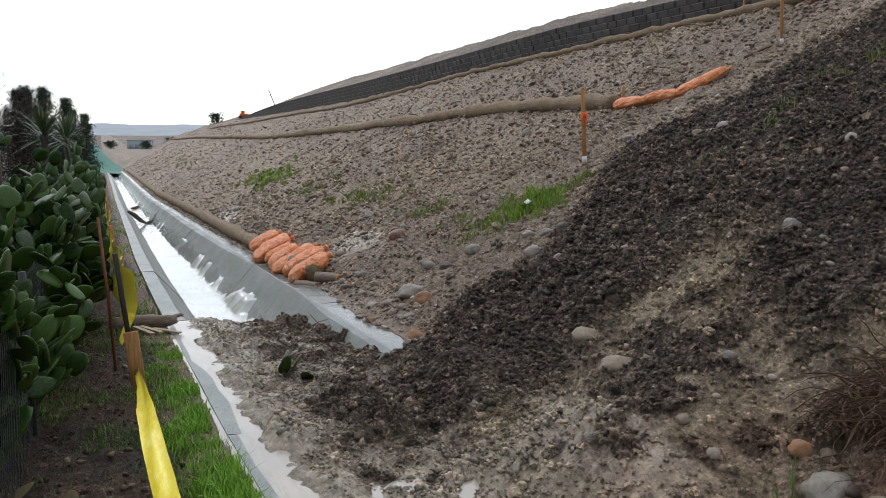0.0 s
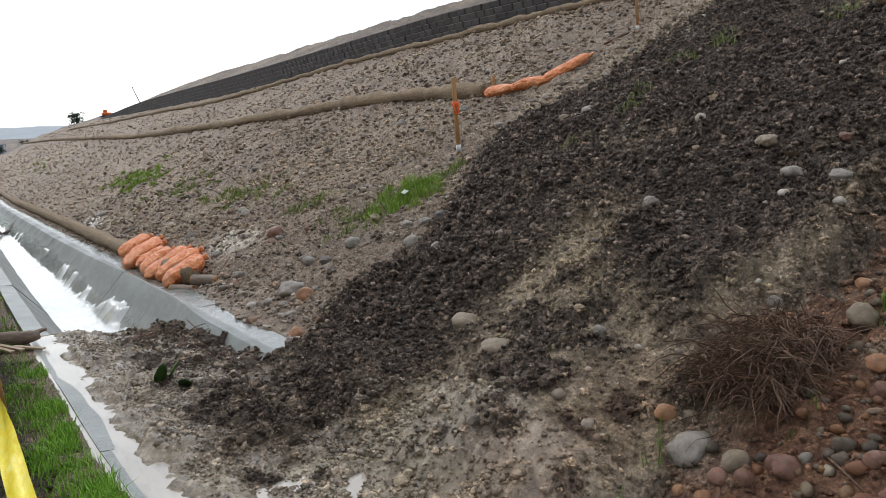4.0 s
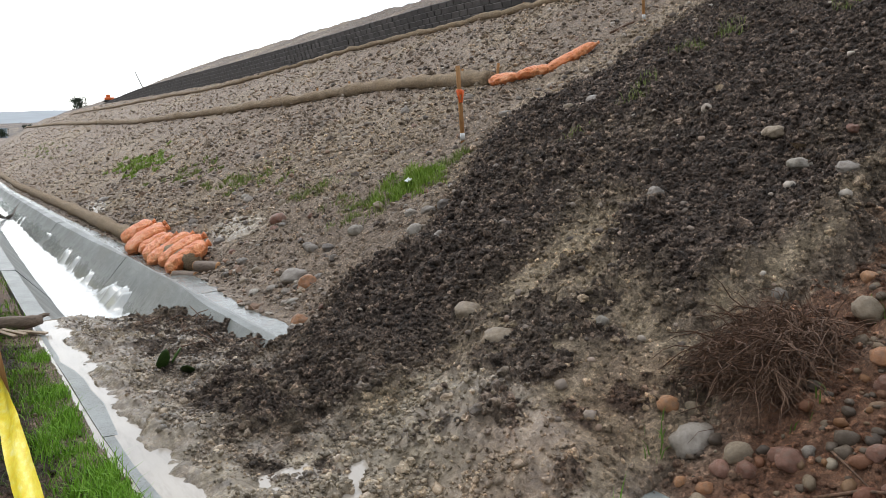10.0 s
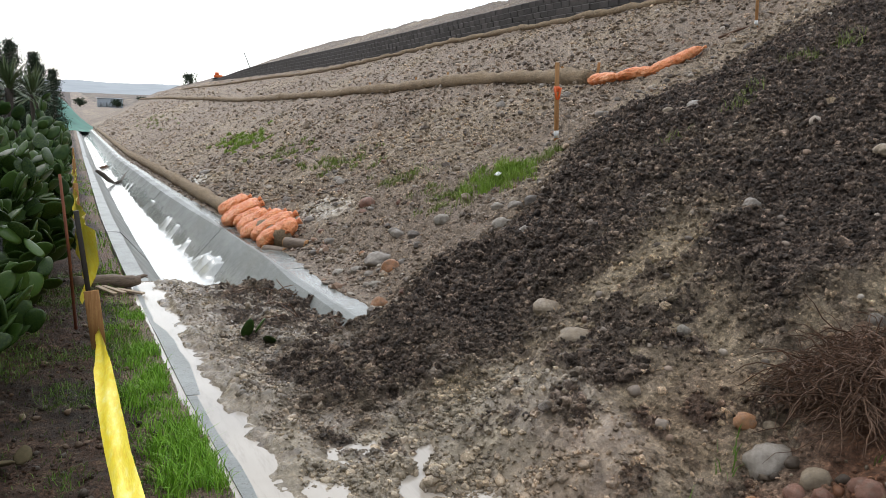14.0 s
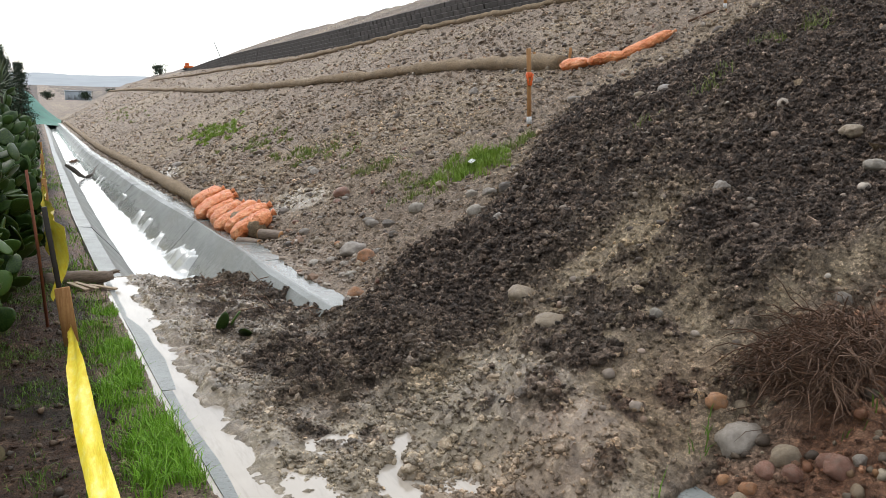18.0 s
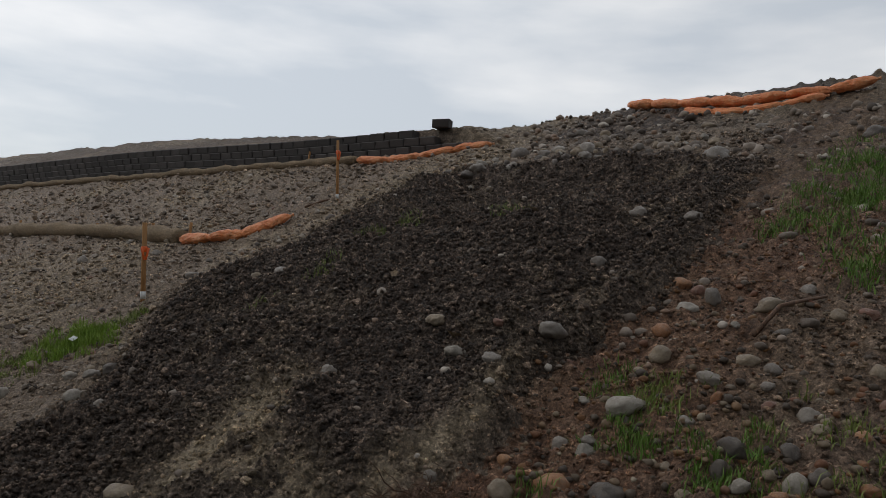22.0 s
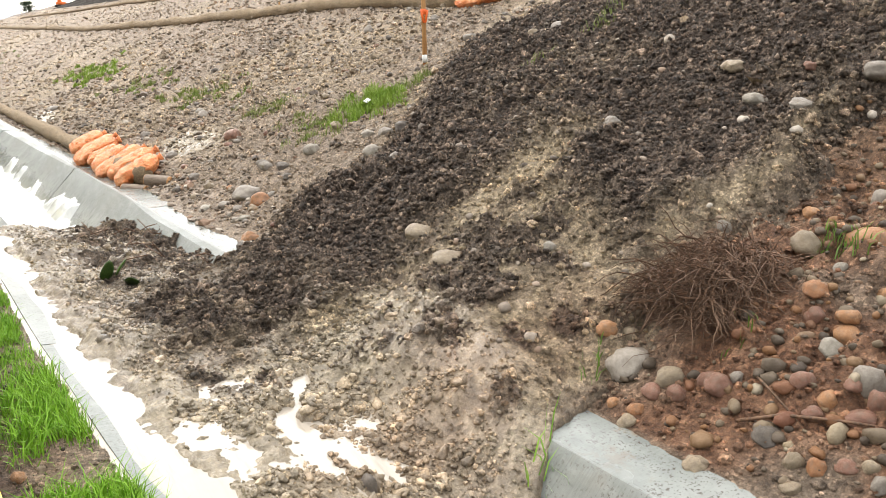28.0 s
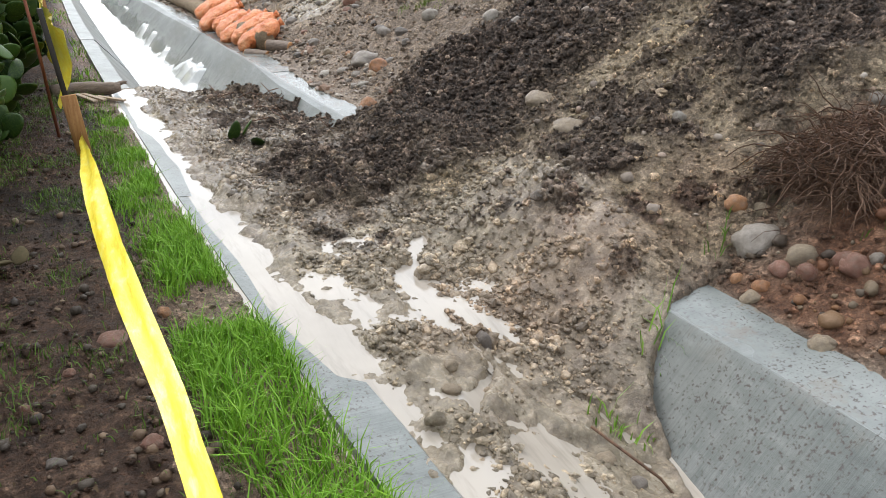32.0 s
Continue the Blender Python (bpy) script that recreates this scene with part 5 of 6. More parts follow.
def yucca(x, y, tall, seed):
    rng = random.Random(seed)
    base = spot(x, y)
    ob = thing("yucca", "spiky green yucca rising above the cactus hedge", "yucca", "yuccas in the hedge", at=base)
    part("trunk", tube("trunk", [(0, 0, -0.1), (0.02, 0, tall * 0.5), (0, 0, tall)], [0.09, 0.08, 0.09], BARK, 9), None, ob)
    verts, faces = [], []
    for _ in range(110):
        a, e = rng.uniform(0, 6.28), rng.uniform(-0.5, 1.45)
        d = Vector((math.cos(a) * math.cos(e), math.sin(a) * math.cos(e), math.sin(e)))
        s = d.cross(Vector((0, 0, 1))).normalized() * 0.022
        p, length = Vector((0, 0, tall + rng.uniform(-0.1, 0.1))), rng.uniform(0.6, 0.85)
        o = len(verts)
        mid, tip = p + d * length * 0.5, p + d * length - Vector((0, 0, 0.08 * rng.random()))
        verts += [p - s * 0.6, p + s * 0.6, mid - s, mid + s, tip]
        faces += [(o, o + 1, o + 3, o + 2), (o + 2, o + 3, o + 4)]
    part("leaves", link_mesh("leaves", verts, faces, SPEAR), None, ob)


yucca(-1.10, 18.5, 2.35, 1)
yucca(-0.72, 20.0, 2.25, 2)

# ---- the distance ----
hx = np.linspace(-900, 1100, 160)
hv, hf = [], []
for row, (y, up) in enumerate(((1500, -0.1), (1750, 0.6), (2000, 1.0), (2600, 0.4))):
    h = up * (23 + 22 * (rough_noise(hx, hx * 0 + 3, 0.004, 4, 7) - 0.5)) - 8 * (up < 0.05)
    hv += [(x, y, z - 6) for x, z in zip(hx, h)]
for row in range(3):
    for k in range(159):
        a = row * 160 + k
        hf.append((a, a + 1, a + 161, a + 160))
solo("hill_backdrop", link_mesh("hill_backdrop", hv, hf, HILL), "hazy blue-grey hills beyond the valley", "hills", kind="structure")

bank_x = np.linspace(-9, 5.5, 28)
bank_y = np.linspace(100, 128, 26)
solo("netted_bank", grid_sheet("netted_bank", bank_x, bank_y, lambda x, y: drop_of(y) - 0.3 + 4.6 * ease(y, 101, 116) * (1 - ease(y, 120, 128)) * (1 - ease(x, -2.6, 3.4)) + 0.5 * rough_noise(x, y, 0.5, 3, 5), TARP),
     "low bank covered with green erosion netting", "bank", kind="structure")


def shed(x, y, w, d, h, label):
    b = Vector((x, y, float(ground_height(np.array([float(x)]), np.array([float(y)]))[0]) - 0.2))
    ob = thing("shed", label, "building", at=b)
    bm = bmesh.new()
    box(bm, (w, d, h), Matrix.Translation((0, 0, h / 2)), 0.05)
    part("wall", bm, PALE, ob)
    bm = bmesh.new()
    box(bm, (w * 1.04, d * 1.06, 0.35), Matrix.Translation((0, 0, h + 0.18)), 0.05)
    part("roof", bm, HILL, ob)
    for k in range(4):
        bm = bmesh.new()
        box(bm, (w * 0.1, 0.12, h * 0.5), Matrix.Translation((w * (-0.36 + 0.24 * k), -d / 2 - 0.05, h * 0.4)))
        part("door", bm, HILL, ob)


shed(14, 330, 9, 8, 3.4, "pale flat-roofed shed far across the valley")


def far_tree(x, y, tall, seed):
    rng = random.Random(seed)
    base = spot(x, y, -0.2)
    ob = thing("distant_tree", "small rounded tree on the skyline", "tree", at=base)
    part("trunk", tube("trunk", [(0, 0, -0.5), (0.2, 0, tall * 0.5), (0, 0, tall * 0.8)], [0.3, 0.22, 0.1], BARK, 7), None, ob)
    centres = [Vector((rng.gauss(0, 0.24) * tall, rng.gauss(0, 0.24) * tall, tall * rng.uniform(0.25, 0.85))) for _ in range(40)]
    part("crown", foliage(rng, centres, 0.10 * tall, 26, 0.24 * tall, NEEDLE), None, ob)


far_tree(15.9, 119, 1.8, 3)
for k, (x, y, h) in enumerate(((-12, 260, 4), (-5, 300, 3.5), (3, 310, 3.5), (16, 320, 3.6), (30, 380, 4.5), (42, 420, 4.5))):
    far_tree(x, y, h, 20 + k)

mz = float(top_height(np.array([14.4]), np.array([86.0]))[0])
mc = thing("small_excavator", "small orange machine at the far end of the wall", "machine", at=(14.4, 86.0, mz))
mc.scale = (0.6, 0.6, 0.6)
for nm, size, place, mt in (("track", (1.6, 0.3, 0.35), (0, -0.45, 0.17), TYRE), ("track", (1.6, 0.3, 0.35), (0, 0.45, 0.17), TYRE), ("body", (1.5, 1.0, 0.45), (0.1, 0, 0.6), MACHINE), ("cab", (0.6, 0.8, 0.5), (-0.1, 0, 1.05), MACHINE)):
    bm = bmesh.new()
    box(bm, size, Matrix.Translation(place), 0.06)
    part(nm, bm, mt, mc)
pz = float(top_height(np.array([14.2]), np.array([68.0]))[0])
solo("leaning_pole", tube("leaning_pole", [(14.2, 68, pz - 0.2), (13.6, 68, pz + 1.3)], [0.04, 0.03], DARK_STEEL, 6), "thin pole leaning on the skyline behind the wall", "pole")

# ---- stones ----


def lump_shape(seed, level, rough, power=1.0):
    """A rounded or jagged lump about 1 across."""
    bm = bmesh.new()
    bmesh.ops.create_icosphere(bm, subdivisions=level, radius=0.5)
    rs = np.random.default_rng(seed)
    off = Vector(rs.uniform(-40, 40, 3))
    for v in bm.verts:
        d = v.co.normalized()
        k = 1 + rough * noise.noise(d * 1.3 + off) + rough * 0.5 * noise.noise(d * 3.1 + off)
        v.co = d * 0.5 * max(0.3, k)
    verts = np.array([v.co[:] for v in bm.verts])
    faces = np.array([[v.index for v in f.verts] for f in bm.faces])
    bm.free()
    return verts, faces


ROUND = [lump_shape(60 + k, 3, 0.27) for k in range(8)]
STONE_MESHES = {key: [link_mesh("stone", v, f, m) for v, f in ROUND] for key, m in STONES.items()}
WORDS = {"grey": "grey rounded cobble", "tan": "tan rounded cobble", "orange": "orange-brown rounded cobble", "red": "reddish brown stone", "white": "pale weathered cobble", "dark": "dark wet lump of rock"}


def place_stones(rows, group, where):
    rng = random.Random(len(group))
    for colour, x, y, wide, high in rows:
        ob = new("stone", rng.choice(STONE_MESHES[colour]))
        ob.location = spot(x, y, -0.08 * high)
        ob.scale = (wide * rng.uniform(0.85, 1.0), wide * rng.uniform(0.7, 0.9), max(high, 0.5 * wide) * 0.95)
        ob.rotation_euler = (rng.uniform(-0.3, 0.3), rng.uniform(-0.3, 0.3), rng.uniform(-0.6, 0.6))
        tagged(ob, WORDS[colour] + " " + where, "stone", group)


place_stones((
    ("orange", 2.96, 7.07, 0.24, 0.21), ("grey", 2.96, 7.45, 0.36, 0.18), ("white", 3.94, 6.58, 0.21, 0.17), ("tan", 2.82, 3.67, 0.27, 0.17),
    ("white", 3.82, 7.70, 0.21, 0.15), ("red", 3.71, 9.88, 0.27, 0.19), ("grey", 3.14, 10.69, 0.23, 0.20), ("orange", 2.56, 6.35, 0.19, 0.16),
    ("grey", 7.12, 12.22, 0.23, 0.21), ("grey", 4.08, 12.15, 0.21, 0.15), ("tan", 6.19, 6.78, 0.19, 0.11), ("grey", 6.66, 8.63, 0.24, 0.11),
    ("grey", 4.37, 3.81, 0.12, 0.10), ("grey", 3.63, 5.63, 0.11, 0.12), ("white", 4.19, 7.11, 0.14, 0.11), ("dark", 2.24, 5.71, 0.11, 0.10),
    ("grey", 2.76, 7.56, 0.15, 0.10), ("grey", 3.31, 21.40, 0.42, 0.26), ("grey", 4.28, 6.88, 0.18, 0.12), ("dark", 4.36, 6.66, 0.21, 0.15),
    ("white", 2.64, 7.82, 0.16, 0.10), ("white", 2.72, 6.92, 0.14, 0.08),
    ("grey", 2.93, 9.08, 0.17, 0.11), ("tan", 2.91, 8.47, 0.16, 0.11), ("orange", 2.97, 7.96, 0.11, 0.08), ("grey", 3.37, 7.92, 0.19, 0.12), ("dark", 3.47, 7.68, 0.17, 0.12),
    ("tan", 4.38, 7.07, 0.13, 0.10), ("white", 4.17, 12.57, 0.2, 0.13), ("grey", 3.32, 12.81, 0.18, 0.12), ("tan", 4.29, 8.02, 0.15, 0.10), ("dark", 3.3, 7.15, 0.14, 0.10),
    ("grey", 3.07, 7.06, 0.13, 0.09), ("tan", 2.72, 8.42, 0.12, 0.08), ("red", 3.04, 9.79, 0.13, 0.09), ("tan", 4.84, 9.39, 0.13, 0.09), ("grey", 7.45, 10.64, 0.22, 0.15),
), "stones beside the channel", "lying on the stony bank")
place_stones((
    ("grey", 2.84, 2.18, 0.25, 0.20), ("tan", 2.83, 1.94, 0.14, 0.12), ("orange", 2.87, 2.37, 0.12, 0.10), ("tan", 2.97, 2.31, 0.10, 0.09),
    ("red", 2.75, 1.96, 0.12, 0.08), ("red", 2.79, 1.86, 0.11, 0.08), ("red", 2.90, 1.73, 0.15, 0.11), ("orange", 2.63, 2.08, 0.07, 0.06),
    ("orange", 2.65, 1.96, 0.08, 0.07), ("tan", 2.93, 4.18, 0.20, 0.14), ("white", 3.15, 3.11, 0.09, 0.12), 
    ("grey", 3.83, 2.44, 0.10, 0.10), ("grey", 3.74, 2.81, 0.09, 0.07),
    ("white", 4.97, 3.08, 0.19, 0.08), ("tan", 5.29, 3.50, 0.16, 0.11), ("white", 4.42, 3.89, 0.10, 0.08), ("grey", 4.80, 2.65, 0.16, 0.08),
    ("grey", 2.96, 1.69, 0.07, 0.07), ("red", 5.39, 2.97, 0.10, 0.08),
), "stones at the foot of the slide", "half buried in the slumped soil")
place_stones((
    ("orange", 3.47, 1.68, 0.13, 0.08), ("red", 3.38, 1.61, 0.10, 0.09), ("orange", 3.43, 1.49, 0.12, 0.07),
    ("orange", 3.39, 1.46, 0.14, 0.10), ("white", 3.26, 1.46, 0.13, 0.11), ("grey", 3.13, 1.23, 0.16, 0.15), ("orange", 3.70, 1.48, 0.09, 0.12),
    ("tan", 2.72, 1.26, 0.09, 0.11), ("orange", 2.74, 1.18, 0.08, 0.09), ("dark", 2.79, 1.42, 0.16, 0.08), ("tan", 2.53, 1.55, 0.13, 0.07),
    ("red", 2.79, 1.10, 0.10, 0.07), ("red", 3.02, 1.18, 0.16, 0.10), ("white", 3.77, 1.73, 0.11, 0.09), ("red", 2.90, 1.77, 0.14, 0.10),
) + (
    ("tan", 2.58, 1.95, 0.10, 0.06), ("red", 2.93, 1.32, 0.09, 0.07), ("orange", 3.00, 1.31, 0.10, 0.08), ("red", 3.02, 1.43, 0.12, 0.09),
    ("tan", 3.83, 1.95, 0.18, 0.14), ("red", 3.08, 1.15, 0.10, 0.15), ("red", 3.06, 1.25, 0.08, 0.06), ("tan", 2.82, 1.03, 0.07, 0.07),
    ("tan", 2.63, 1.21, 0.10, 0.05), ("grey", 2.77, 0.97, 0.09, 0.07),
), "stones beside the dead bush", "in red clay by the dead bush")
place_stones((
    ("white", 6.32, 1.74, 0.28, 0.14), ("grey", 6.44, 1.58, 0.16, 0.18), ("red", 6.58, 1.74, 0.14, 0.11), ("tan", 6.37, 1.12, 0.28, 0.13),
    ("orange", 5.88, 1.79, 0.17, 0.13), ("tan", 5.45, 1.65, 0.18, 0.15), ("grey", 5.29, 2.43, 0.26, 0.14), ("grey", 6.78, 2.75, 0.20, 0.15),
    ("grey", 8.14, 2.91, 0.22, 0.16), ("grey", 11.99, 5.36, 0.42, 0.34), ("dark", 12.44, 6.94, 0.43, 0.32), ("grey", 11.42, 3.03, 0.55, 0.27),
    ("grey", 5.15, 1.21, 0.19, 0.11), ("orange", 4.03, 1.75, 0.26, 0.16), ("dark", 4.03, 1.41, 0.22, 0.13), ("white", 4.75, 1.62, 0.27, 0.10),
    ("grey", 4.75, 1.23, 0.17, 0.11), ("dark", 4.56, 0.90, 0.18, 0.13), ("white", 4.29, 0.52, 0.15, 0.17), ("orange", 4.99, 1.12, 0.09, 0.11),
    ("red", 6.28, 0.44, 0.21, 0.11), ("tan", 6.21, 0.62, 0.14, 0.11), ("grey", 5.47, 0.89, 0.17, 0.11), ("tan", 5.46, 0.29, 0.13, 0.16),
), "stones on the open bank", "on the open bank beside the slide")
place_stones((
    ("white", 4.35, 1.69, 0.16, 0.14), ("white", 4.98, 3.12, 0.16, 0.08), ("tan", 5.29, 3.55, 0.15, 0.11), ("grey", 4.43, 3.89, 0.12, 0.08),
    ("grey", 6.35, 6.53, 0.25, 0.10), ("dark", 11.99, 1.07, 0.36, 0.24), ("grey", 4.44, 1.89, 0.15, 0.13), ("dark", 4.36, 0.92, 0.12, 0.14),
    ("dark", 4.34, 0.42, 0.12, 0.11), ("red", 5.09, 0.19, 0.15, 0.11), ("grey", 6.72, 0.91, 0.17, 0.12), ("dark", 4.48, 0.59, 0.14, 0.09),
    ("tan", 13.63, 3.79, 0.37, 0.17), ("dark", 5.94, 0.94, 0.16, 0.09), ("grey", 4.89, 0.57, 0.15, 0.11), ("tan", 5.48, 1.06, 0.18, 0.11),
    ("red", 5.62, 0.14, 0.17, 0.12), ("grey", 12.27, 6.31, 0.31, 0.19), ("white", 12.52, 6.16, 0.27, 0.21), ("grey", 13.88, 6.36, 0.42, 0.21),
    ("tan", 13.51, 5.71, 0.27, 0.18), ("grey", 8.23, 2.33, 0.22, 0.13), ("orange", 6.73, 1.93, 0.19, 0.11),
), "stones high on the bank", "on the upper bank")
place_stones((
    ("dark", 1.49, 2.33, 0.10, 0.11), ("tan", 1.60, 1.63, 0.09, 0.05), ("tan", 2.55, 1.56, 0.12, 0.06), ("red", 0.10, 2.79, 0.13, 0.05),
    ("red", 0.16, 2.07, 0.09, 0.06), ("dark", -0.12, 2.12, 0.07, 0.05), ("grey", 1.65, 1.51, 0.08, 0.06), ("orange", 0.31, 2.93, 0.06, 0.06),
    ("tan", 0.39, 2.99, 0.05, 0.05), ("red", -0.20, 2.45, 0.05, 0.05), ("red", -0.06, 2.61, 0.05, 0.04), ("tan", 1.16, 1.99, 0.08, 0.05),
    ("tan", 1.23, 2.14, 0.08, 0.05),
), "stones by the path", "lying in mud by the path")

rng = random.Random(46)
rim = []
for _ in range(46):
    t = rng.random()
    rim.append((rng.choice(("grey", "tan", "grey", "white", "dark", "tan")), 11.2 + 1.3 * t + rng.gauss(0, 0.35), 7.6 - 4.6 * t + rng.gauss(0, 0.4), rng.choice((0.14, 0.18, 0.22, 0.3)) * rng.uniform(0.8, 1.2), 0.16))
place_stones(rim, "cobbles along the scarp", "lying along the scarp above the slide")


def scatter(name, places, sizes, shapes, material, seed, label, category, flat=(0.55, 1.0), sink=0.2, smooth=True, zones=None):
    """Many small lumps on the land as one object of kind stuff."""
    rs = np.random.default_rng(seed)
    n = len(places)
    z = top_height(places[:, 0], places[:, 1])
    pick = rs.integers(0, len(shapes), n)
    a, b, c = rs.uniform(0, 6.28, (3, n))
    tilt = rs.uniform(-0.5, 0.5, n)
    ca, sa, ct, st = np.cos(a), np.sin(a), np.cos(tilt), np.sin(tilt)
    turn = np.zeros((n, 3, 3))
    turn[:, 0, 0], turn[:, 0, 1], turn[:, 1, 0], turn[:, 1, 1] = ca, -sa * ct, sa, ca * ct
    turn[:, 0, 2], turn[:, 1, 2], turn[:, 2, 1], turn[:, 2, 2] = sa * st, -ca * st, st, ct
    stretch = np.stack([sizes * rs.uniform(0.9, 1.25, n), sizes * rs.uniform(0.7, 1.0, n), sizes * rs.uniform(flat[0], flat[1], n)], 1)
    vs, fs, o = [], [], 0
    for k, (v, f) in enumerate(shapes):
        who = np.where(pick == k)[0]
        if not len(who):
            continue
        w = np.einsum("nij,nvj->nvi", turn[who], v[None] * stretch[who][:, None])
        w[:, :, 0] += places[who, 0][:, None]
        w[:, :, 1] += places[who, 1][:, None]
        w[:, :, 2] += (z[who] + sizes[who] * (0.5 * flat[0] - sink))[:, None]
        vs.append(w.reshape(-1, 3))
        fs.append((f[None] + (o + np.arange(len(who)) * len(v))[:, None, None]).reshape(-1, f.shape[1]))
        o += len(who) * len(v)
    me = link_mesh(name, np.concatenate(vs), np.concatenate(fs), material, smooth)
    if zones:
        moved = places + rs.normal(0, 0.03, places.shape)
        kinds = zones(moved[:, 0], moved[:, 1])
        layer = me.color_attributes.new("zone", "FLOAT_COLOR", "POINT")
        rows = [np.repeat(kinds[pick == k], len(v), axis=0) for k, (v, f) in enumerate(shapes)]
        layer.data.foreach_set("color", np.ascontiguousarray(np.concatenate(rows), np.float32).ravel())
    return solo(name, me, label, category, kind="stuff")


def sown(count, x0, x1, y0, y1, chance, seed):
    """Random plan points in a rectangle, kept by the chance given for each."""
    rs = np.random.default_rng(seed)
    x, y = rs.uniform(x0, x1, count), rs.uniform(y0, y1, count)
    good = rs.random(count) < chance(x, y)
    return np.stack([x[good], y[good]], 1)


def sizes_of(count, mid, spread, lo, hi, seed):
    return np.clip(np.exp(np.random.default_rng(seed).normal(math.log(mid), spread, count)), lo, hi)


PEBBLES = [lump_shape(80 + k, 2, 0.35) for k in range(5)]
SMALL = [lump_shape(90 + k, 1, 0.5) for k in range(6)]


def crumb_shape(seed, level, spiky):
    """A rough crumb of soil, about 1 across: knobs and hollows all over."""
    v, f = lump_shape(seed, level, 0.5)
    return v * np.random.default_rng(seed).uniform(1 - spiky, 1 + spiky, (len(v), 1)), f


FLAKES = [crumb_shape(160 + k, 1, 0.34) for k in range(10)]
KNOBS = [crumb_shape(180 + k, 2, 0.22) for k in range(8)]
dark_soil = lambda x, y: (1 - 0.65 * ease(y, 4.8, 5.5) * (1 - ease(x, 2.05, 2.2))) * (0.16 + 0.84 * np.clip(slide_zones(x, y)[:, 0] - 1.25 * slide_zones(x, y)[:, 1], 0, 1))
on_bank = lambda x, y: (slide_depth_in(x, y) < 0.05).astype(float)
near_bank = lambda x, y: on_bank(x, y) * np.clip(8.0 / np.hypot(x, y), 0.05, 1) ** 1.4
p = sown(19000, 2.62, 13.0, 2.4, 24, lambda x, y: near_bank(x, y) * ease(rough_noise(x, y, 0.8, 3, 970), 0.35, 0.65), 1)
size = sizes_of(len(p), 0.036, 0.55, 0.016, 0.15, 1)
rank = np.argsort(-size * np.clip(9 / np.hypot(p[:, 0], p[:, 1]), 0.3, 1.5))
rng = random.Random(43)
place_stones([(rng.choice(("tan", "grey", "grey", "red", "tan", "dark")), float(p[i, 0]), float(p[i, 1]), float(size[i]) * 1.1, float(size[i]) * 0.75) for i in rank[:80]], "stones strewn over the bank", "strewn over the bank")
p, size = p[rank[80:]], size[rank[80:]]
scatter("bank_gravel", p, size, SMALL, GRAVEL, 1, "grey-brown stones strewn over the bank", "gravel", sink=0.14)
p = sown(420000, 2.62, 13.0, 2.4, 48, lambda x, y: 0.8 * np.clip(6.5 / np.hypot(x, y), 0.05, 1.0) ** 2.0 * (0.35 + 0.65 * ease(rough_noise(x, y, 0.9, 4, 975), 0.36, 0.6)), 2)
p = p[on_bank(p[:, 0], p[:, 1]) > 0]
size = sizes_of(len(p), 0.030, 0.42, 0.014, 0.11, 2) * np.clip(np.hypot(p[:, 0], p[:, 1]) / 9, 0.85, 1.9)
stony = np.random.default_rng(12).random(len(p)) < 0.28
scatter("bank_crumbs", p[~stony], size[~stony], FLAKES, LOOSE_SOIL, 2, "earth lumps over the bank", "earth lumps", (0.5, 0.9), 0.12, smooth=False, zones=ground_zones)
scatter("bank_chips", p[stony], size[stony], FLAKES, GRAVEL, 12, "small stones over the bank", "gravel", (0.5, 0.9), 0.12, smooth=False)
p = sown(11000, 2.62, 13.0, 34, 120, lambda x, y: np.clip(40 / y, 0, 1) ** 1.7, 3)
scatter("far_gravel", p, sizes_of(len(p), 0.07, 0.35, 0.04, 0.2, 3) * np.clip(p[:, 1] / 50, 0.8, 1.6), FLAKES, LOOSE_SOIL, 3, "lumps on the far part of the bank", "earth lumps", smooth=False, zones=ground_zones)
open_bank = lambda x, y: on_bank(x, y) * np.clip(4.5 / np.hypot(x, y), 0.1, 1)
p = sown(6500, 2.62, 9.0, -1.0, 2.6, lambda x, y: open_bank(x, y) * (0.15 + 0.85 * ease(rough_noise(x, y, 1.2, 3, 900), 0.42, 0.6)), 4)
size = sizes_of(len(p), 0.040, 0.55, 0.016, 0.13, 4) * np.clip(1.5 - 0.13 * p[:, 0], 0.7, 1.1)
rank = np.argsort(-size * np.where((p[:, 0] < 3.8) & (p[:, 1] > 0.6), 0.1, 1.0))
rng = random.Random(44)
place_stones([(rng.choice(("tan", "orange", "red", "red", "grey", "tan", "white", "dark")), float(p[i, 0]), float(p[i, 1]), float(size[i]) * 1.0, float(size[i]) * 0.62) for i in rank[:70]], "cobbles in the clay bank", "set in the clay bank")
size = size * np.where(p[:, 0] < 3.8, 0.7, 0.85)
p, size = p[rank[70:]], size[rank[70:]]
scatter("cobbles", p, size, PEBBLES, COBBLES, 4, "mixed rounded cobbles in the clay bank", "cobbles", sink=0.2)
p = sown(13000, 2.55, 9.0, -1.0, 2.7, open_bank, 14)
scatter("clay_crumbs", p, sizes_of(len(p), 0.022, 0.45, 0.01, 0.06, 14), SMALL, LOOSE_SOIL, 14, "crumbs of clay and soil among the cobbles", "earth lumps", smooth=False, zones=ground_zones)
p = sown(5500, 5.0, 16.5, -2.0, 9.0, lambda x, y: on_bank(x, y) * (0.12 + 0.6 * ease(rough_noise(x, y, 0.9, 3, 905), 0.42, 0.62)), 5)
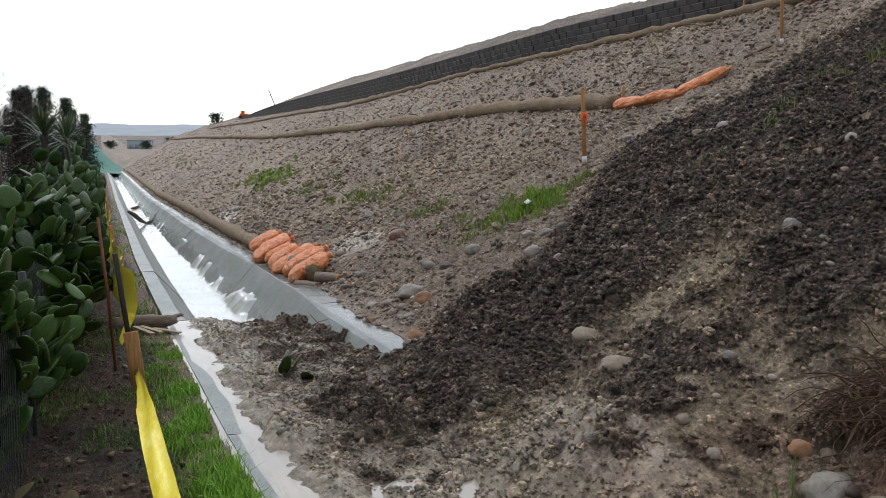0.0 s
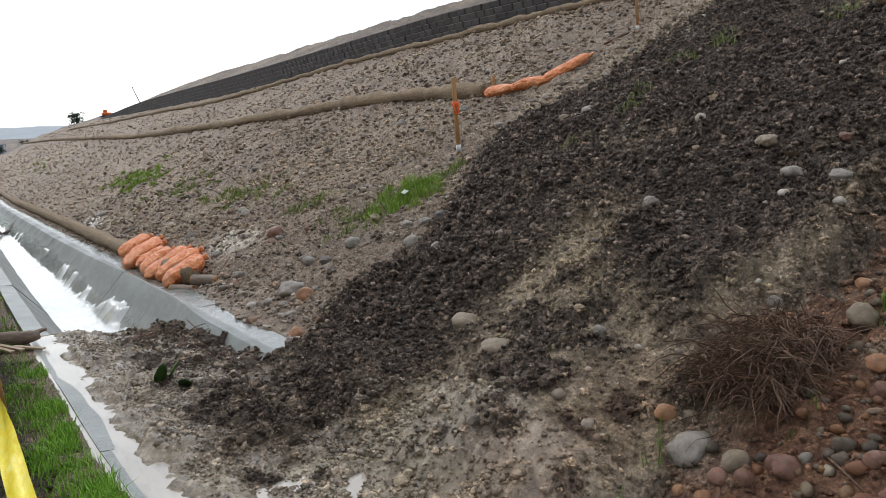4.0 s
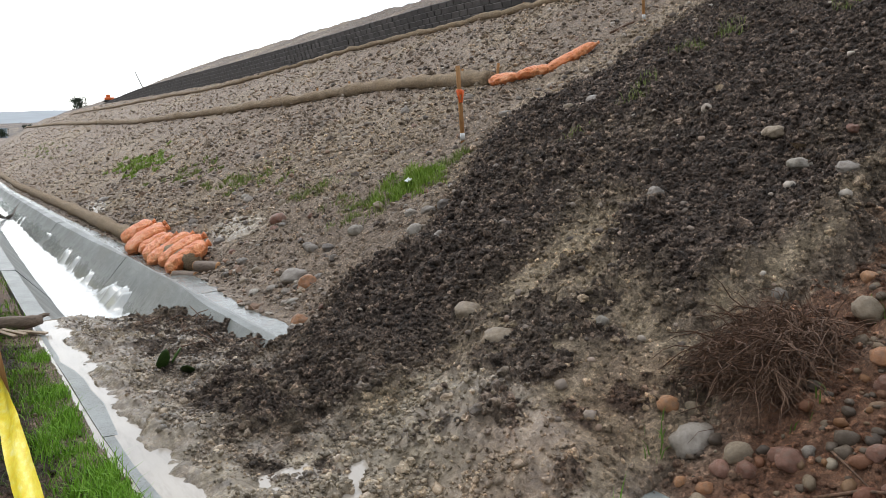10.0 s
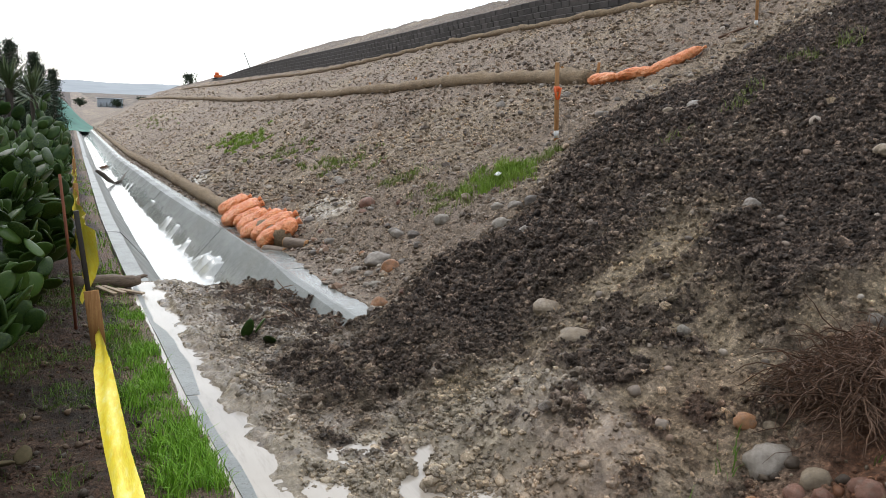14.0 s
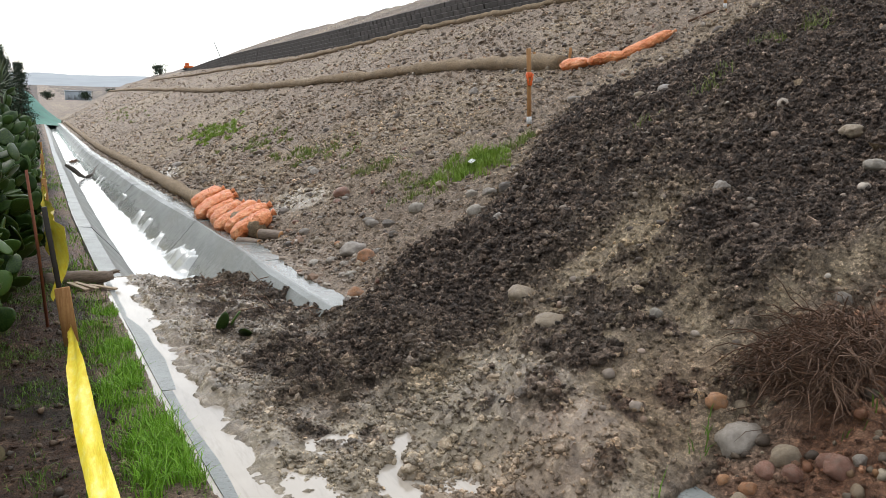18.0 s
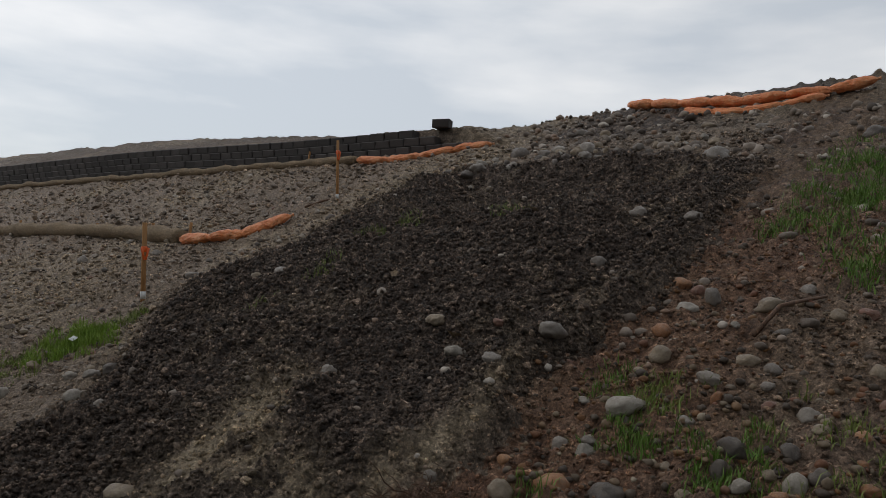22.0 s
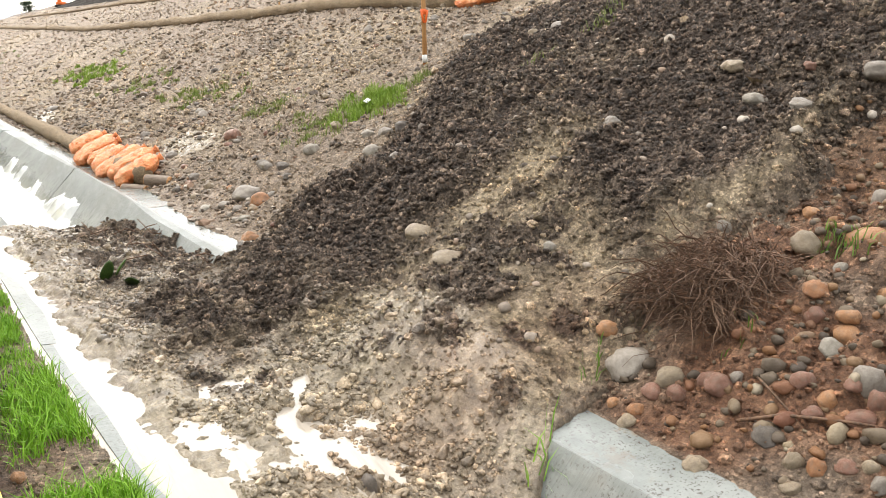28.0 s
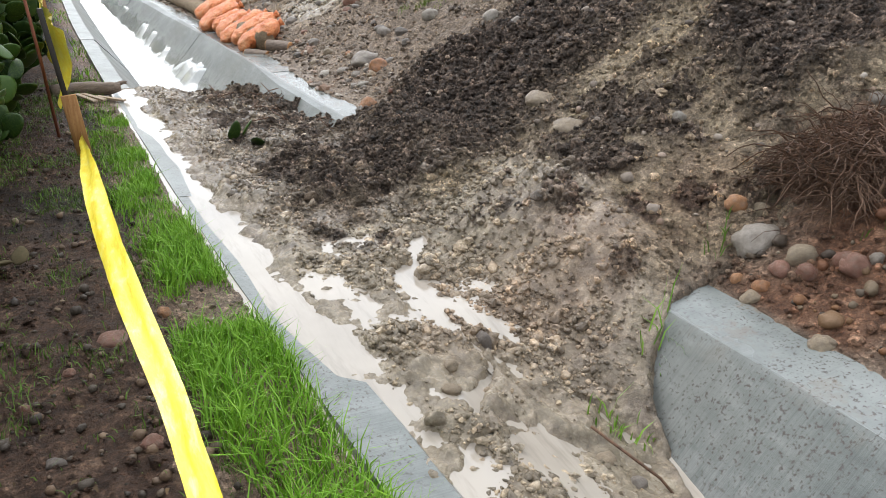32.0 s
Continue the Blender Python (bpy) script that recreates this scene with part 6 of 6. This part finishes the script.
scatter("upper_cobbles", p, sizes_of(len(p), 0.065, 0.45, 0.03, 0.2, 5) * np.clip(p[:, 0] / 9, 0.6, 1.3), PEBBLES, GRAVEL, 5, "stones on the upper bank", "cobbles", sink=0.2)
clump = lambda x, y: 0.3 + 0.7 * ease(rough_noise(x, y, 2.2, 3, 321), 0.36, 0.54)
p = sown(90000, 1.2, 9.5, 2.2, 8.6, lambda x, y: (slide_depth_in(x, y) > -0.05) * ease(x, 1.2, 1.6) * np.clip(4.6 / np.hypot(x, y), 0.12, 1) ** 1.2 * clump(x, y) * dark_soil(x, y), 6)
size = sizes_of(len(p), 0.024, 0.45, 0.012, 0.085, 6)
fine = (np.hypot(p[:, 0], p[:, 1]) < 5.0) | (size > 0.06)
scatter("soil_clods", p[fine][:8000], size[fine][:8000], KNOBS, LOOSE_SOIL, 6, "dark crumbly clods of soil on the slide", "soil clods", (0.6, 1.0), 0.12, zones=slide_zones, smooth=False)
scatter("upper_clods", p[~fine], size[~fine] * 1.15, FLAKES, LOOSE_SOIL, 16, "dark clods of soil on the upper slide", "soil clods", (0.6, 1.0), 0.08, smooth=False, zones=slide_zones)
p = sown(210000, 1.2, 11.5, 1.9, 8.8, lambda x, y: (slide_depth_in(x, y) > -0.05) * ease(x, 1.2, 1.6) * dark_soil(x, y) * np.clip(4.6 / np.hypot(x, y), 0.15, 1) ** 1.2, 7)
scatter("soil_crumbs", p, sizes_of(len(p), 0.0145, 0.42, 0.007, 0.04, 7) * np.clip(np.hypot(p[:, 0], p[:, 1]) / 5, 0.85, 1.8), FLAKES, LOOSE_SOIL, 7, "dark crumbs of soil over the slide", "soil crumbs", (0.7, 1.1), 0.05, smooth=False, zones=slide_zones)
p = sown(1000, 2.4, 11.5, 2.2, 8.6, lambda x, y: (slide_depth_in(x, y) > 0.1) * np.clip(6 / np.hypot(x, y), 0.2, 1), 8)
scatter("slide_stones", p, sizes_of(len(p), 0.036, 0.45, 0.016, 0.10, 8), PEBBLES, GRAVEL, 8, "pale pebbles mixed into the slumped soil", "pebbles", sink=0.22)
# clods lie in huddles in the mud, with bare wet silt between
huddle = lambda x, y: ease(rough_noise(x, y, 3.4, 4, 951, 0.6), 0.47, 0.57)
muddy = lambda x, y: (slide_depth_in(x, y) > 0.0) * (1 - ease(x, 1.9, 2.6)) * (0.04 + 0.30 * ease(y, 2.9, 3.6) + huddle(x, y)) * (1 - threads(x, y)) * ease(x - drift(x, y), 0.95, 1.1) * np.clip(4.2 / np.hypot(x, y), 0.4, 1)
p = sown(80000, 0.7, 2.6, 0.8, 9.0, muddy, 9)
scatter("mud_clods", p, sizes_of(len(p), 0.0115, 0.5, 0.005, 0.04, 9), FLAKES, LOOSE_SOIL, 9, "brown clods lying in the wet mud", "mud clods", (0.5, 0.9), 0.10, smooth=False, zones=slide_zones)
p = sown(5200, 0.8, 2.5, 0.9, 5.2, lambda x, y: muddy(x, y) * huddle(x, y) ** 2, 19)
scatter("mud_lumps", p, sizes_of(len(p), 0.024, 0.45, 0.012, 0.075, 19), KNOBS, LOOSE_SOIL, 19, "dark crumbly lumps huddled in the wet mud", "mud clods", (0.5, 0.85), 0.16, zones=slide_zones)
p = sown(4200, -1.5, 0.5, 0.8, 9.0, lambda x, y: 0.8 * np.clip(3.5 / np.hypot(x, y), 0.15, 1), 10)
scatter("path_gravel", p, sizes_of(len(p), 0.015, 0.7, 0.006, 0.05, 10), SMALL, PATH_GRAVEL, 10, "small stones trodden into the dark path", "gravel", sink=0.14)
p = sown(6000, -1.6, 0.66, 0.6, 9.0, lambda x, y: 0.9 * np.clip(3.2 / np.hypot(x, y), 0.1, 1), 15)
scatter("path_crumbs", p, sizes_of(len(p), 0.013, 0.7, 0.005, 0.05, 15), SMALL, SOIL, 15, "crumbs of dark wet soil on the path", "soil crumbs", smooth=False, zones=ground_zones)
p = sown(3500, 2.36, 2.9, 5.6, 60, lambda x, y: np.clip(12 / y, 0.1, 1), 11)
scatter("toe_gravel", p, sizes_of(len(p), 0.04, 0.5, 0.015, 0.12, 11), SMALL, GRAVEL, 11, "stones along the edge of the channel", "gravel", smooth=False)

# ---- grass ----


def blades(name, places, heights, material, seed, label, lean=0.5, width=0.0045):
    """Bent grass blades as one object of kind stuff."""
    rs = np.random.default_rng(seed)
    n = len(places)
    z = top_height(places[:, 0], places[:, 1])
    a, s = rs.uniform(0, 6.28, n), rs.uniform(0, 6.28, n)
    bend = heights * rs.uniform(0.1, 1.0, n) * lean
    dx, dy, wx, wy = np.cos(a), np.sin(a), np.cos(s) * width, np.sin(s) * width
    v = np.zeros((n, 5, 3))
    root = np.stack([places[:, 0], places[:, 1], z - 0.01], 1)
    for k, (t, w) in enumerate(((0, 1), (0, -1), (0.55, 0.9), (0.55, -0.9), (1, 0))):
        v[:, k, 0] = root[:, 0] + dx * bend * t ** 2 + wx * w
        v[:, k, 1] = root[:, 1] + dy * bend * t ** 2 + wy * w
        v[:, k, 2] = root[:, 2] + heights * (t - 0.28 * lean * t ** 3)
    o = (np.arange(n) * 5)[:, None]
    f = np.concatenate([o + [0, 1, 3], o + [0, 3, 2], o + [2, 3, 4]])
    return solo(name, link_mesh(name, v.reshape(-1, 3), f, material), label, "grass", kind="stuff")


def verge(x, y):
    edge = 0.12 * (rough_noise(x, y, 2.4, 3, 705) - 0.5) - drift(x, y)
    tuft = ease(rough_noise(x, y, 3.6, 3, 700), 0.42, 0.56)
    low = (ease(x + edge, 0.28, 0.44) - ease(x + edge, 0.62, 0.70)) * ease(y, 2.95, 3.2) * (1 - ease(y, 6.6, 7.8))
    wide = (ease(x + edge, 0.28, 0.42) - ease(x + edge, 0.70, 0.77)) * ease(y, 0.4, 0.9) * (1 - ease(y, 2.55, 2.8))
    return np.clip(low * (0.10 + 0.8 * tuft) + wide * (0.40 + tuft), 0, 1)


p = sown(80000, 0.02, 0.85, 0.4, 7.8, verge, 20)
blades("grass_verge", p, sizes_of(len(p), 0.105, 0.38, 0.03, 0.21, 20) * np.clip(1.25 - 0.12 * p[:, 1], 0.5, 1.1), GRASS, 20, "bright green grass along the edge of the channel", 0.9, 0.0026)
p = sown(3500, 0.1, 0.66, 7.5, 40, lambda x, y: ease(rough_noise(x, y, 0.9, 3, 720), 0.45, 0.6) * np.clip(14 / y, 0.2, 1), 21)
blades("far_verge", p, sizes_of(len(p), 0.07, 0.3, 0.03, 0.12, 21), GRASS, 21, "patchy grass along the far path", 0.7, 0.006)
p = sown(52000, -1.2, 0.45, 0.8, 9.0, lambda x, y: 0.06 + ease(rough_noise(x, y, 2.3, 3, 730), 0.48, 0.62) * 0.8, 22)
blades("path_weeds", p, sizes_of(len(p), 0.045, 0.4, 0.02, 0.1, 22), BANK_GRASS, 22, "thin trodden weeds on the dark path", 0.9, 0.002)


def patch(cx, cy, rx, ry, count, seed):
    rs = np.random.default_rng(seed)
    c = rs.normal(0, 0.5, (int(count ** 0.5) + 2, 2)) * (rx, ry) + (cx, cy)
    return c[rs.integers(0, len(c), count)] + rs.normal(0, 0.045, (count, 2))


for k, (cx, cy, rx, ry, n, tall, mat_, what) in enumerate((
        (4.85, 8.1, 0.34, 0.45, 3200, 0.13, TUFT, "tuft of bright grass on the bank"), (4.25, 8.4, 0.40, 0.6, 800, 0.09, DRY_GRASS, "thin grass on the bank"),
        (5.45, 8.05, 0.25, 0.2, 260, 0.11, DRY_GRASS, "yellowish grass by the survey stake"), (4.45, 10.4, 0.4, 0.7, 450, 0.10, DRY_GRASS, "thin grass on the bank"),
        (4.55, 13.7, 0.6, 1.3, 900, 0.10, DRY_GRASS, "yellow-green grass on the bank"), (4.75, 18.2, 0.6, 1.8, 700, 0.10, DRY_GRASS, "sparse yellow-green grass on the bank"),
        (4.95, 25.5, 0.75, 3.2, 2600, 0.13, TUFT, "yellow-green grass patch along the bank"), (5.6, 60, 1.2, 12, 700, 0.16, DRY_GRASS, "faint grass on the far bank"),
        (7.45, 6.1, 0.16, 0.16, 90, 0.13, DRY_GRASS, "small grass tuft in the slide"), (8.0, 6.0, 0.25, 0.2, 110, 0.13, DRY_GRASS, "small grass tuft in the slide"),
        (6.4, 5.9, 0.15, 0.15, 60, 0.11, DRY_GRASS, "small grass tuft in the slide"), (6.1, 5.75, 0.2, 0.15, 80, 0.11, DRY_GRASS, "small grass tuft in the slide"),
        (5.4, 5.8, 0.1, 0.1, 30, 0.10, DRY_GRASS, "small grass tuft in the slide"), (8.3, 4.7, 0.4, 0.3, 160, 0.12, DRY_GRASS, "sparse grass on the slide")) + (
        (4.5, 1.5, 0.30, 0.30, 520, 0.075, BANK_GRASS, "grass among cobbles on the bank"), (4.97, 1.43, 0.35, 0.32, 520, 0.075, DRY_GRASS, "grass among cobbles on the bank"),
        (5.1, 1.85, 0.2, 0.2, 160, 0.075, BANK_GRASS, "grass among cobbles on the bank"), (4.3, 0.9, 0.4, 0.4, 620, 0.08, BANK_GRASS, "grass among cobbles on the bank"),
        (4.6, 0.2, 0.5, 0.5, 700, 0.08, DRY_GRASS, "grass among cobbles on the bank"), (3.85, 1.75, 0.12, 0.12, 60, 0.09, BANK_GRASS, "grass beside the dead bush"),
        (3.1, 1.78, 0.04, 0.04, 10, 0.09, BANK_GRASS, "few grass blades under the dead bush"), (2.68, 2.26, 0.03, 0.05, 10, 0.13, BANK_GRASS, "few long grass blades by the clay"), (2.12, 2.0, 0.05, 0.16, 24, 0.2, GRASS, "long grass blades on the concrete edge"),
        (1.75, 1.75, 0.1, 0.1, 40, 0.08, GRASS, "small sprouts in the mud"))):
    p = patch(cx, cy, rx, ry, n, 800 + k)
    p = p[p[:, 0] > 1.6]
    blades("grass_patch", p, sizes_of(len(p), tall, 0.3, 0.03, 0.3, 30 + k), mat_, 30 + k, what, 0.75, 0.0035 if cy < 12 else 0.008)
rs = np.random.default_rng(23)
tufts = np.stack([rs.uniform(6.7, 11.6, 130), rs.uniform(-1.5, 0.5, 130)], 1)
tufts[:, 1] += 0.95 * ease(tufts[:, 0], 6.4, 8.2)
p = tufts[rs.integers(0, 110, 9000)] + rs.normal(0, 0.12, (9000, 2))
blades("bank_grass", p, sizes_of(len(p), 0.11, 0.35, 0.04, 0.24, 23), BANK_GRASS, 23, "lush green grass on the open bank", 0.95, 0.0042)

# ---- dead bush ----
bush_at = spot(3.27, 2.12)
bush = thing("dead_bush", "tangled brown dead bush slumped on the cobbles", "bush", at=bush_at)
rng = random.Random(77)
tv, tf = [], []
for k in range(1350):
    # several clumps of stems, springing from the uphill edge and drooping over the cobbles
    cx, cy, cr = rng.choice(((0.0, 0.0, 0.20), (0.0, 0.0, 0.20), (0.20, 0.14, 0.15), (-0.14, -0.10, 0.13), (0.22, -0.10, 0.13), (-0.10, 0.20, 0.13)))
    a, r = rng.uniform(0, 6.28), math.sqrt(rng.random())
    u, w = cx + cr * math.cos(a) * r, cy + cr * 1.1 * math.sin(a) * r
    p = Vector((u, w, 0.03 + 0.45 * u + 0.7 * cr * (1 - r * r) + rng.uniform(-0.03, 0.04)))
    d = Vector((rng.gauss(-0.4, 0.7), rng.gauss(-0.1, 0.8), rng.gauss(0.15, 0.6))).normalized()
    stray = rng.random() < 0.2
    pts, seg = [p], rng.uniform(0.05, 0.085) if stray else rng.uniform(0.015, 0.05)
    for s in range(5):
        d = (d + Vector((rng.gauss(-0.08, 0.4), rng.gauss(0, 0.4), rng.gauss(-0.26, 0.35)))).normalized()
        q = pts[-1] + d * seg
        q.z = max(q.z, 0.44 * q.x + 0.012)
        pts.append(q)
    r0 = rng.uniform(0.0018, 0.0038) * (1.25 if stray else 1.0)
    v, f = tube_arrays(pts, [r0, r0, r0 * 0.9, r0 * 0.8, r0 * 0.6, r0 * 0.4], 3, caps=False)
    o = len(tv)
    tv += v
    tf += [tuple(o + i for i in t) for t in f]
tangle = part("tangle", link_mesh("tangle", tv, tf, TWIG), None, bush, "fine tangled dead stems")
tangle["kind"] = "stuff"
for k in range(6):
    a = rng.uniform(0, 6.28)
    part("stem", tube("stem", [(0.1, 0, 0.0), (0.08 + 0.07 * math.cos(a), 0.1 * math.sin(a), 0.13), (0.02 + 0.12 * math.cos(a), 0.18 * math.sin(a), 0.16)], [0.008, 0.006, 0.003], TWIG, 6), None, bush)


def stick(points, radius, label, material=None, seed=0):
    pts = [spot(x, y, h) for x, y, h in points]
    n = len(pts)
    me = tube("stick", pts, [radius * (1 - 0.5 * k / n) for k in range(n)], material or TWIG, 7, seed, 0.3)
    return solo("stick", me, label, "stick", "fallen sticks")


stick([(5.86, 1.12, 0.04), (6.1, 1.0, 0.05), (6.35, 0.87, 0.04), (6.55, 0.76, 0.05)], 0.018, "dark bare branch lying on the cobbles")
stick([(2.78, 1.55, 0.02), (2.84, 1.4, 0.05), (2.92, 1.22, 0.03), (2.95, 1.1, 0.02)], 0.008, "thin twig lying on red clay")
stick([(2.98, 1.62, 0.02), (2.92, 1.5, 0.03), (2.86, 1.33, 0.02)], 0.006, "thin twig lying on red clay")
stick([(9.55, 9.55, 0.03), (9.8, 9.35, 0.04), (9.98, 9.2, 0.03)], 0.02, "dark stick lying by a survey stake")
stick([(1.62, 1.75, 0.02), (1.75, 1.5, 0.02), (1.85, 1.3, 0.01)], 0.006, "thin twig lying in the wet mud")
for k in range(16):
    x, y, a = rng.uniform(1.4, 2.1), rng.uniform(6.0, 8.0), rng.uniform(0, 6.28)
    stick([(x, y, 0.02), (x + 0.1 * math.cos(a), y + 0.1 * math.sin(a), 0.05), (x + 0.24 * math.cos(a), y + 0.24 * math.sin(a), rng.uniform(0.02, 0.16))], 0.006, "thin dark twig sticking out of the mud", seed=k)

# ---- log and boards beside the path ----
log = thing("driftwood_log", "weathered grey-brown log lying beside the channel", "log")
lp = [Vector((x, 7.98 + 0.03 * math.sin(x * 9), float(drop_of(8.0)) + 0.066 + 0.01 * x)) for x in np.linspace(0.0, 0.61, 9)]
part("trunk", tube("trunk", lp, [0.062, 0.068, 0.066, 0.07, 0.067, 0.065, 0.062, 0.058, 0.04], LOG_WOOD, 14, 3, 0.22), None, log)
for k in range(5):
    q = lp[-1] + Vector((0, rng.uniform(-0.04, 0.04), rng.uniform(-0.02, 0.05)))
    part("splinter", tube("splinter", [q - Vector((0.06, 0, 0)), q + Vector((0.03, 0.01, 0.02)), q + Vector((0.07, 0, 0.05 * rng.random()))], [0.018, 0.012, 0.003], LOG_WOOD, 5, k, 0.2), None, log)
for k, (x, y, a) in enumerate(((0.28, 7.64, 0.5), (0.35, 7.68, 0.62), (0.49, 7.66, 0.9))):
    bm = bmesh.new()
    box(bm, (0.05, 0.30, 0.018), Matrix(), 0.003)
    ob = None
    me = bpy.data.meshes.new("broken_board")
    bm.to_mesh(me)
    bm.free()
    me.materials.append(BOARD)
    ob = new("broken_board", me)
    tagged(ob, "pale broken board on the grass beside the log", "board", "broken boards")
    ob.location = spot(x, y, 0.025)
    ob.rotation_euler = (0.06, 0.05, a)

# dark branches caught across the channel
for pts, what in (([(0.78, 29.3, 0.0), (0.98, 29.5, -0.14), (1.2, 30.0, -0.38), (1.40, 30.5, -0.52)], "dark rotten branch lying down the channel side"), ([(1.48, 30.8, -0.52), (1.70, 31.3, -0.50), (1.86, 31.9, -0.36), (2.04, 32.4, -0.15)], "dark rotten branch leaning up the channel side")):
    line = [Vector((x, y, z - FALL * y + 0.05)) for x, y, z in pts]
    solo("dark_branch", tube("dark_branch", line, [0.05, 0.08, 0.075, 0.04], BARK, 10, 4, 0.3), what, "branch", "branches in the channel")
for x, y in ((1.42, 42.5), (1.62, 43.5)):
    solo("dark_branch", tube("dark_branch", [Vector((x - 0.15, y, -0.52 - FALL * y)), Vector((x, y, -0.47 - FALL * y)), Vector((x + 0.15, y, -0.52 - FALL * y))], [0.05, 0.08, 0.04], TWIG, 8, 4, 0.3), "dark clump caught in the channel water", "branch", "branches in the channel")

# ---- loose cactus pads, litter ----
for x, y, size, turn, lean, me, what in ((1.17, 5.60, 0.17, 0.4, 0.25, 0, "green cactus pad stuck in the mud"), (1.25, 5.62, 0.15, 1.2, 0.5, 1, "green cactus pad stuck in the mud"), (1.34, 5.45, 0.16, -0.5, 0.9, 2, "green cactus pad lying in the mud")):
    ob = new("cactus_pad", PAD_MESHES[me][1])
    tagged(ob, what, "cactus pad", "pads in the mud")
    ob.location, ob.rotation_euler, ob.scale = spot(x, y, -0.01), (lean, 0.2, turn), (size,) * 3
for x, y, size, turn in ((-0.40, 3.75, 0.22, 0.7), (-0.50, 3.9, 0.17, 2.2), (-0.22, 3.7, 0.13, 3.0)):
    ob = new("dead_cactus_pad", link_mesh("dead_cactus_pad", [tuple(q) for q in PAD_MESHES[1][0]], PAD_F, DEAD_PAD))
    tagged(ob, "withered brown cactus pad fallen on the path", "cactus pad", "withered pads")
    ob.location, ob.rotation_euler, ob.scale = spot(x, y, 0.02), (1.15, 0.3, turn), (size,) * 3
bm = bmesh.new()
box(bm, (0.09, 0.06, 0.012), Matrix(), 0.004)
me = bpy.data.meshes.new("litter")
bm.to_mesh(me)
bm.free()
me.materials.append(WHITE)
ob = new("litter", me)
tagged(ob, "scrap of white plastic caught in the grass", "litter")
ob.location, ob.rotation_euler = spot(4.72, 8.05, 0.13), (0.3, -0.4, 0.4)
lv, lf = [], []
for k in range(420):
    x, y, a, s = rng.uniform(-0.9, 0.4), rng.uniform(1.0, 8.5), rng.uniform(0, 6.28), rng.uniform(0.007, 0.018)
    c, up = spot(x, y, 0.012), Vector((0, 0, rng.uniform(0, 0.02)))
    u, w = Vector((math.cos(a), math.sin(a), 0)) * s, Vector((-math.sin(a), math.cos(a), 0)) * s * 0.45
    o = len(lv)
    lv += [c - u, c + w + up, c + u, c - w + up]
    lf.append((o, o + 1, o + 2, o + 3))
solo("leaf_litter", link_mesh("leaf_litter", lv, lf, DEAD_LEAF), "dead brown leaves scattered on the dark path", "leaf litter", kind="stuff")
for x, y, turn in ((6.05, 4.62, 0.4), (7.9, 4.1, 1.9), (5.1, 3.2, 2.6)):
    lv = [(-0.08, 0, 0.02), (-0.03, 0.035, 0.045), (0.035, 0.03, 0.03), (0.085, 0.01, 0.03), (0.03, -0.035, 0.045), (-0.04, -0.03, 0.02), (0, 0, 0.0)]
    lf = [(0, 1, 6), (1, 2, 6), (2, 3, 6), (3, 4, 6), (4, 5, 6), (5, 0, 6)]
    ob = solo("dead_leaf", link_mesh("dead_leaf", lv, lf, STRAW), "curled yellow-brown leaf lying on dark soil", "leaf", "leaves on the slide", at=spot(x, y, 0.03))
    ob.rotation_euler = (0.2, -0.35, turn)
solo("path_puddle", grid_sheet("path_puddle", np.arange(0.20, 0.62, 0.03), np.arange(1.6, 4.6, 0.06), lambda x, y: drop_of(y) - 0.028 + 0 * x, POOL), "shallow puddle between path and grass", "water", kind="structure")
